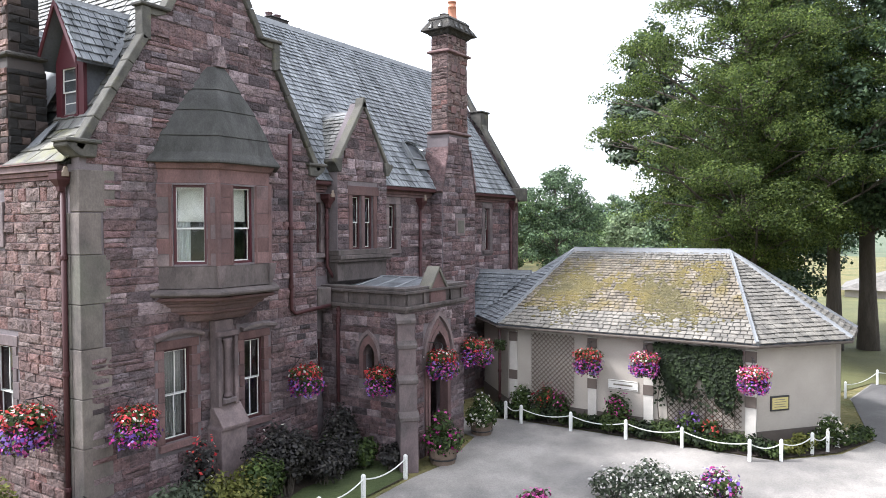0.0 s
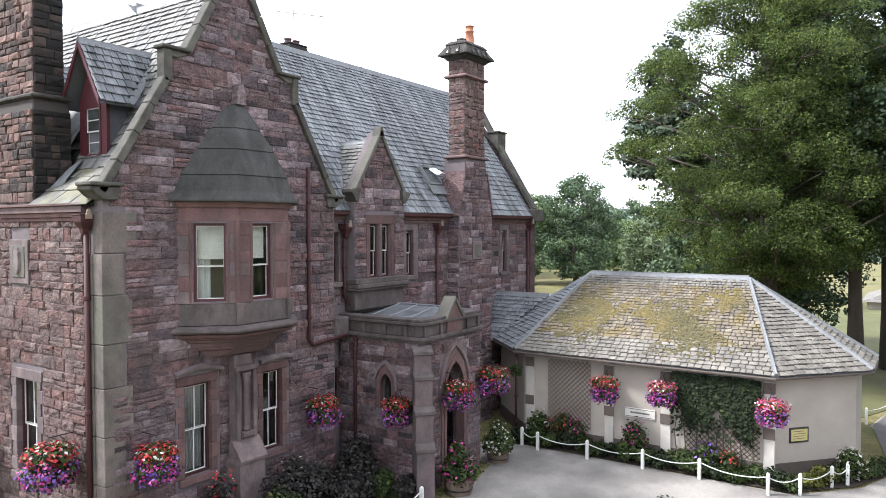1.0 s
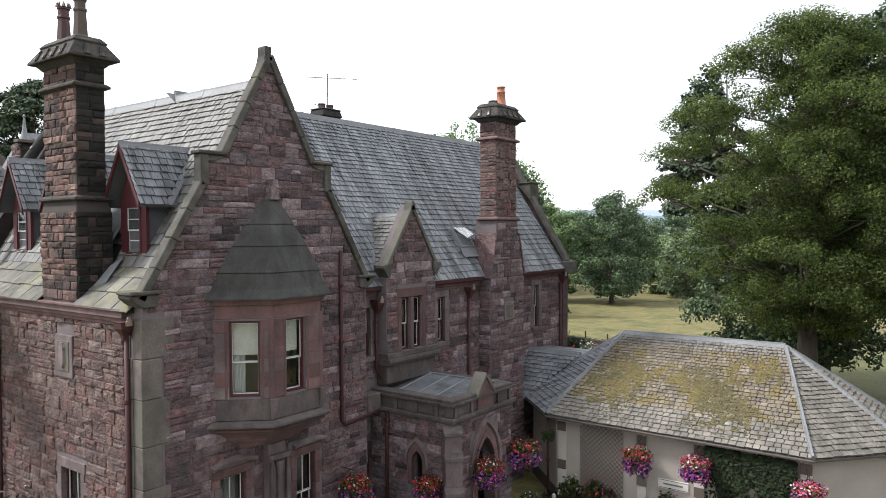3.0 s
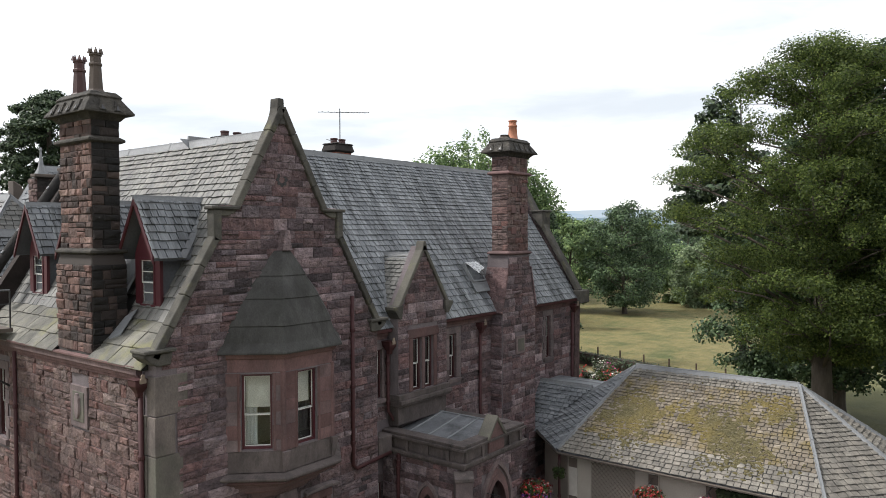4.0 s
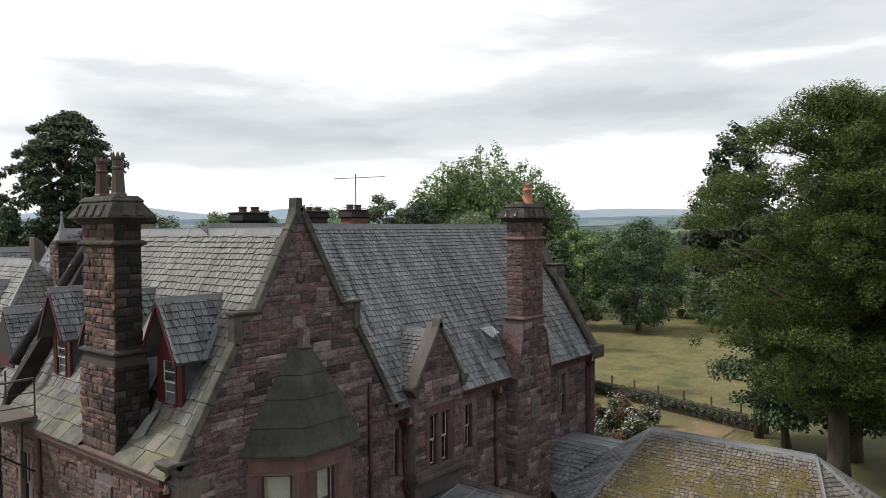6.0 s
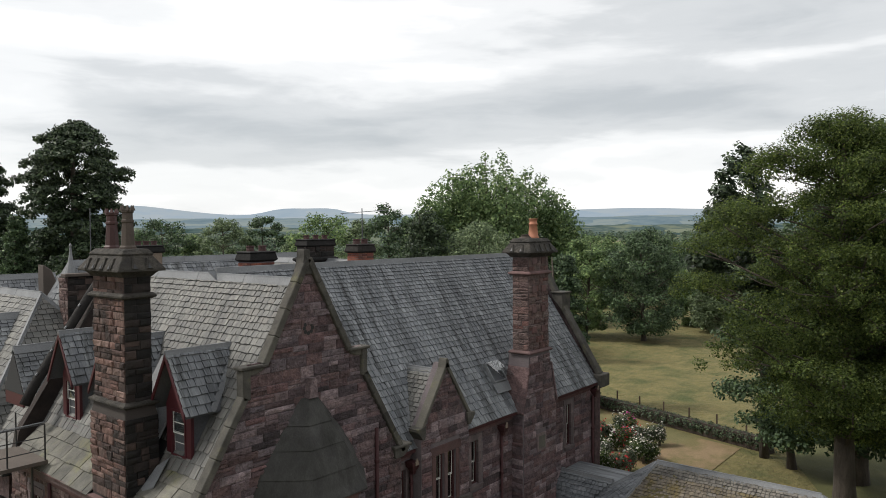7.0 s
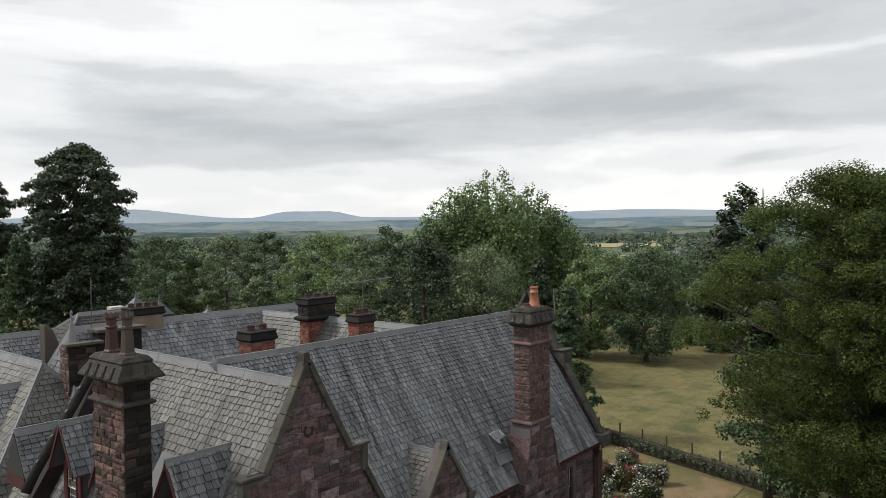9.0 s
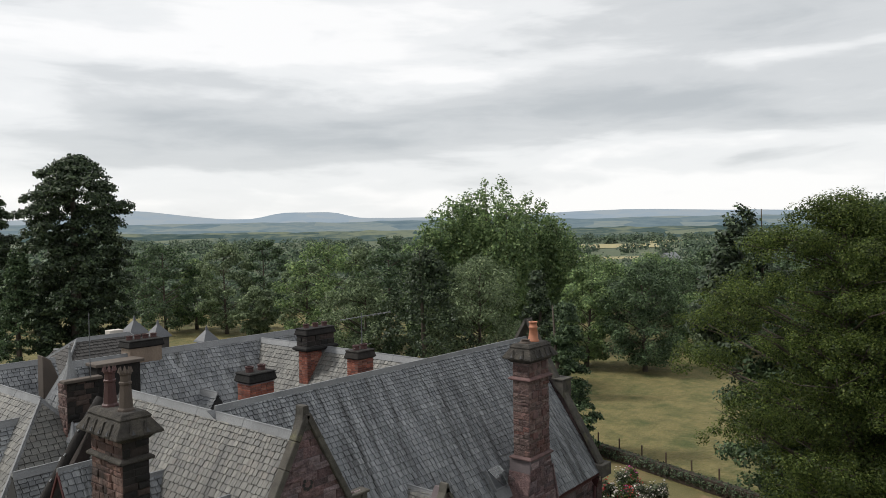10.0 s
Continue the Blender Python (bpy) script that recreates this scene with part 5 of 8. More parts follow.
def gabled_roof(name, a, b, half, z_eave, z_ridge, parent, seed, mat, faces=(1, -1), hips=(0.0, 0.0), limit=100, first=0.32, wall=True, near=None):
    """A pitched roof over a ridge from a to b, its slopes slated, on plain stone walls."""
    a, b = Vector((*a, z_ridge)), Vector((*b, z_ridge))
    d = (b - a).normalized()
    s = Vector((-d.y, d.x, 0))
    L = (b - a).length
    rise = z_ridge - z_eave
    body = []
    for p, hp in ((a, -hips[0]), (b, hips[1])):
        body.append([p + d * hp - s * half - Vector((0, 0, rise)), p + d * hp + s * half - Vector((0, 0, rise)), p])
    bm = bmesh.new()
    v = [[bm.verts.new(q) for q in r] for r in body]
    for f in ((v[0][0], v[0][1], v[0][2]), (v[1][0], v[1][2], v[1][1]), (v[0][0], v[0][2], v[1][2], v[1][0]), (v[0][1], v[1][1], v[1][2], v[0][2]), (v[0][0], v[1][0], v[1][1], v[0][1])):
        bm.faces.new(f)
    ob = part(name, bm, M_UNDER, parent)
    if wall:
        bm = bmesh.new()
        q = [a - d * (hips[0] - 0.25) - s * (half - 0.25), b + d * (hips[1] - 0.25) - s * (half - 0.25), b + d * (hips[1] - 0.25) + s * (half - 0.25), a - d * (hips[0] - 0.25) + s * (half - 0.25)]
        prism(bm, [Vector((p.x, p.y, -0.2)) for p in q], (0, 0, z_eave + 0.15))
        part("wall", bm, M_STONE, parent)
    ln = math.hypot(half, rise)
    for sg in faces:
        if sg > 0:
            P = Plane(a - s * half - Vector((0, 0, rise)), d, s * half + Vector((0, 0, rise)))
            cells = slated(lambda w: (-hips[0] * (1 - w / ln), L + hips[1] * (1 - w / ln)), ln, seed, first, first * 0.65)
        else:
            P = Plane(b + s * half - Vector((0, 0, rise)), -d, -s * half + Vector((0, 0, rise)))
            cells = slated(lambda w: (-hips[1] * (1 - w / ln), L + hips[0] * (1 - w / ln)), ln, seed + 1, first, first * 0.65)
        P.o = P.o + P.n * 0.01
        lay("slate", P, cells, mat, ob, near, limit, 0.02, 0.12)
    for hp, p, sgn in ((hips[0], a, -1), (hips[1], b, 1)):
        if hp:
            P = Plane(p + d * sgn * hp - s * half * sgn - Vector((0, 0, rise)), s * sgn, -d * sgn * hp + Vector((0, 0, rise)))
            hl = math.hypot(hp, rise)
            P.o = P.o + P.n * 0.01
            lay("slate", P, slated(lambda w: (half * w / hl, 2 * half - half * w / hl), hl, seed + 2, first, first * 0.65), mat, ob, near, limit, 0.02, 0.12)
            for k in (-1, 1):
                small_ridge("hip_roll", p + Vector((0, 0, 0.07)), p + d * sgn * hp + s * half * k - Vector((0, 0, rise - 0.09)), M_LEAD, ob, 0.09)
    small_ridge("ridge_roll", a + Vector((0, 0, 0.1)), b + Vector((0, 0, 0.1)), M_LEAD, ob, 0.13)
    return ob


gabled_roof("back_roof", (12.1, 29.5), (24.6, 29.5), 3.6, 8.2, 13.1, rear, 31, M_SLATEB, (1,), (1.4, 0.0))
gabled_roof("cross_roof", (21.2, 18.2), (21.2, 29.4), 3.2, 8.3, 12.95, rear, 41, M_SLATEG, (1, -1))
gabled_roof("left_roof", (10.9, 29.2), (10.9, 36.0), 3.3, 7.8, 11.95, rear, 51, M_SLATEG, (-1,), (3.2, 0.0))
gabled_roof("dormer_roof", (8.4, 29.8), (11.0, 29.8), 1.3, 9.5, 11.2, rear, 55, M_SLATEB, (1,), (0.0, 0.0), 60, 0.24, False)
gabled_roof("wing_end_roof", (10.4, 23.9), (10.4, 26.4), 2.8, 7.0, 10.3, rear, 57, M_SLATEG, (-1,), (0.0, 0.0), 60)
gabled_roof("dormer_roof", (8.35, 25.0), (10.0, 25.0), 0.75, 9.3, 10.6, rear, 58, M_SLATEB, (1,), (0.0, 0.0), 40, 0.2, False)
part("red_gable", prismed([(8.36, 24.3, 8.9), (8.36, 25.7, 8.9), (8.36, 25.7, 9.4), (8.36, 25.0, 10.5), (8.36, 24.3, 9.4)], (0.05, 0, 0)), M_REDWOOD, rear)
gabled_roof("far_left_roof", (10.5, 36.2), (14.3, 36.2), 2.8, 8.0, 12.3, rear, 61, M_SLATEB, (1,), (0.0, 0.0))
part("finial", turned([(0.5, 12.1), (0.34, 12.5), (0.2, 12.9), (0.11, 13.2), (0.06, 13.5), (0.035, 13.8), (0.06, 13.86), (0.02, 13.95)], 10, (12.05, 29.3, 0)), M_LEAD, rear, "swept lead finial")


def stack(name, x0, x1, y0, y1, z0, z1, mat_m, mat, label, pots=2, cap=M_SOOT, seed=3, potm=None):
    ob = part(name, boxed(x0 + 0.02, x1 - 0.02, y0 + 0.02, y1 - 0.02, z0, z1 - 0.3), mat_m, rear, label)
    if mat is M_BRICK:
        for pl, span in ((Plane((x0 + 0.02, 0, 0), (0, -1, 0), (0, 0, 1)), (-y1, -y0)), (Plane((0, y0 + 0.02, 0), (1, 0, 0), (0, 0, 1)), (x0, x1))):
            lay("brick", pl, coursed(lambda w: span, z0 + 0.2, z1 - 0.33, seed=seed, lengths=(0.20, 0.235), heights=(0.075, 0.076), joint=0.01, proud=(0.008, 0.016)), mat, ob, None, 120, 0.05, 0.1)
    elif mat:
        stone_shaft(ob, x0 + 0.02, x1, y0 + 0.02, y1, z0, z1 - 0.33, (mat, mat), seed)
    cx, cy, hx, hy = (x0 + x1) / 2, (y0 + y1) / 2, (x1 - x0) / 2, (y1 - y0) / 2
    part("cap", bevelled(loft([ringed(cx, cy, hx, hy, z1 - 0.34), ringed(cx, cy, hx + 0.08, hy + 0.08, z1 - 0.28), ringed(cx, cy, hx + 0.02, hy + 0.02, z1 - 0.06), ringed(cx, cy, hx + 0.06, hy + 0.06, z1 - 0.04), ringed(cx, cy, hx + 0.02, hy + 0.02, z1)]), 0.01), cap, ob, "dark stone cap")
    for k in range(pots):
        t2 = (k + 0.5) / pots
        px, py = (cx - hx + 2 * hx * t2, cy) if hx > hy else (cx, cy - hy + 2 * hy * t2)
        part("chimney_pot", turned([(0.13, 0), (0.125, 0.12), (0.14, 0.14), (0.14, 0.18), (0.10, 0.18), (0.10, 0.05)], 10, (px, py, z1)), potm or M_BRICK, ob)
    return ob


stack("brick_chimney", 13.35, 14.3, 19.35, 20.05, 10.5, 13.72, M_MORTAR, M_BRICK, "squat red brick chimney with a dark stone cap", 2, seed=5, potm=M_POTR)
stack("brick_chimney", 17.75, 18.55, 18.95, 19.55, 10.5, 13.88, M_MORTAR, M_BRICK, "squat red brick chimney carrying the aerial", 2, seed=6, potm=M_POTR)
stack("cluster_chimney", 20.1, 21.7, 24.6, 25.3, 13.0, 14.0, M_MORTAR, M_SOOT, "broad blackened stone chimney with several low pots", 3, seed=7, potm=M_POTR)
stack("cluster_shaft", 20.15, 21.0, 24.65, 25.25, 10.8, 13.3, M_MORTAR, M_BRICK, "red brick lower shaft of the cluster chimney", 0, seed=9)
part("cornice", bevelled(loft([ringed(20.9, 24.95, 0.84 + a, 0.39 + a, z) for a, z in ((0.0, 12.98), (0.1, 13.06), (0.1, 13.14), (0.0, 13.2))]), 0.008), M_SOOT, rear)
stack("buff_chimney", 14.45, 15.9, 29.2, 30.0, 11.2, 13.8, M_BUFF, None, "plain buff rendered chimney with a dark cap", 4, seed=8, potm=M_POTR)
sl_st = part("long_chimney", boxed(11.37, 12.55, 28.02, 28.73, 10.0, 12.7), M_DARKMORT, rear, "long blackened chimney wall with a brown capstone")
part("upper_wall", boxed(12.7, 14.45, 28.4, 29.1, 10.0, 13.05), M_SOOT, sl_st)
part("capstone", boxed(12.6, 14.6, 28.28, 29.2, 13.05, 13.18, 0.02), M_PLINTH, sl_st)
part("capstone", boxed(11.22, 12.66, 27.86, 28.26, 12.7, 12.82, 0.02), M_PLINTH, sl_st)
stone_shaft(sl_st, 11.37, 12.55, 28.02, 28.73, 10.0, 12.68, (M_RED, M_SOOT), 77)
part("lookout_gable", prismed([(12.9, 34.0, 11.0), (13.6, 34.0, 11.0), (13.6, 34.0, 11.8), (13.25, 34.0, 12.7), (12.9, 34.0, 12.95)], (0, 0.6, 0), 0.04), M_PLINTH, rear)
gabled_roof("small_dormer_roof", (17.1, 28.5), (17.1, 26.9), 0.6, 10.45, 11.3, rear, 65, M_SLATEB, (1,), (0.0, 0.0), 20, 0.2, False)
part("red_gable", prismed([(16.55, 26.93, 9.9), (17.65, 26.93, 9.9), (17.65, 26.93, 10.4), (17.1, 26.93, 11.2), (16.55, 26.93, 10.4)], (0, 0.05, 0)), M_REDWOOD, rear)
part("dormer_cheek", boxed(16.57, 17.63, 26.99, 28.3, 9.4, 10.45), M_DARKLEAD, rear)

COWLS = ((21.3, 42.0, 12.35), (22.8, 42.0, 11.95), (26.2, 42.0, 11.2))
gabled_roof("yard_roof", (17.2, 40.5), (20.2, 40.5), 3.0, 10.2, 12.5, rear, 63, M_OLDSLATE, (1,), (2.4, 2.0), 20)


def cowl(x, y, z, h, w):
    ob = part("vent_cowl", loft([ringed(x, y, w, w, z), ringed(x, y, w * 0.9, w * 0.9, z + 0.12), ringed(x, y, w * 0.12, w * 0.12, z + h), ringed(x, y, 0.03, 0.03, z + h + 0.3)]), M_DARKLEAD, rear, "pyramid lead cowl of a roof ventilator")
    part("louvred_base", boxed(x - w * 0.75, x + w * 0.75, y - w * 0.75, y + w * 0.75, z - 1.6, z + 0.003), M_OLDSLATE, ob)


for x, y, z in COWLS:
    cowl(x, y, z, 0.75, 0.62)
part("roof_box", boxed(19.78, 20.6, 42.0, 42.6, 10.6, 12.65, 0.02), M_PILASTER, rear, "pale rendered roof box")

aerial = thing("television_aerial", "thin metal television aerial on a mast above the brick chimney", "aerial")
part("mast", tubed([(18.3, 19.3, 13.3), (18.3, 19.3, 15.2)], 0.02, 6), M_DARKLEAD, aerial)
part("boom", tubed([(17.5, 19.6, 15.0), (19.5, 18.95, 15.16)], 0.014, 5), M_LEAD, aerial)
part("boom", tubed([(17.4, 19.05, 13.95), (19.1, 19.6, 13.95)], 0.012, 5), M_LEAD, aerial)
for k in range(9):
    c = Vector((17.6, 19.57, 15.01)).lerp(Vector((19.4, 18.98, 15.15)), k / 8)
    part("element", tubed([c + Vector((-0.05, -0.18, 0)), c + Vector((0.05, 0.18, 0))], 0.006, 4), M_LEAD, aerial)
pole = thing("roof_pole", "thin radio mast on the rear roof", "aerial")
part("mast", tubed([(12.2, 27.9, 12.8), (12.2, 27.9, 15.3)], 0.018, 5), M_DARKLEAD, pole)

# iron balcony and stair by the side wall
balc = thing("fire_escape", "black iron fire-escape landing with railings against the side roof", "fire escape", (0, 0, 0))
part("landing", boxed(5.6, 7.7, 20.9, 23.0, 8.0, 8.1), M_PLINTH, balc)
for x, y in ((7.65, 20.95), (6.7, 20.95), (5.7, 20.95), (7.65, 22.95), (5.7, 22.95)):
    part("post", tubed([(x, y, 8.1), (x, y, 9.1)], 0.022, 6), M_BLACK, balc)
for z in (8.4, 8.75, 9.1):
    part("rail", tubed([(7.65, 20.95, z), (5.7, 20.95, z), (5.7, 22.95, z)], 0.016, 6), M_BLACK, balc)
part("handrail", tubed([(7.7, 21.1, 9.12), (5.6, 20.9, 9.12)], 0.02, 6), M_LEAD, balc)
for x in (5.9, 7.4):
    part("bracket", tubed([(x, 21.2, 8.0), (x, 21.2, 6.4)], 0.03, 6), M_BLACK, balc)
part("strut", tubed([(7.7, 21.2, 6.5), (5.8, 21.2, 7.95)], 0.03, 6), M_BLACK, balc)
for x, y in ((5.9, 21.2), (5.9, 22.8)):
    part("leg", tubed([(x, y, 0), (x, y, 8.0)], 0.05, 6), M_BLACK, balc)

# downpipes
downpipe([(7.66, 14.42, 7.25), (7.66, 14.42, 0.2)], "maroon cast-iron downpipe with hopper at the corner of the house", 0.055, (7.62, 14.42, 7.5))
downpipe([(13.52, 13.93, 8.9), (13.52, 13.93, 4.25), (13.62, 13.9, 4.14), (15.05, 13.95, 4.22), (15.2, 14.3, 4.3)], "maroon downpipe on the gabled front, turning along the wall", 0.055)
downpipe([(15.42, 14.36, 7.1), (15.42, 14.36, 5.3), (15.6, 14.30, 5.0), (15.75, 14.3, 4.9)], "maroon downpipe with hopper beside the stone dormer", 0.05, (15.42, 14.3, 7.35))
downpipe([(20.3, 14.40, 7.1), (20.3, 14.40, 0.2)], "maroon downpipe with hopper on the set-back front", 0.05, (20.3, 14.36, 7.4))
downpipe([(27.2, 14.40, 7.2), (27.2, 14.40, 0.2)], "maroon downpipe with hopper at the far corner", 0.06, (27.25, 14.34, 7.5))
downpipe([(15.25, 13.78, 4.2), (15.2, 13.78, 3.7), (15.2, 13.78, 0.1)], "maroon downpipe in the angle of the porch", 0.055, None)
downpipe([(7.66, 20.75, 7.5), (7.66, 20.75, 0.1)], "black-maroon downpipe at the end of the side wall", 0.05)

# far end gable coping
def end_coping(y0, z0, y1, z1, x0, x1, t=0.16):
    d = Vector((0, y1 - y0, z1 - z0)).normalized()
    s = Vector((0, -d.z, d.y))
    a, b = Vector((x0, y0, z0)), Vector((x0, y1, z1))
    return prismed([a - s * 0.02, b - s * 0.02, b + s * t, a + s * t], (x1 - x0, 0, 0), 0.02)


part("raking_coping", end_coping(14.35, 8.05, 16.1, 10.9, 27.42, 27.78), M_COPE, end_wall)
part("raking_coping", end_coping(16.45, 11.45, 17.95, 14.05, 27.42, 27.78), M_COPE, end_wall)
part("kneeler", prismed([(27.35, 15.95, 10.72), (27.35, 16.5, 11.3), (27.35, 16.5, 11.5), (27.35, 15.95, 11.5)], (0.7, 0, 0), 0.02), M_COPE, end_wall)
part("kneeler_cap", boxed(27.3, 28.1, 15.9, 16.55, 11.5, 11.58, 0.02), M_COPE, end_wall)
part("raking_coping", prismed([(27.35, 17.95, 13.9), (27.35, 21.5, 8.0), (27.35, 21.6, 8.15), (27.35, 17.95, 14.15)], (0.7, 0, 0)), M_COPE, end_wall)
part("skew_putt", boxed(27.3, 28.1, 14.05, 14.55, 7.55, 8.1, 0.03), M_COPE, end_wall)


# ------------------------------------------------------------ porch
PX0, PX1, PY0 = 15.3, 18.35, 11.5
porch = thing("entrance_porch", "single-storey sandstone entrance porch with pointed doorway and parapet", "porch")
P_PF = Plane((0, PY0, 0), (1, 0, 0), (0, 0, 1))
P_PL = Plane((PX0, 0, 0), (0, -1, 0), (0, 0, 1))
PF_H = [(16.3, 17.45, -0.3, 3.35)]
PL_H = [(-12.95, -12.5, 2.2, 3.3)]
bm = bmesh.new()
hole_wall(bm, PX0, PX1, -0.3, 4.2, PF_H, lambda q, a, b, c, d: box(q, a, b, PY0, PY0 + 0.4, c, d))
pf = part("porch_front", bm, M_MORTAR, porch)
bm = bmesh.new()
hole_wall(bm, -14.45, -(PY0 + 0.4), -0.3, 4.2, PL_H, lambda q, a, b, c, d: box(q, PX0, PX0 + 0.4, -b, -a, c, d))
pside = part("porch_side", bm, M_MORTAR, porch)
part("porch_far_side", boxed(PX1 - 0.4, PX1, PY0 + 0.4, 14.45, -0.3, 4.2), M_STONE, porch)
part("porch_ceiling", boxed(PX0 + 0.4, PX1 - 0.4, PY0 + 0.4, 14.45, 4.0, 4.15), M_ROOM, porch)
# string course and parapet
for z0, z1, o in ((4.12, 4.20, 0.06), (4.20, 4.30, 0.13), (4.62, 4.70, 0.10), (4.70, 4.78, 0.05)):
    part("parapet_moulding", boxed(PX0 - o, PX1 + o, PY0 - o, PY0 + 0.36, z0, z1 - 0.003, 0.01), M_PARAPET, porch)
    part("parapet_moulding", boxed(PX0 - o, PX0 + 0.36, PY0 + 0.365, 14.46, z0, z1 - 0.003, 0.01), M_PARAPET, porch)
part("parapet", boxed(PX0, PX1, PY0, PY0 + 0.3, 4.30, 4.62, 0.01), M_PARAPET, porch)
part("parapet", boxed(PX0, PX0 + 0.3, PY0 + 0.303, 14.46, 4.30, 4.62, 0.01), M_PARAPET, porch)
part("parapet", boxed(14.6, PX0 - 0.15, 13.95, 14.4, 4.12, 4.74, 0.03), M_PARAPET, porch)
for y in (12.0, 12.75, 13.5):
    part("parapet_strip", prismed([(PX0 - 0.002, y - 0.05, 4.30), (PX0 - 0.09, y - 0.09, 4.30), (PX0 - 0.05, y - 0.05, 4.61), (PX0 - 0.002, y - 0.05, 4.61)], (0, 0.12, 0), 0.008), M_PARAPET, porch)
for x in (15.42, 16.2, 17.6, 18.2):
    part("parapet_strip", prismed([(x - 0.05, PY0 - 0.002, 4.30), (x - 0.09, PY0 - 0.09, 4.30), (x - 0.05, PY0 - 0.05, 4.61), (x - 0.05, PY0 - 0.002, 4.61)], (0.12, 0, 0), 0.008), M_PARAPET, porch)
# lead roof with rolls
part("lead_roof", prismed([(PX0 + 0.31, PY0 + 0.31, 4.46), (PX0 + 0.31, PY0 + 0.31, 4.56), (PX1 - 0.75, PY0 + 0.31, 4.88), (PX1 - 0.32, PY0 + 0.31, 4.60), (PX1 - 0.32, PY0 + 0.31, 4.46)], (0, 14.44 - PY0 - 0.31, 0)), M_PORCHLEAD, porch, "grey lead roof with rolls")
for y in (11.9, 12.6, 13.3, 14.0):
    part("lead_roll", tubed([(PX0 + 0.33, y, 4.575), (PX1 - 0.75, y, 4.895), (PX1 - 0.34, y, 4.625)], 0.028, 6), M_LEAD, porch)
part("lead_roll", tubed([(PX1 - 0.75, PY0 + 0.32, 4.90), (PX1 - 0.75, 14.42, 4.90)], 0.035, 6), M_LEAD, porch)
part("parapet", boxed(PX1 - 0.3, PX1, PY0 + 0.303, 14.46, 4.30, 4.72, 0.01), M_PARAPET, porch)
part("parapet_cap", boxed(PX1 - 0.34, PX1 + 0.06, PY0 + 0.37, 14.46, 4.72, 4.79, 0.012), M_PARAPET, porch)
# gablet over the door
GC = 16.88
part("gablet", prismed([(GC - 0.40, PY0 - 0.06, 4.28), (GC + 0.40, PY0 - 0.06, 4.28), (GC + 0.38, PY0 - 0.06, 4.7), (GC, PY0 - 0.06, 5.2), (GC - 0.38, PY0 - 0.06, 4.7)], (0, 0.4, 0), 0.015), M_DRESSR, porch, "small stone gablet over the doorway")
for sg in (-1, 1):
    part("gablet_coping", prismed([(GC + sg * 0.42, PY0 - 0.1, 4.66), (GC, PY0 - 0.1, 5.2), (GC, PY0 - 0.1, 5.32), (GC + sg * 0.5, PY0 - 0.1, 4.7)], (0, 0.42, 0), 0.012), M_GREYST, porch)


def pointed(cx, half, z0, zs, n=7):
    """Outline of a pointed arch opening: jambs from z0 to the spring at zs."""
    left = [(cx - half, z0), (cx - half, zs)]
    arc = []
    R = half * 2.0
    for k in range(1, n + 1):
        a = math.pi - (math.pi / 3) * k / n
        arc.append((cx + half + R * math.cos(a), zs + R * math.sin(a)))
    right = [(2 * cx - x, z) for x, z in (left + arc[:-1])][::-1]
    return left + arc + right


def arch_band(pl, cx, half, z0, zs, t, d0, d1):
    o, i = pointed(cx, half + t, z0, zs), pointed(cx, half, z0, zs)
    bm = bmesh.new()
    for k in range(len(o) - 1):
        vs = [bm.verts.new(pl.at(*p, d)) for d in (d0, d1) for p in (o[k], o[k + 1], i[k + 1], i[k])]
        for f in ((3, 2, 1, 0), (4, 5, 6, 7), (0, 1, 5, 4), (1, 2, 6, 5), (2, 3, 7, 6), (3, 0, 4, 7)):
            bm.faces.new([vs[q] for q in f])
    bmesh.ops.remove_doubles(bm, verts=bm.verts[:], dist=0.0005)
    return bm


def arch_fill(pl, cx, half, zs, u0, u1, w1, d0, d1):
    """Masonry between a pointed arch and the square opening it stands in."""
    bm = bmesh.new()
    pts = [p for p in pointed(cx, half, zs, zs) if p[1] >= zs]
    n = len(pts)
    m = n // 2
    L = [(u0, zs)] + pts[:m + 1] + [(cx, w1), (u0, w1)]
    Rr = [(u1, zs), (u1, w1), (cx, w1)] + pts[m:]
    for poly in (L, Rr):
        prism(bm, [pl.at(*p, d0) for p in poly], pl.n * (d1 - d0))
    bmesh.ops.remove_doubles(bm, verts=bm.verts[:], dist=0.0005)
    return bm


part("arch_masonry", arch_fill(P_PF, GC, 0.46, 2.65, 16.3, 17.45, 3.38, -0.35, 0.02), M_DRESS, porch)
for t, d in ((0.10, 0.05), (0.20, 0.02)):
    part("door_arch", arch_band(P_PF, GC, 0.46 + t - 0.1, -0.2, 2.65, 0.1, -0.2, d + 0.03), M_DRESSR, porch, "moulded red sandstone door arch")
part("hood_mould", arch_band(P_PF, GC, 0.72, 2.5, 2.65, 0.09, 0.0, 0.10), M_DRESS, porch)
door = part("front_door", boxed(16.4, 17.36, 14.0, 14.06, 0.0, 3.2), M_PLINTH, porch, "dark panelled inner door")
part("arch_masonry", arch_fill(P_PL, -12.725, 0.20, 2.85, -12.95, -12.5, 3.33, -0.3, 0.02), M_DRESS, porch)
part("window_arch", arch_band(P_PL, -12.725, 0.20, 2.2, 2.85, 0.14, -0.1, 0.03), M_DRESSR, porch)
part("window_hood", arch_band(P_PL, -12.725, 0.36, 2.75, 2.85, 0.07, 0.0, 0.08), M_DRESS, porch)
part("window_pane", barred(P_PL, -12.95, -12.5, 2.2, 3.3, -0.26, -0.25), M_GLASS, porch)
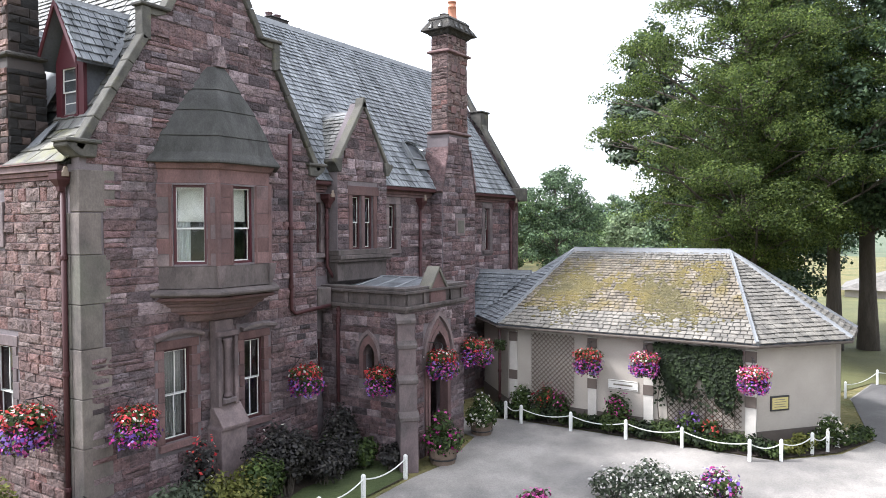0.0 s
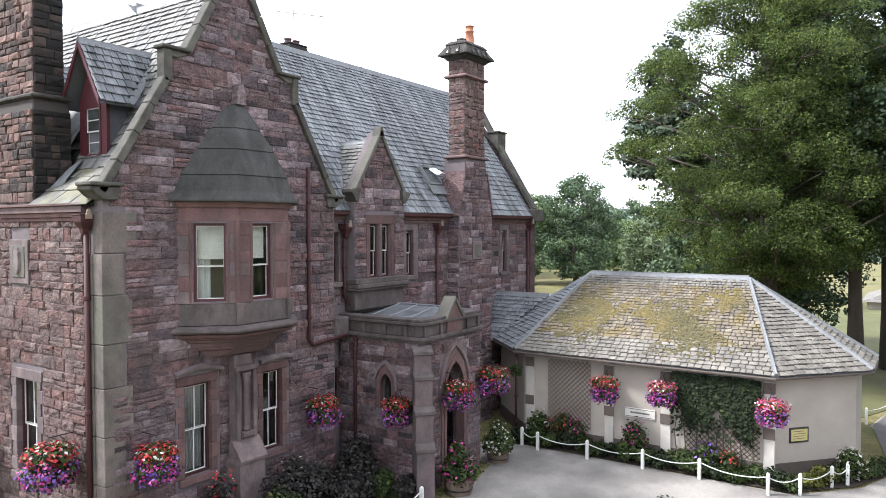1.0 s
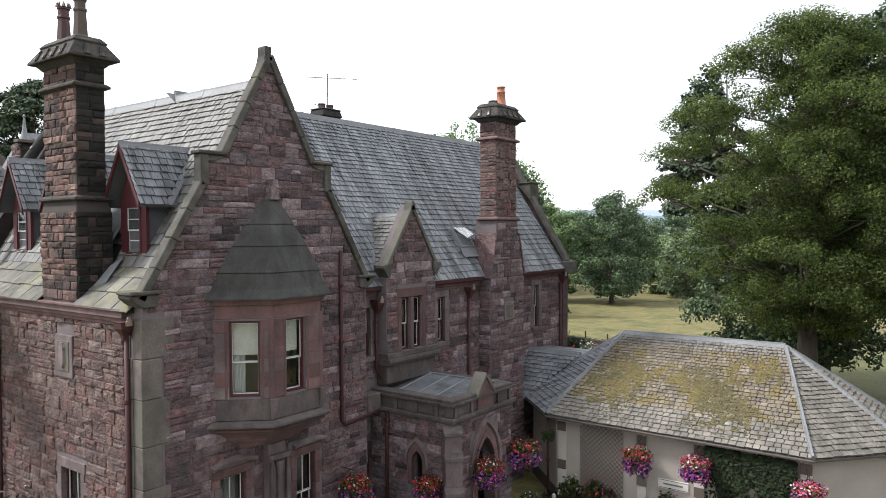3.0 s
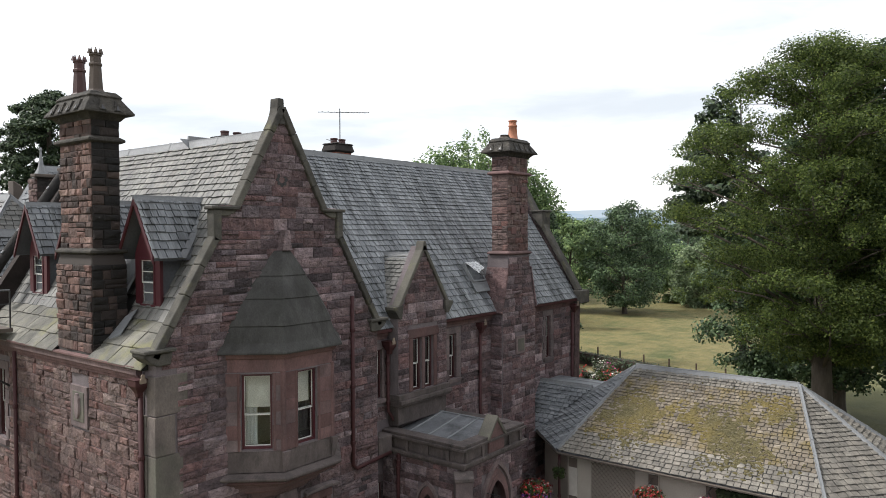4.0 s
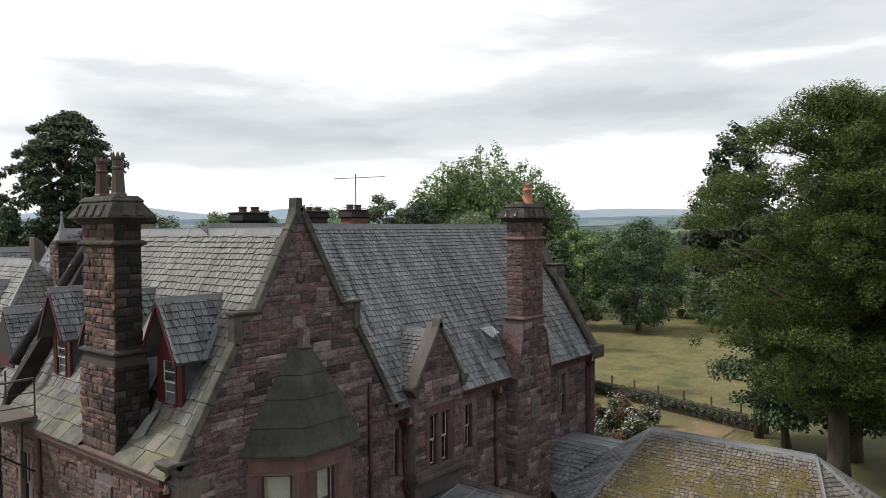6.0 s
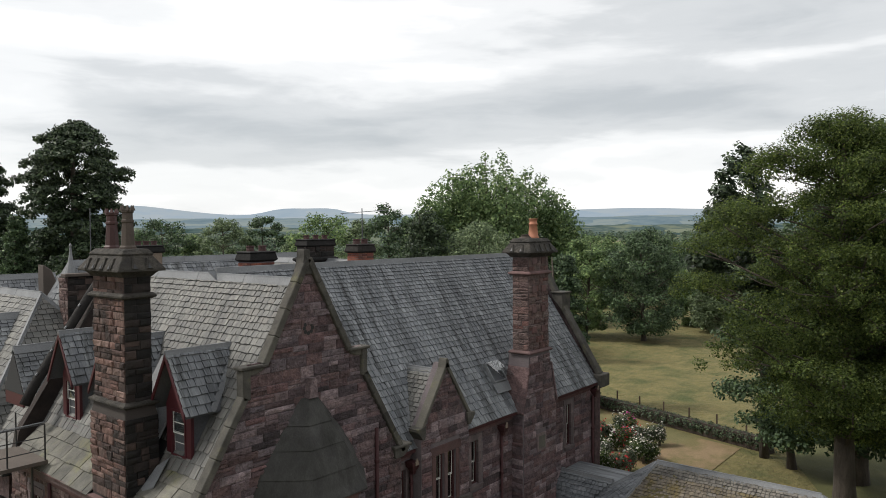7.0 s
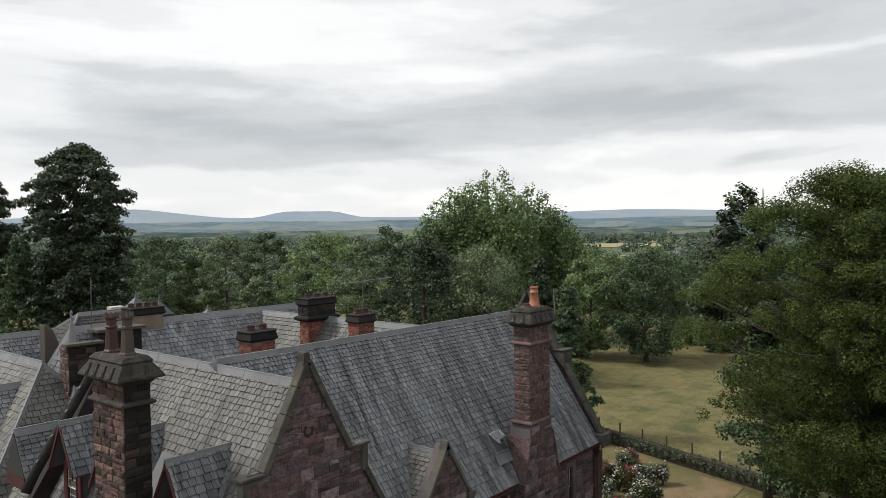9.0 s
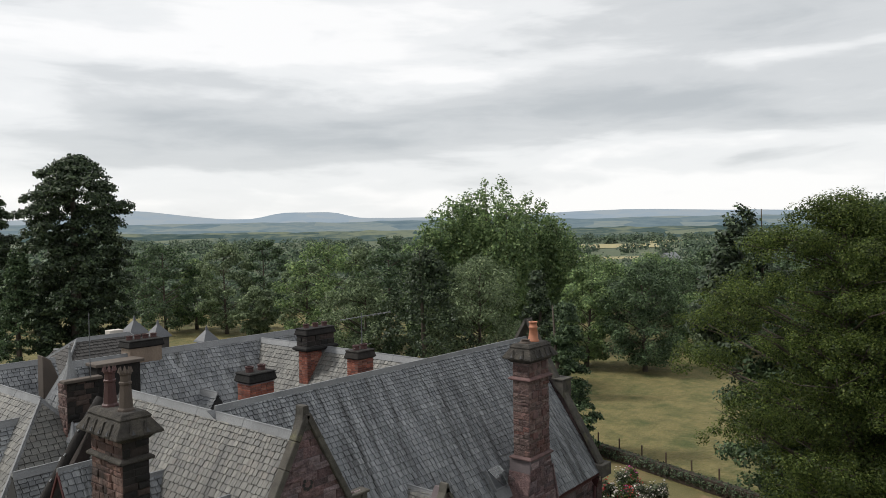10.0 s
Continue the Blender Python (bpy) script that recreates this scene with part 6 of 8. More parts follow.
# diagonal corner buttress
for z0, z1, o in ((-0.2, 1.5, 0.78), (1.5, 2.45, 0.62), (2.45, 3.35, 0.48), (3.35, 4.0, 0.34)):
    m = Matrix.Translation((PX0 + 0.1, PY0 + 0.1, 0)) @ Matrix.Rotation(radians(45), 4, 'Z')
    part("buttress_stage", boxed(-o, 0.2, -0.24, 0.24, z0, z1 - 0.1, 0.015, m), M_DRESS, porch)
    bm = prismed([(-o - 0.05, -0.27, z1 - 0.14), (-o - 0.05, -0.27, z1 - 0.04), (-o + 0.22, -0.27, z1 + 0.10), (-o + 0.22, -0.27, z1 - 0.14)], (0, 0.54, 0), 0.012)
    bmesh.ops.transform(bm, matrix=m, verts=bm.verts[:])
    part("buttress_offset", bm, M_PARAPET, porch)


# ------------------------------------------------------------ lodge
LZ, LR = 3.05, 5.50
lodge = thing("lodge", "low cream-rendered annexe with a mossy hipped slate roof", "annexe")
EAVES = [(21.42, 3.65), (21.42, 11.95), (23.75, 14.3), (26.65, 14.3), (28.98, 11.95), (28.98, 3.65), (26.5, 1.45), (23.95, 1.45)]
RA, RB = Vector((25.2, 5.1, LR)), Vector((25.2, 10.7, LR))


def inset(poly, d):
    out = []
    n = len(poly)
    for i in range(n):
        p0, p1, p2 = Vector(poly[i - 1]), Vector(poly[i]), Vector(poly[(i + 1) % n])
        a, b = (p1 - p0).normalized(), (p2 - p1).normalized()
        na, nb = Vector((-a.y, a.x)), Vector((-b.y, b.x))
        k = (na + nb) / (1 + na.dot(nb))
        out.append(p1 - k * d)
    return out


WALLS = inset(EAVES, 0.42)
bm = bmesh.new()
prism(bm, [(p.x, p.y, -0.2) for p in WALLS], (0, 0, LZ + 0.18))
body = part("rendered_wall", bm, M_RENDER, lodge, "cream rendered wall")
bm = bmesh.new()
ev = [bm.verts.new((*p, LZ)) for p in EAVES]
ra, rb = bm.verts.new(RA), bm.verts.new(RB)
bm.faces.new(ev[::-1])
for f in ((ev[0], ev[1], rb, ra), (ev[1], ev[2], rb), (ev[2], ev[3], rb), (ev[3], ev[4], rb), (ev[4], ev[5], ra, rb), (ev[5], ev[6], ra), (ev[6], ev[7], ra), (ev[7], ev[0], ra)):
    bm.faces.new(f)
lroof = part("hipped_roof", bm, M_DARKLEAD, lodge, "hipped roof of small mossy grey slates")
for i in range(8):
    a, b = Vector((*EAVES[i], LZ - 0.05)), Vector((*EAVES[(i + 1) % 8], LZ - 0.05))
    part("fascia", tubed([a, b], 0.045, 6), M_PLINTH, lodge)
for p, q in ((RA, 0), (RB, 1), (RA, 7), (RB, 2), (RA, 6)):
    small_ridge("hip_roll", p + Vector((0, 0, 0.06)), Vector((*EAVES[q], LZ + 0.06)), M_LEAD, lroof, 0.12)
small_ridge("ridge_roll", RA + Vector((0, 0, 0.1)), RB + Vector((0, 0, 0.1)), M_LEAD, lroof, 0.13)


def tri_plane(i, j, top):
    a, b = Vector((*EAVES[i], LZ)), Vector((*EAVES[j], LZ))
    u = (b - a).normalized()
    w = (top - a) - u * (top - a).dot(u)
    pl = Plane(a, u, w)
    if pl.n.z < 0:
        a, b, u = b, a, -u
        pl = Plane(a, u, w)
    pl.o = pl.o + pl.n * 0.012
    return pl, (b - a).length, w.length, (top - a).dot(u)


# canted bay joining the lodge to the house
bm = bmesh.new()
prism(bm, [(24.6, 12.1, 4.62), (24.6, 14.48, 4.62), (23.3, 14.48, 2.95), (23.3, 14.0, 2.95), (24.6, 12.0, 2.95)], (1.6, 0.0, 0))
part("link_roof", bm, M_SLATE, lodge)
small_ridge("ridge_roll", (24.62, 12.2, 4.70), (24.62, 14.46, 4.70), M_LEAD, lodge, 0.09)
P_LK = Plane((23.3, 14.46, 2.97), (0, -1, 0), (1.3, 0, 1.67))
lk_len = math.hypot(1.3, 1.67)
lay("slate", P_LK, slated(lambda w: (0.0, 0.5 + 1.8 * w / lk_len), lk_len, 93, 0.2, 0.16, (0.18, 0.32)), M_SLATE, lodge, None, 60, 0.02, 0.12)
# plinth, pilasters, rafters
for i in (7, 0, 1):
    a, b = WALLS[i], WALLS[(i + 1) % 8]
    d = (b - a).normalized()
    nrm = Vector((d.y, -d.x))
    if nrm.dot(a - Vector((25.2, 8))) < 0:
        nrm = -nrm
    part("plinth", prismed([(*a, -0.1), (*b, -0.1), (*(b + nrm * 0.03), -0.1), (*(a + nrm * 0.03), -0.1)], (0, 0, 0.55)), M_PLINTH, lodge)
    n = int((b - a).length / 0.5)
    for k in range(n + 1):
        p = a.lerp(b, k / n)
        part("rafter_end", prismed([(*(p + nrm * 0.0 + d * 0.03), LZ - 0.13), (*(p + nrm * 0.44 + d * 0.03), LZ - 0.09), (*(p + nrm * 0.44 + d * 0.03), LZ - 0.02), (*(p + d * 0.03), LZ - 0.02)], (*(d * 0.07), 0)), M_PLINTH, lodge)
for y0, y1 in ((11.38, 11.68), (8.52, 8.82), (6.68, 6.99), (3.72, 4.02)):
    pil = part("pilaster", boxed(21.76, 21.88, y0, y1, 0.2, 2.85, 0.01), M_PILASTER, lodge, "pale painted pilaster strip")
    part("dark_block", boxed(21.735, 21.77, y0 - 0.01, y1 + 0.01, 1.18, 1.50, 0.008), M_BROWN, pil)
    part("dark_block", boxed(21.735, 21.77, y0 - 0.01, y1 + 0.01, 2.5, 2.82, 0.008), M_BROWN, pil)
# narrow boarded door and black downpipe at the join
downpipe([(21.55, 11.95, 2.9), (21.55, 11.95, 0.2)], "dark downpipe at the corner of the annexe", 0.045, None)


def trellis(y0, y1, z0, z1, x):
    """A diamond trellis of thin crossed laths."""
    ob = thing("trellis", "diamond trellis of weathered wooden laths fixed to the annexe wall", "trellis")
    step = 0.16
    for sg in (1, -1):
        k = -(z1 - z0)
        while k < (y1 - y0):
            # lath from (y0 + k, z0) rising at 45 degrees
            a0, a1 = k, k + (z1 - z0)
            s0, s1 = max(0.0, -a0), min(z1 - z0, (y1 - y0) - a0)
            if s1 > s0 + 0.03:
                p, q = Vector((x, y0 + a0 + s0, z0 + s0)), Vector((x, y0 + a0 + s1, z0 + s1))
                if sg < 0:
                    p.y, q.y = y0 + y1 - p.y, y0 + y1 - q.y
                d = (q - p).normalized()
                s = Vector((1, 0, 0)).cross(d) * 0.011
                o = Vector((-0.012, 0, 0)) if sg > 0 else Vector((0, 0, 0))
                bm = bmesh.new()
                vs = [bm.verts.new(c + o + e) for e in (Vector((0, 0, 0)), Vector((-0.011, 0, 0))) for c in (p - s, p + s, q + s, q - s)]
                for f in ((3, 2, 1, 0), (4, 5, 6, 7), (0, 1, 5, 4), (1, 2, 6, 5), (2, 3, 7, 6), (3, 0, 4, 7)):
                    bm.faces.new([vs[i] for i in f])
                part("lath", bm, M_TRELLIS, ob)
            k += step
    return ob


trellis(9.30, 10.85, 0.55, 2.84, 21.80)
trellis(4.12, 6.25, 0.5, 1.5, 21.80)
sign = thing("wall_sign", "long white sign board with faint lettering on the annexe wall", "sign")
part("board", boxed(21.80, 21.835, 7.18, 8.14, 1.24, 1.54, 0.006), M_SIGN, sign)
part("border", boxed(21.797, 21.80, 7.2, 8.12, 1.26, 1.28), M_INK, sign)
part("border", boxed(21.797, 21.80, 7.2, 8.12, 1.50, 1.52), M_INK, sign)
part("writing_bar", boxed(21.796, 21.80, 7.35, 7.97, 1.37, 1.42), M_INK, sign)
q0, q1 = WALLS[0], WALLS[7]
dq = (q1 - q0).normalized()
nq = Vector((dq.y, -dq.x))
if nq.dot(q0 - Vector((25.2, 8))) < 0:
    nq = -nq
P_CA = Plane((*q0, 0), (*dq, 0), (0, 0, 1))
if P_CA.n.dot(Vector((*nq, 0))) < 0:
    P_CA = Plane((*q1, 0), (*(-dq), 0), (0, 0, 1))
ca_len = (q1 - q0).length
notice = thing("notice_frame", "small dark-framed yellow notice on the annexe wall", "notice")
f0 = 0.62 if P_CA.o.y > 2.5 else ca_len - 1.35
part("frame", bevelled(barred(P_CA, f0, f0 + 0.66, 1.02, 1.46, 0.0, 0.04), 0.006), M_BLACK, notice)
part("paper", barred(P_CA, f0 + 0.05, f0 + 0.61, 1.07, 1.41, 0.0, 0.044), M_BRASS, notice)
for k in range(4):
    part("writing_bar", barred(P_CA, f0 + 0.12, f0 + 0.54 - 0.05 * (k % 2), 1.13 + 0.07 * k, 1.15 + 0.07 * k, 0.0, 0.047), M_INK, notice)


# ------------------------------------------------------------ ground and distance
def sheet(name, poly, z, mat, label, category="", kind="structure"):
    bm = bmesh.new()
    bm.faces.new([bm.verts.new((x, y, z)) for x, y in poly])
    ob = part(name, bm, mat)
    return tagged(ob, label, category or name, kind=kind)


def ground_height(x, y):
    d = math.hypot(x, y)
    h = 0.0
    if d > 150:
        h += -6.0 * min(1, (d - 150) / 400)
    return h


vs, fs = [], []
radii = [0, 8, 16, 24, 34, 46, 60, 80, 105, 140, 190, 260, 360, 500, 700, 1000, 1500, 2200, 3200, 4800]
seg = 96
for r0 in radii:
    for k in range(seg):
        a = 2 * math.pi * k / seg
        x, y = r0 * math.cos(a), r0 * math.sin(a)
        vs.append((x, y, ground_height(x, y) - 0.02 + (0.25 * noise.noise(Vector((x * 0.03, y * 0.03, 0))) if 60 < r0 < 400 else 0)))
for i in range(len(radii) - 1):
    for k in range(seg):
        k2 = (k + 1) % seg
        fs.append((i * seg + k, i * seg + k2, (i + 1) * seg + k2, (i + 1) * seg + k))
M_FAR = material("valley_pasture", (0.062, 0.084, 0.044), 0.95, (0.10, 0.115, 0.058), (0.036, 0.054, 0.034), scale=0.012, fine=0.08, bump=0, stain=(0.185, 0.170, 0.088), stain_scale=0.006, stain_at=(0.60, 0.64))
g = raw("ground", vs, fs, M_GRASS, None)
g.data.materials.append(M_FAR)
for q in g.data.polygons:
    if q.center.length > 165:
        q.material_index = 1
tagged(g, "dry yellow-green meadow reaching to the distance", "ground", kind="structure")

DRIVE = [(5, 4), (12, 0), (18, -6), (27, -10), (33, -4.5), (33.5, 1.2), (30, 1.8), (26.5, 0.9), (24.6, 0.8), (22.5, 1.6), (20.9, 3.1), (20.9, 11.2), (20.4, 12.6), (19.0, 12.9), (18.5, 11.2), (16.0, 10.6), (14.6, 10.75), (12.4, 10.7), (9.5, 10.2), (6.0, 9.6)]
sheet("drive", DRIVE, 0.012, M_GRAVEL, "pale worn gravel forecourt", "drive")
sheet("lawn", [(33.6, 1.2), (33, -4.5), (60, -12), (95, -5), (70, 8), (52, 13.5), (30, 2.6)], 0.008, M_LAWN, "green lawn under the big trees", "lawn")
sheet("garden_bed", [(6.8, 12.6), (12.0, 10.95), (14.6, 10.9), (15.2, 11.4), (15.2, 14.4), (14.5, 13.9), (7.6, 13.9), (7.6, 24), (4.5, 24), (4.5, 13.0)], 0.016, M_SOIL, "dark planted bed along the house wall", "bed")
# dark sheet laid in place of tree shade on the pale drive
sheet("drive_lane", [(24.6, 0.95), (30, 1.75), (33.4, 1.15), (32.95, -4.5), (27, -9.9), (25.2, -7.5), (24.3, -5.2), (23.9, -3.0), (23.5, -1.2), (23.7, 0.1)], 0.016, M_SHADEDRIVE, "grey sheet for the tree-shaded drive leaving the forecourt", "drive")
sheet("house_grass", [(10.6, 10.92), (14.55, 10.95), (15.0, 11.6), (15.1, 12.4), (12.5, 12.6), (10.4, 12.0)], 0.022, M_SHADEGRASS, "strip of green grass inside the rope fence, darkened for shade", "lawn")
sheet("annexe_bed", [(21.0, 3.2), (21.0, 11.6), (22.0, 12.0), (22.0, 3.9), (24.4, 1.95), (24.2, 1.0), (22.6, 1.7)], 0.016, M_SOIL, "narrow planted bed along the annexe wall", "bed")
sheet("rose_garden", [(30, 14.2), (47.6, 14.4), (51.6, 27.5), (29, 26)], 0.010, M_DRYLAWN, "short grass of the rose garden", "lawn")
sheet("earth_path", [(38, 14.3), (47.4, 14.3), (48.2, 17.5), (44, 18.2), (38, 16.5)], 0.018, material("sandy_path", (0.20, 0.140, 0.078), 0.95, scale=0.6, fine=12, bump=0.3, stain=(0.125, 0.105, 0.042), stain_scale=0.35, stain_at=(0.42, 0.56)), "sandy worn path in the rose garden", "path")


def backdrop(name, dist, mat, label, heights):
    vs, fs = [], []
    n = 240
    for k in range(n + 1):
        a = radians(-60 + 200 * k / n)
        h = heights(math.degrees(a))
        for z in (-30, h):
            vs.append((dist * math.cos(a), dist * math.sin(a), z))
    for k in range(n):
        fs.append((2 * k, 2 * k + 2, 2 * k + 3, 2 * k + 1))
    ob = raw(name, vs, fs, mat)
    return tagged(ob, label, "hills", kind="structure")


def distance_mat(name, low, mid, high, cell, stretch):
    """Far country: a plain backdrop of fields and woods that glows faintly, distance haze mixed into its colours."""
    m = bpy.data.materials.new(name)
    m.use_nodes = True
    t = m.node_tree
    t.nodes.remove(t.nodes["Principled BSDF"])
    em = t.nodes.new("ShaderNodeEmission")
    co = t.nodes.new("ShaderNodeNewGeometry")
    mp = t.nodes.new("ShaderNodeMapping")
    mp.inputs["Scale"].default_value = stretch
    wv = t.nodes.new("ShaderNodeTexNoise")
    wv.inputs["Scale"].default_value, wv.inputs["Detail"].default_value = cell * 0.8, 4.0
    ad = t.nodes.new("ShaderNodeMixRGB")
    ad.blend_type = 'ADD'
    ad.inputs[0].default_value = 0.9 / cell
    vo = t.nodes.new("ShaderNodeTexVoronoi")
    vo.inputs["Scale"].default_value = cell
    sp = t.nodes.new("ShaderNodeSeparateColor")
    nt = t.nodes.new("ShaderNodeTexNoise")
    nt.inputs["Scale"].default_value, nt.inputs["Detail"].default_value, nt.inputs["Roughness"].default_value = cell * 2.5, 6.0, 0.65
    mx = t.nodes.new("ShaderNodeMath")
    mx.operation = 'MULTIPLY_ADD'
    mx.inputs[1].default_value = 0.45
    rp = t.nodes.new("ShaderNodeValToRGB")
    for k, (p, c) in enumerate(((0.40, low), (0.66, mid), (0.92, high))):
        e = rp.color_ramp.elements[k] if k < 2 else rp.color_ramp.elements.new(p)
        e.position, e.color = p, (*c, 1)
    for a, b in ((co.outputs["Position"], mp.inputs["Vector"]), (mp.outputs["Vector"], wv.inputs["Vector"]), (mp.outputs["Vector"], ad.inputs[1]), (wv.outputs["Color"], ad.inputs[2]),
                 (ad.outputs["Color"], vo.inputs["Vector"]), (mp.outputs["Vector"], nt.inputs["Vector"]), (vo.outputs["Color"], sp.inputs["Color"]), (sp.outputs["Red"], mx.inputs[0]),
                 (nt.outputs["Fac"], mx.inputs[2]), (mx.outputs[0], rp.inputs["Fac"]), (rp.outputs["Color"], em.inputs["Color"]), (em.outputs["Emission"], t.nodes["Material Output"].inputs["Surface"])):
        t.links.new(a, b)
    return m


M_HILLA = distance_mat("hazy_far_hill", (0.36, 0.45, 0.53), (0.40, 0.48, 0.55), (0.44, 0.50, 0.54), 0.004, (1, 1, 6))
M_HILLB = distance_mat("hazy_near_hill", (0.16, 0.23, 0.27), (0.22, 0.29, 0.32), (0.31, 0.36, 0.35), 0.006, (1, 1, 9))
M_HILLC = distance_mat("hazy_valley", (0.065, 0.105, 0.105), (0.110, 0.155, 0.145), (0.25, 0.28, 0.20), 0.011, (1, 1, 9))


def nz(a, f, s):
    return noise.noise(Vector((a * f, s, 0)))


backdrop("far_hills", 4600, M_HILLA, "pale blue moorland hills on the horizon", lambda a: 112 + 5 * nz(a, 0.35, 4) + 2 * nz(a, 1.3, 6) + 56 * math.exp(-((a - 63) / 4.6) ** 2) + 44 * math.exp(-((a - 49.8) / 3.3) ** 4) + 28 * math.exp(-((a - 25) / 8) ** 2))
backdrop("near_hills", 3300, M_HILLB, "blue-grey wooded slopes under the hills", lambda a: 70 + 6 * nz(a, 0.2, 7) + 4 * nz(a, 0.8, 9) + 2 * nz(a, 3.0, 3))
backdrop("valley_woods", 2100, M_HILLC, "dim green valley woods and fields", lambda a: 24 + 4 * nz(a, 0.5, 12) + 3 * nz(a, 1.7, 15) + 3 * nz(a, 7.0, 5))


# ------------------------------------------------------------ trees
def leaf_mesh(name, centres, normals, sizes, r, mat, droop=0.25):
    """Many small folded leaves (two triangles each), one mesh."""
    n = len(centres)
    c = np.asarray(centres)
    nn = np.asarray(normals)
    rs = np.random.RandomState(r)
    t = rs.normal(size=(n, 3))
    t -= nn * (t * nn).sum(1, keepdims=True)
    t /= np.linalg.norm(t, axis=1, keepdims=True) + 1e-9
    b = np.cross(nn, t)
    s = np.asarray(sizes)[:, None]
    k = rs.uniform(0.5, 0.8, (n, 1))
    fold = nn * s * droop
    v = np.stack((c - t * s, c + b * s * k - fold * 0.5, c + t * s - fold, c - b * s * k - fold * 0.5), 1).reshape(-1, 3)
    me = bpy.data.meshes.new(name)
    me.vertices.add(4 * n)
    me.vertices.foreach_set("co", v.astype(np.float32).ravel())
    me.loops.add(4 * n)
    me.loops.foreach_set("vertex_index", np.arange(4 * n, dtype=np.int32))
    me.polygons.add(n)
    me.polygons.foreach_set("loop_start", np.arange(0, 4 * n, 4, dtype=np.int32))
    me.polygons.foreach_set("loop_total", np.full(n, 4, dtype=np.int32))
    me.update(calc_edges=True)
    me.materials.append(mat)
    return me


def clump_leaves(lobes, count, size, seed, shell=0.35, flat=0.0):
    """Leaves in the outer shell of ellipsoid lobes: (centre, radii)."""
    rs = np.random.RandomState(seed)
    w = np.array([l[1][0] * l[1][1] + l[1][0] * l[1][2] for l in lobes])
    idx = rs.choice(len(lobes), count, p=w / w.sum())
    cen = np.array([tuple(l[0]) for l in lobes])[idx]
    rad = np.array([tuple(l[1]) for l in lobes])[idx]
    d = rs.normal(size=(count, 3))
    d /= np.linalg.norm(d, axis=1, keepdims=True)
    rr = 1.05 - shell * rs.power(1.6, (count, 1)) * rs.uniform(0.4, 1.5, (count, 1))
    p = cen + d * rad * rr + rs.normal(scale=size * 0.6, size=(count, 3))
    nrm = d + rs.normal(scale=0.36, size=(count, 3)) + np.array((0, 0, 0.40 + flat * 0.5))
    nrm /= np.linalg.norm(nrm, axis=1, keepdims=True)
    return p, nrm, rs.uniform(0.6, 1.25, count) * size


def tree(name, label, at, trunk_h, trunk_r, crown, count, size, mat, seed, category="tree", flat=0.0, limbs=True, group="", shell=0.45):
    """A tapered trunk, limbs that reach to the boughs of the crown, and leaves."""
    lobes, boughs = crown
    ob = thing(name, label, category, at, group)
    r = random.Random(seed)
    bm = bmesh.new()
    top = max(l[0][2] for l in lobes)
    lean = Vector((r.uniform(-0.4, 0.4), r.uniform(-0.4, 0.4), 0))
    spine = [Vector((0, 0, -0.3)), Vector((0, 0, trunk_h * 0.4)) + lean * 0.3, Vector((0, 0, trunk_h)) + lean * 0.8, Vector((0, 0, trunk_h + (top - trunk_h) * 0.6)) + lean * 1.6, Vector((0, 0, top)) + lean * 2]
    tube(bm, spine, [trunk_r * 1.45, trunk_r, trunk_r * 0.85, trunk_r * 0.4, trunk_r * 0.12], 9)
    if limbs:
        for c, reach in boughs:
            c = Vector(c)
            flat_d = math.hypot(c.x, c.y)
            h = max(trunk_h * 0.6, min(c.z - flat_d * r.uniform(0.35, 0.8), top * 0.85))
            s = Vector((0, 0, h)) + lean * (h / top * 1.8)
            e = c - Vector((0, 0, 0.25 * reach))
            m1 = s.lerp(e, 0.5) + Vector((r.uniform(-.3, .3), r.uniform(-.3, .3), flat_d * r.uniform(-0.02, 0.10)))
            q = min(trunk_r * 0.4, 0.03 + (e - s).length * 0.011)
            tube(bm, [s, m1, e], [q, q * 0.65, q * 0.25], 5)
            for k in range(3):
                e2 = e + Vector((r.uniform(-1, 1), r.uniform(-1, 1), r.uniform(-.1, .3))) * reach
                tube(bm, [m1.lerp(e, 0.6), m1.lerp(e2, 0.75), e2], [q * 0.4, q * 0.25, q * 0.08], 4)
    part("trunk", bm, M_BARK, ob, "", True)
    p, nr, sz = clump_leaves(lobes, count, size, seed, shell, flat)
    linked("crown", leaf_mesh("crown", p, nr, sz, seed + 1, mat), mat, ob)
    return ob


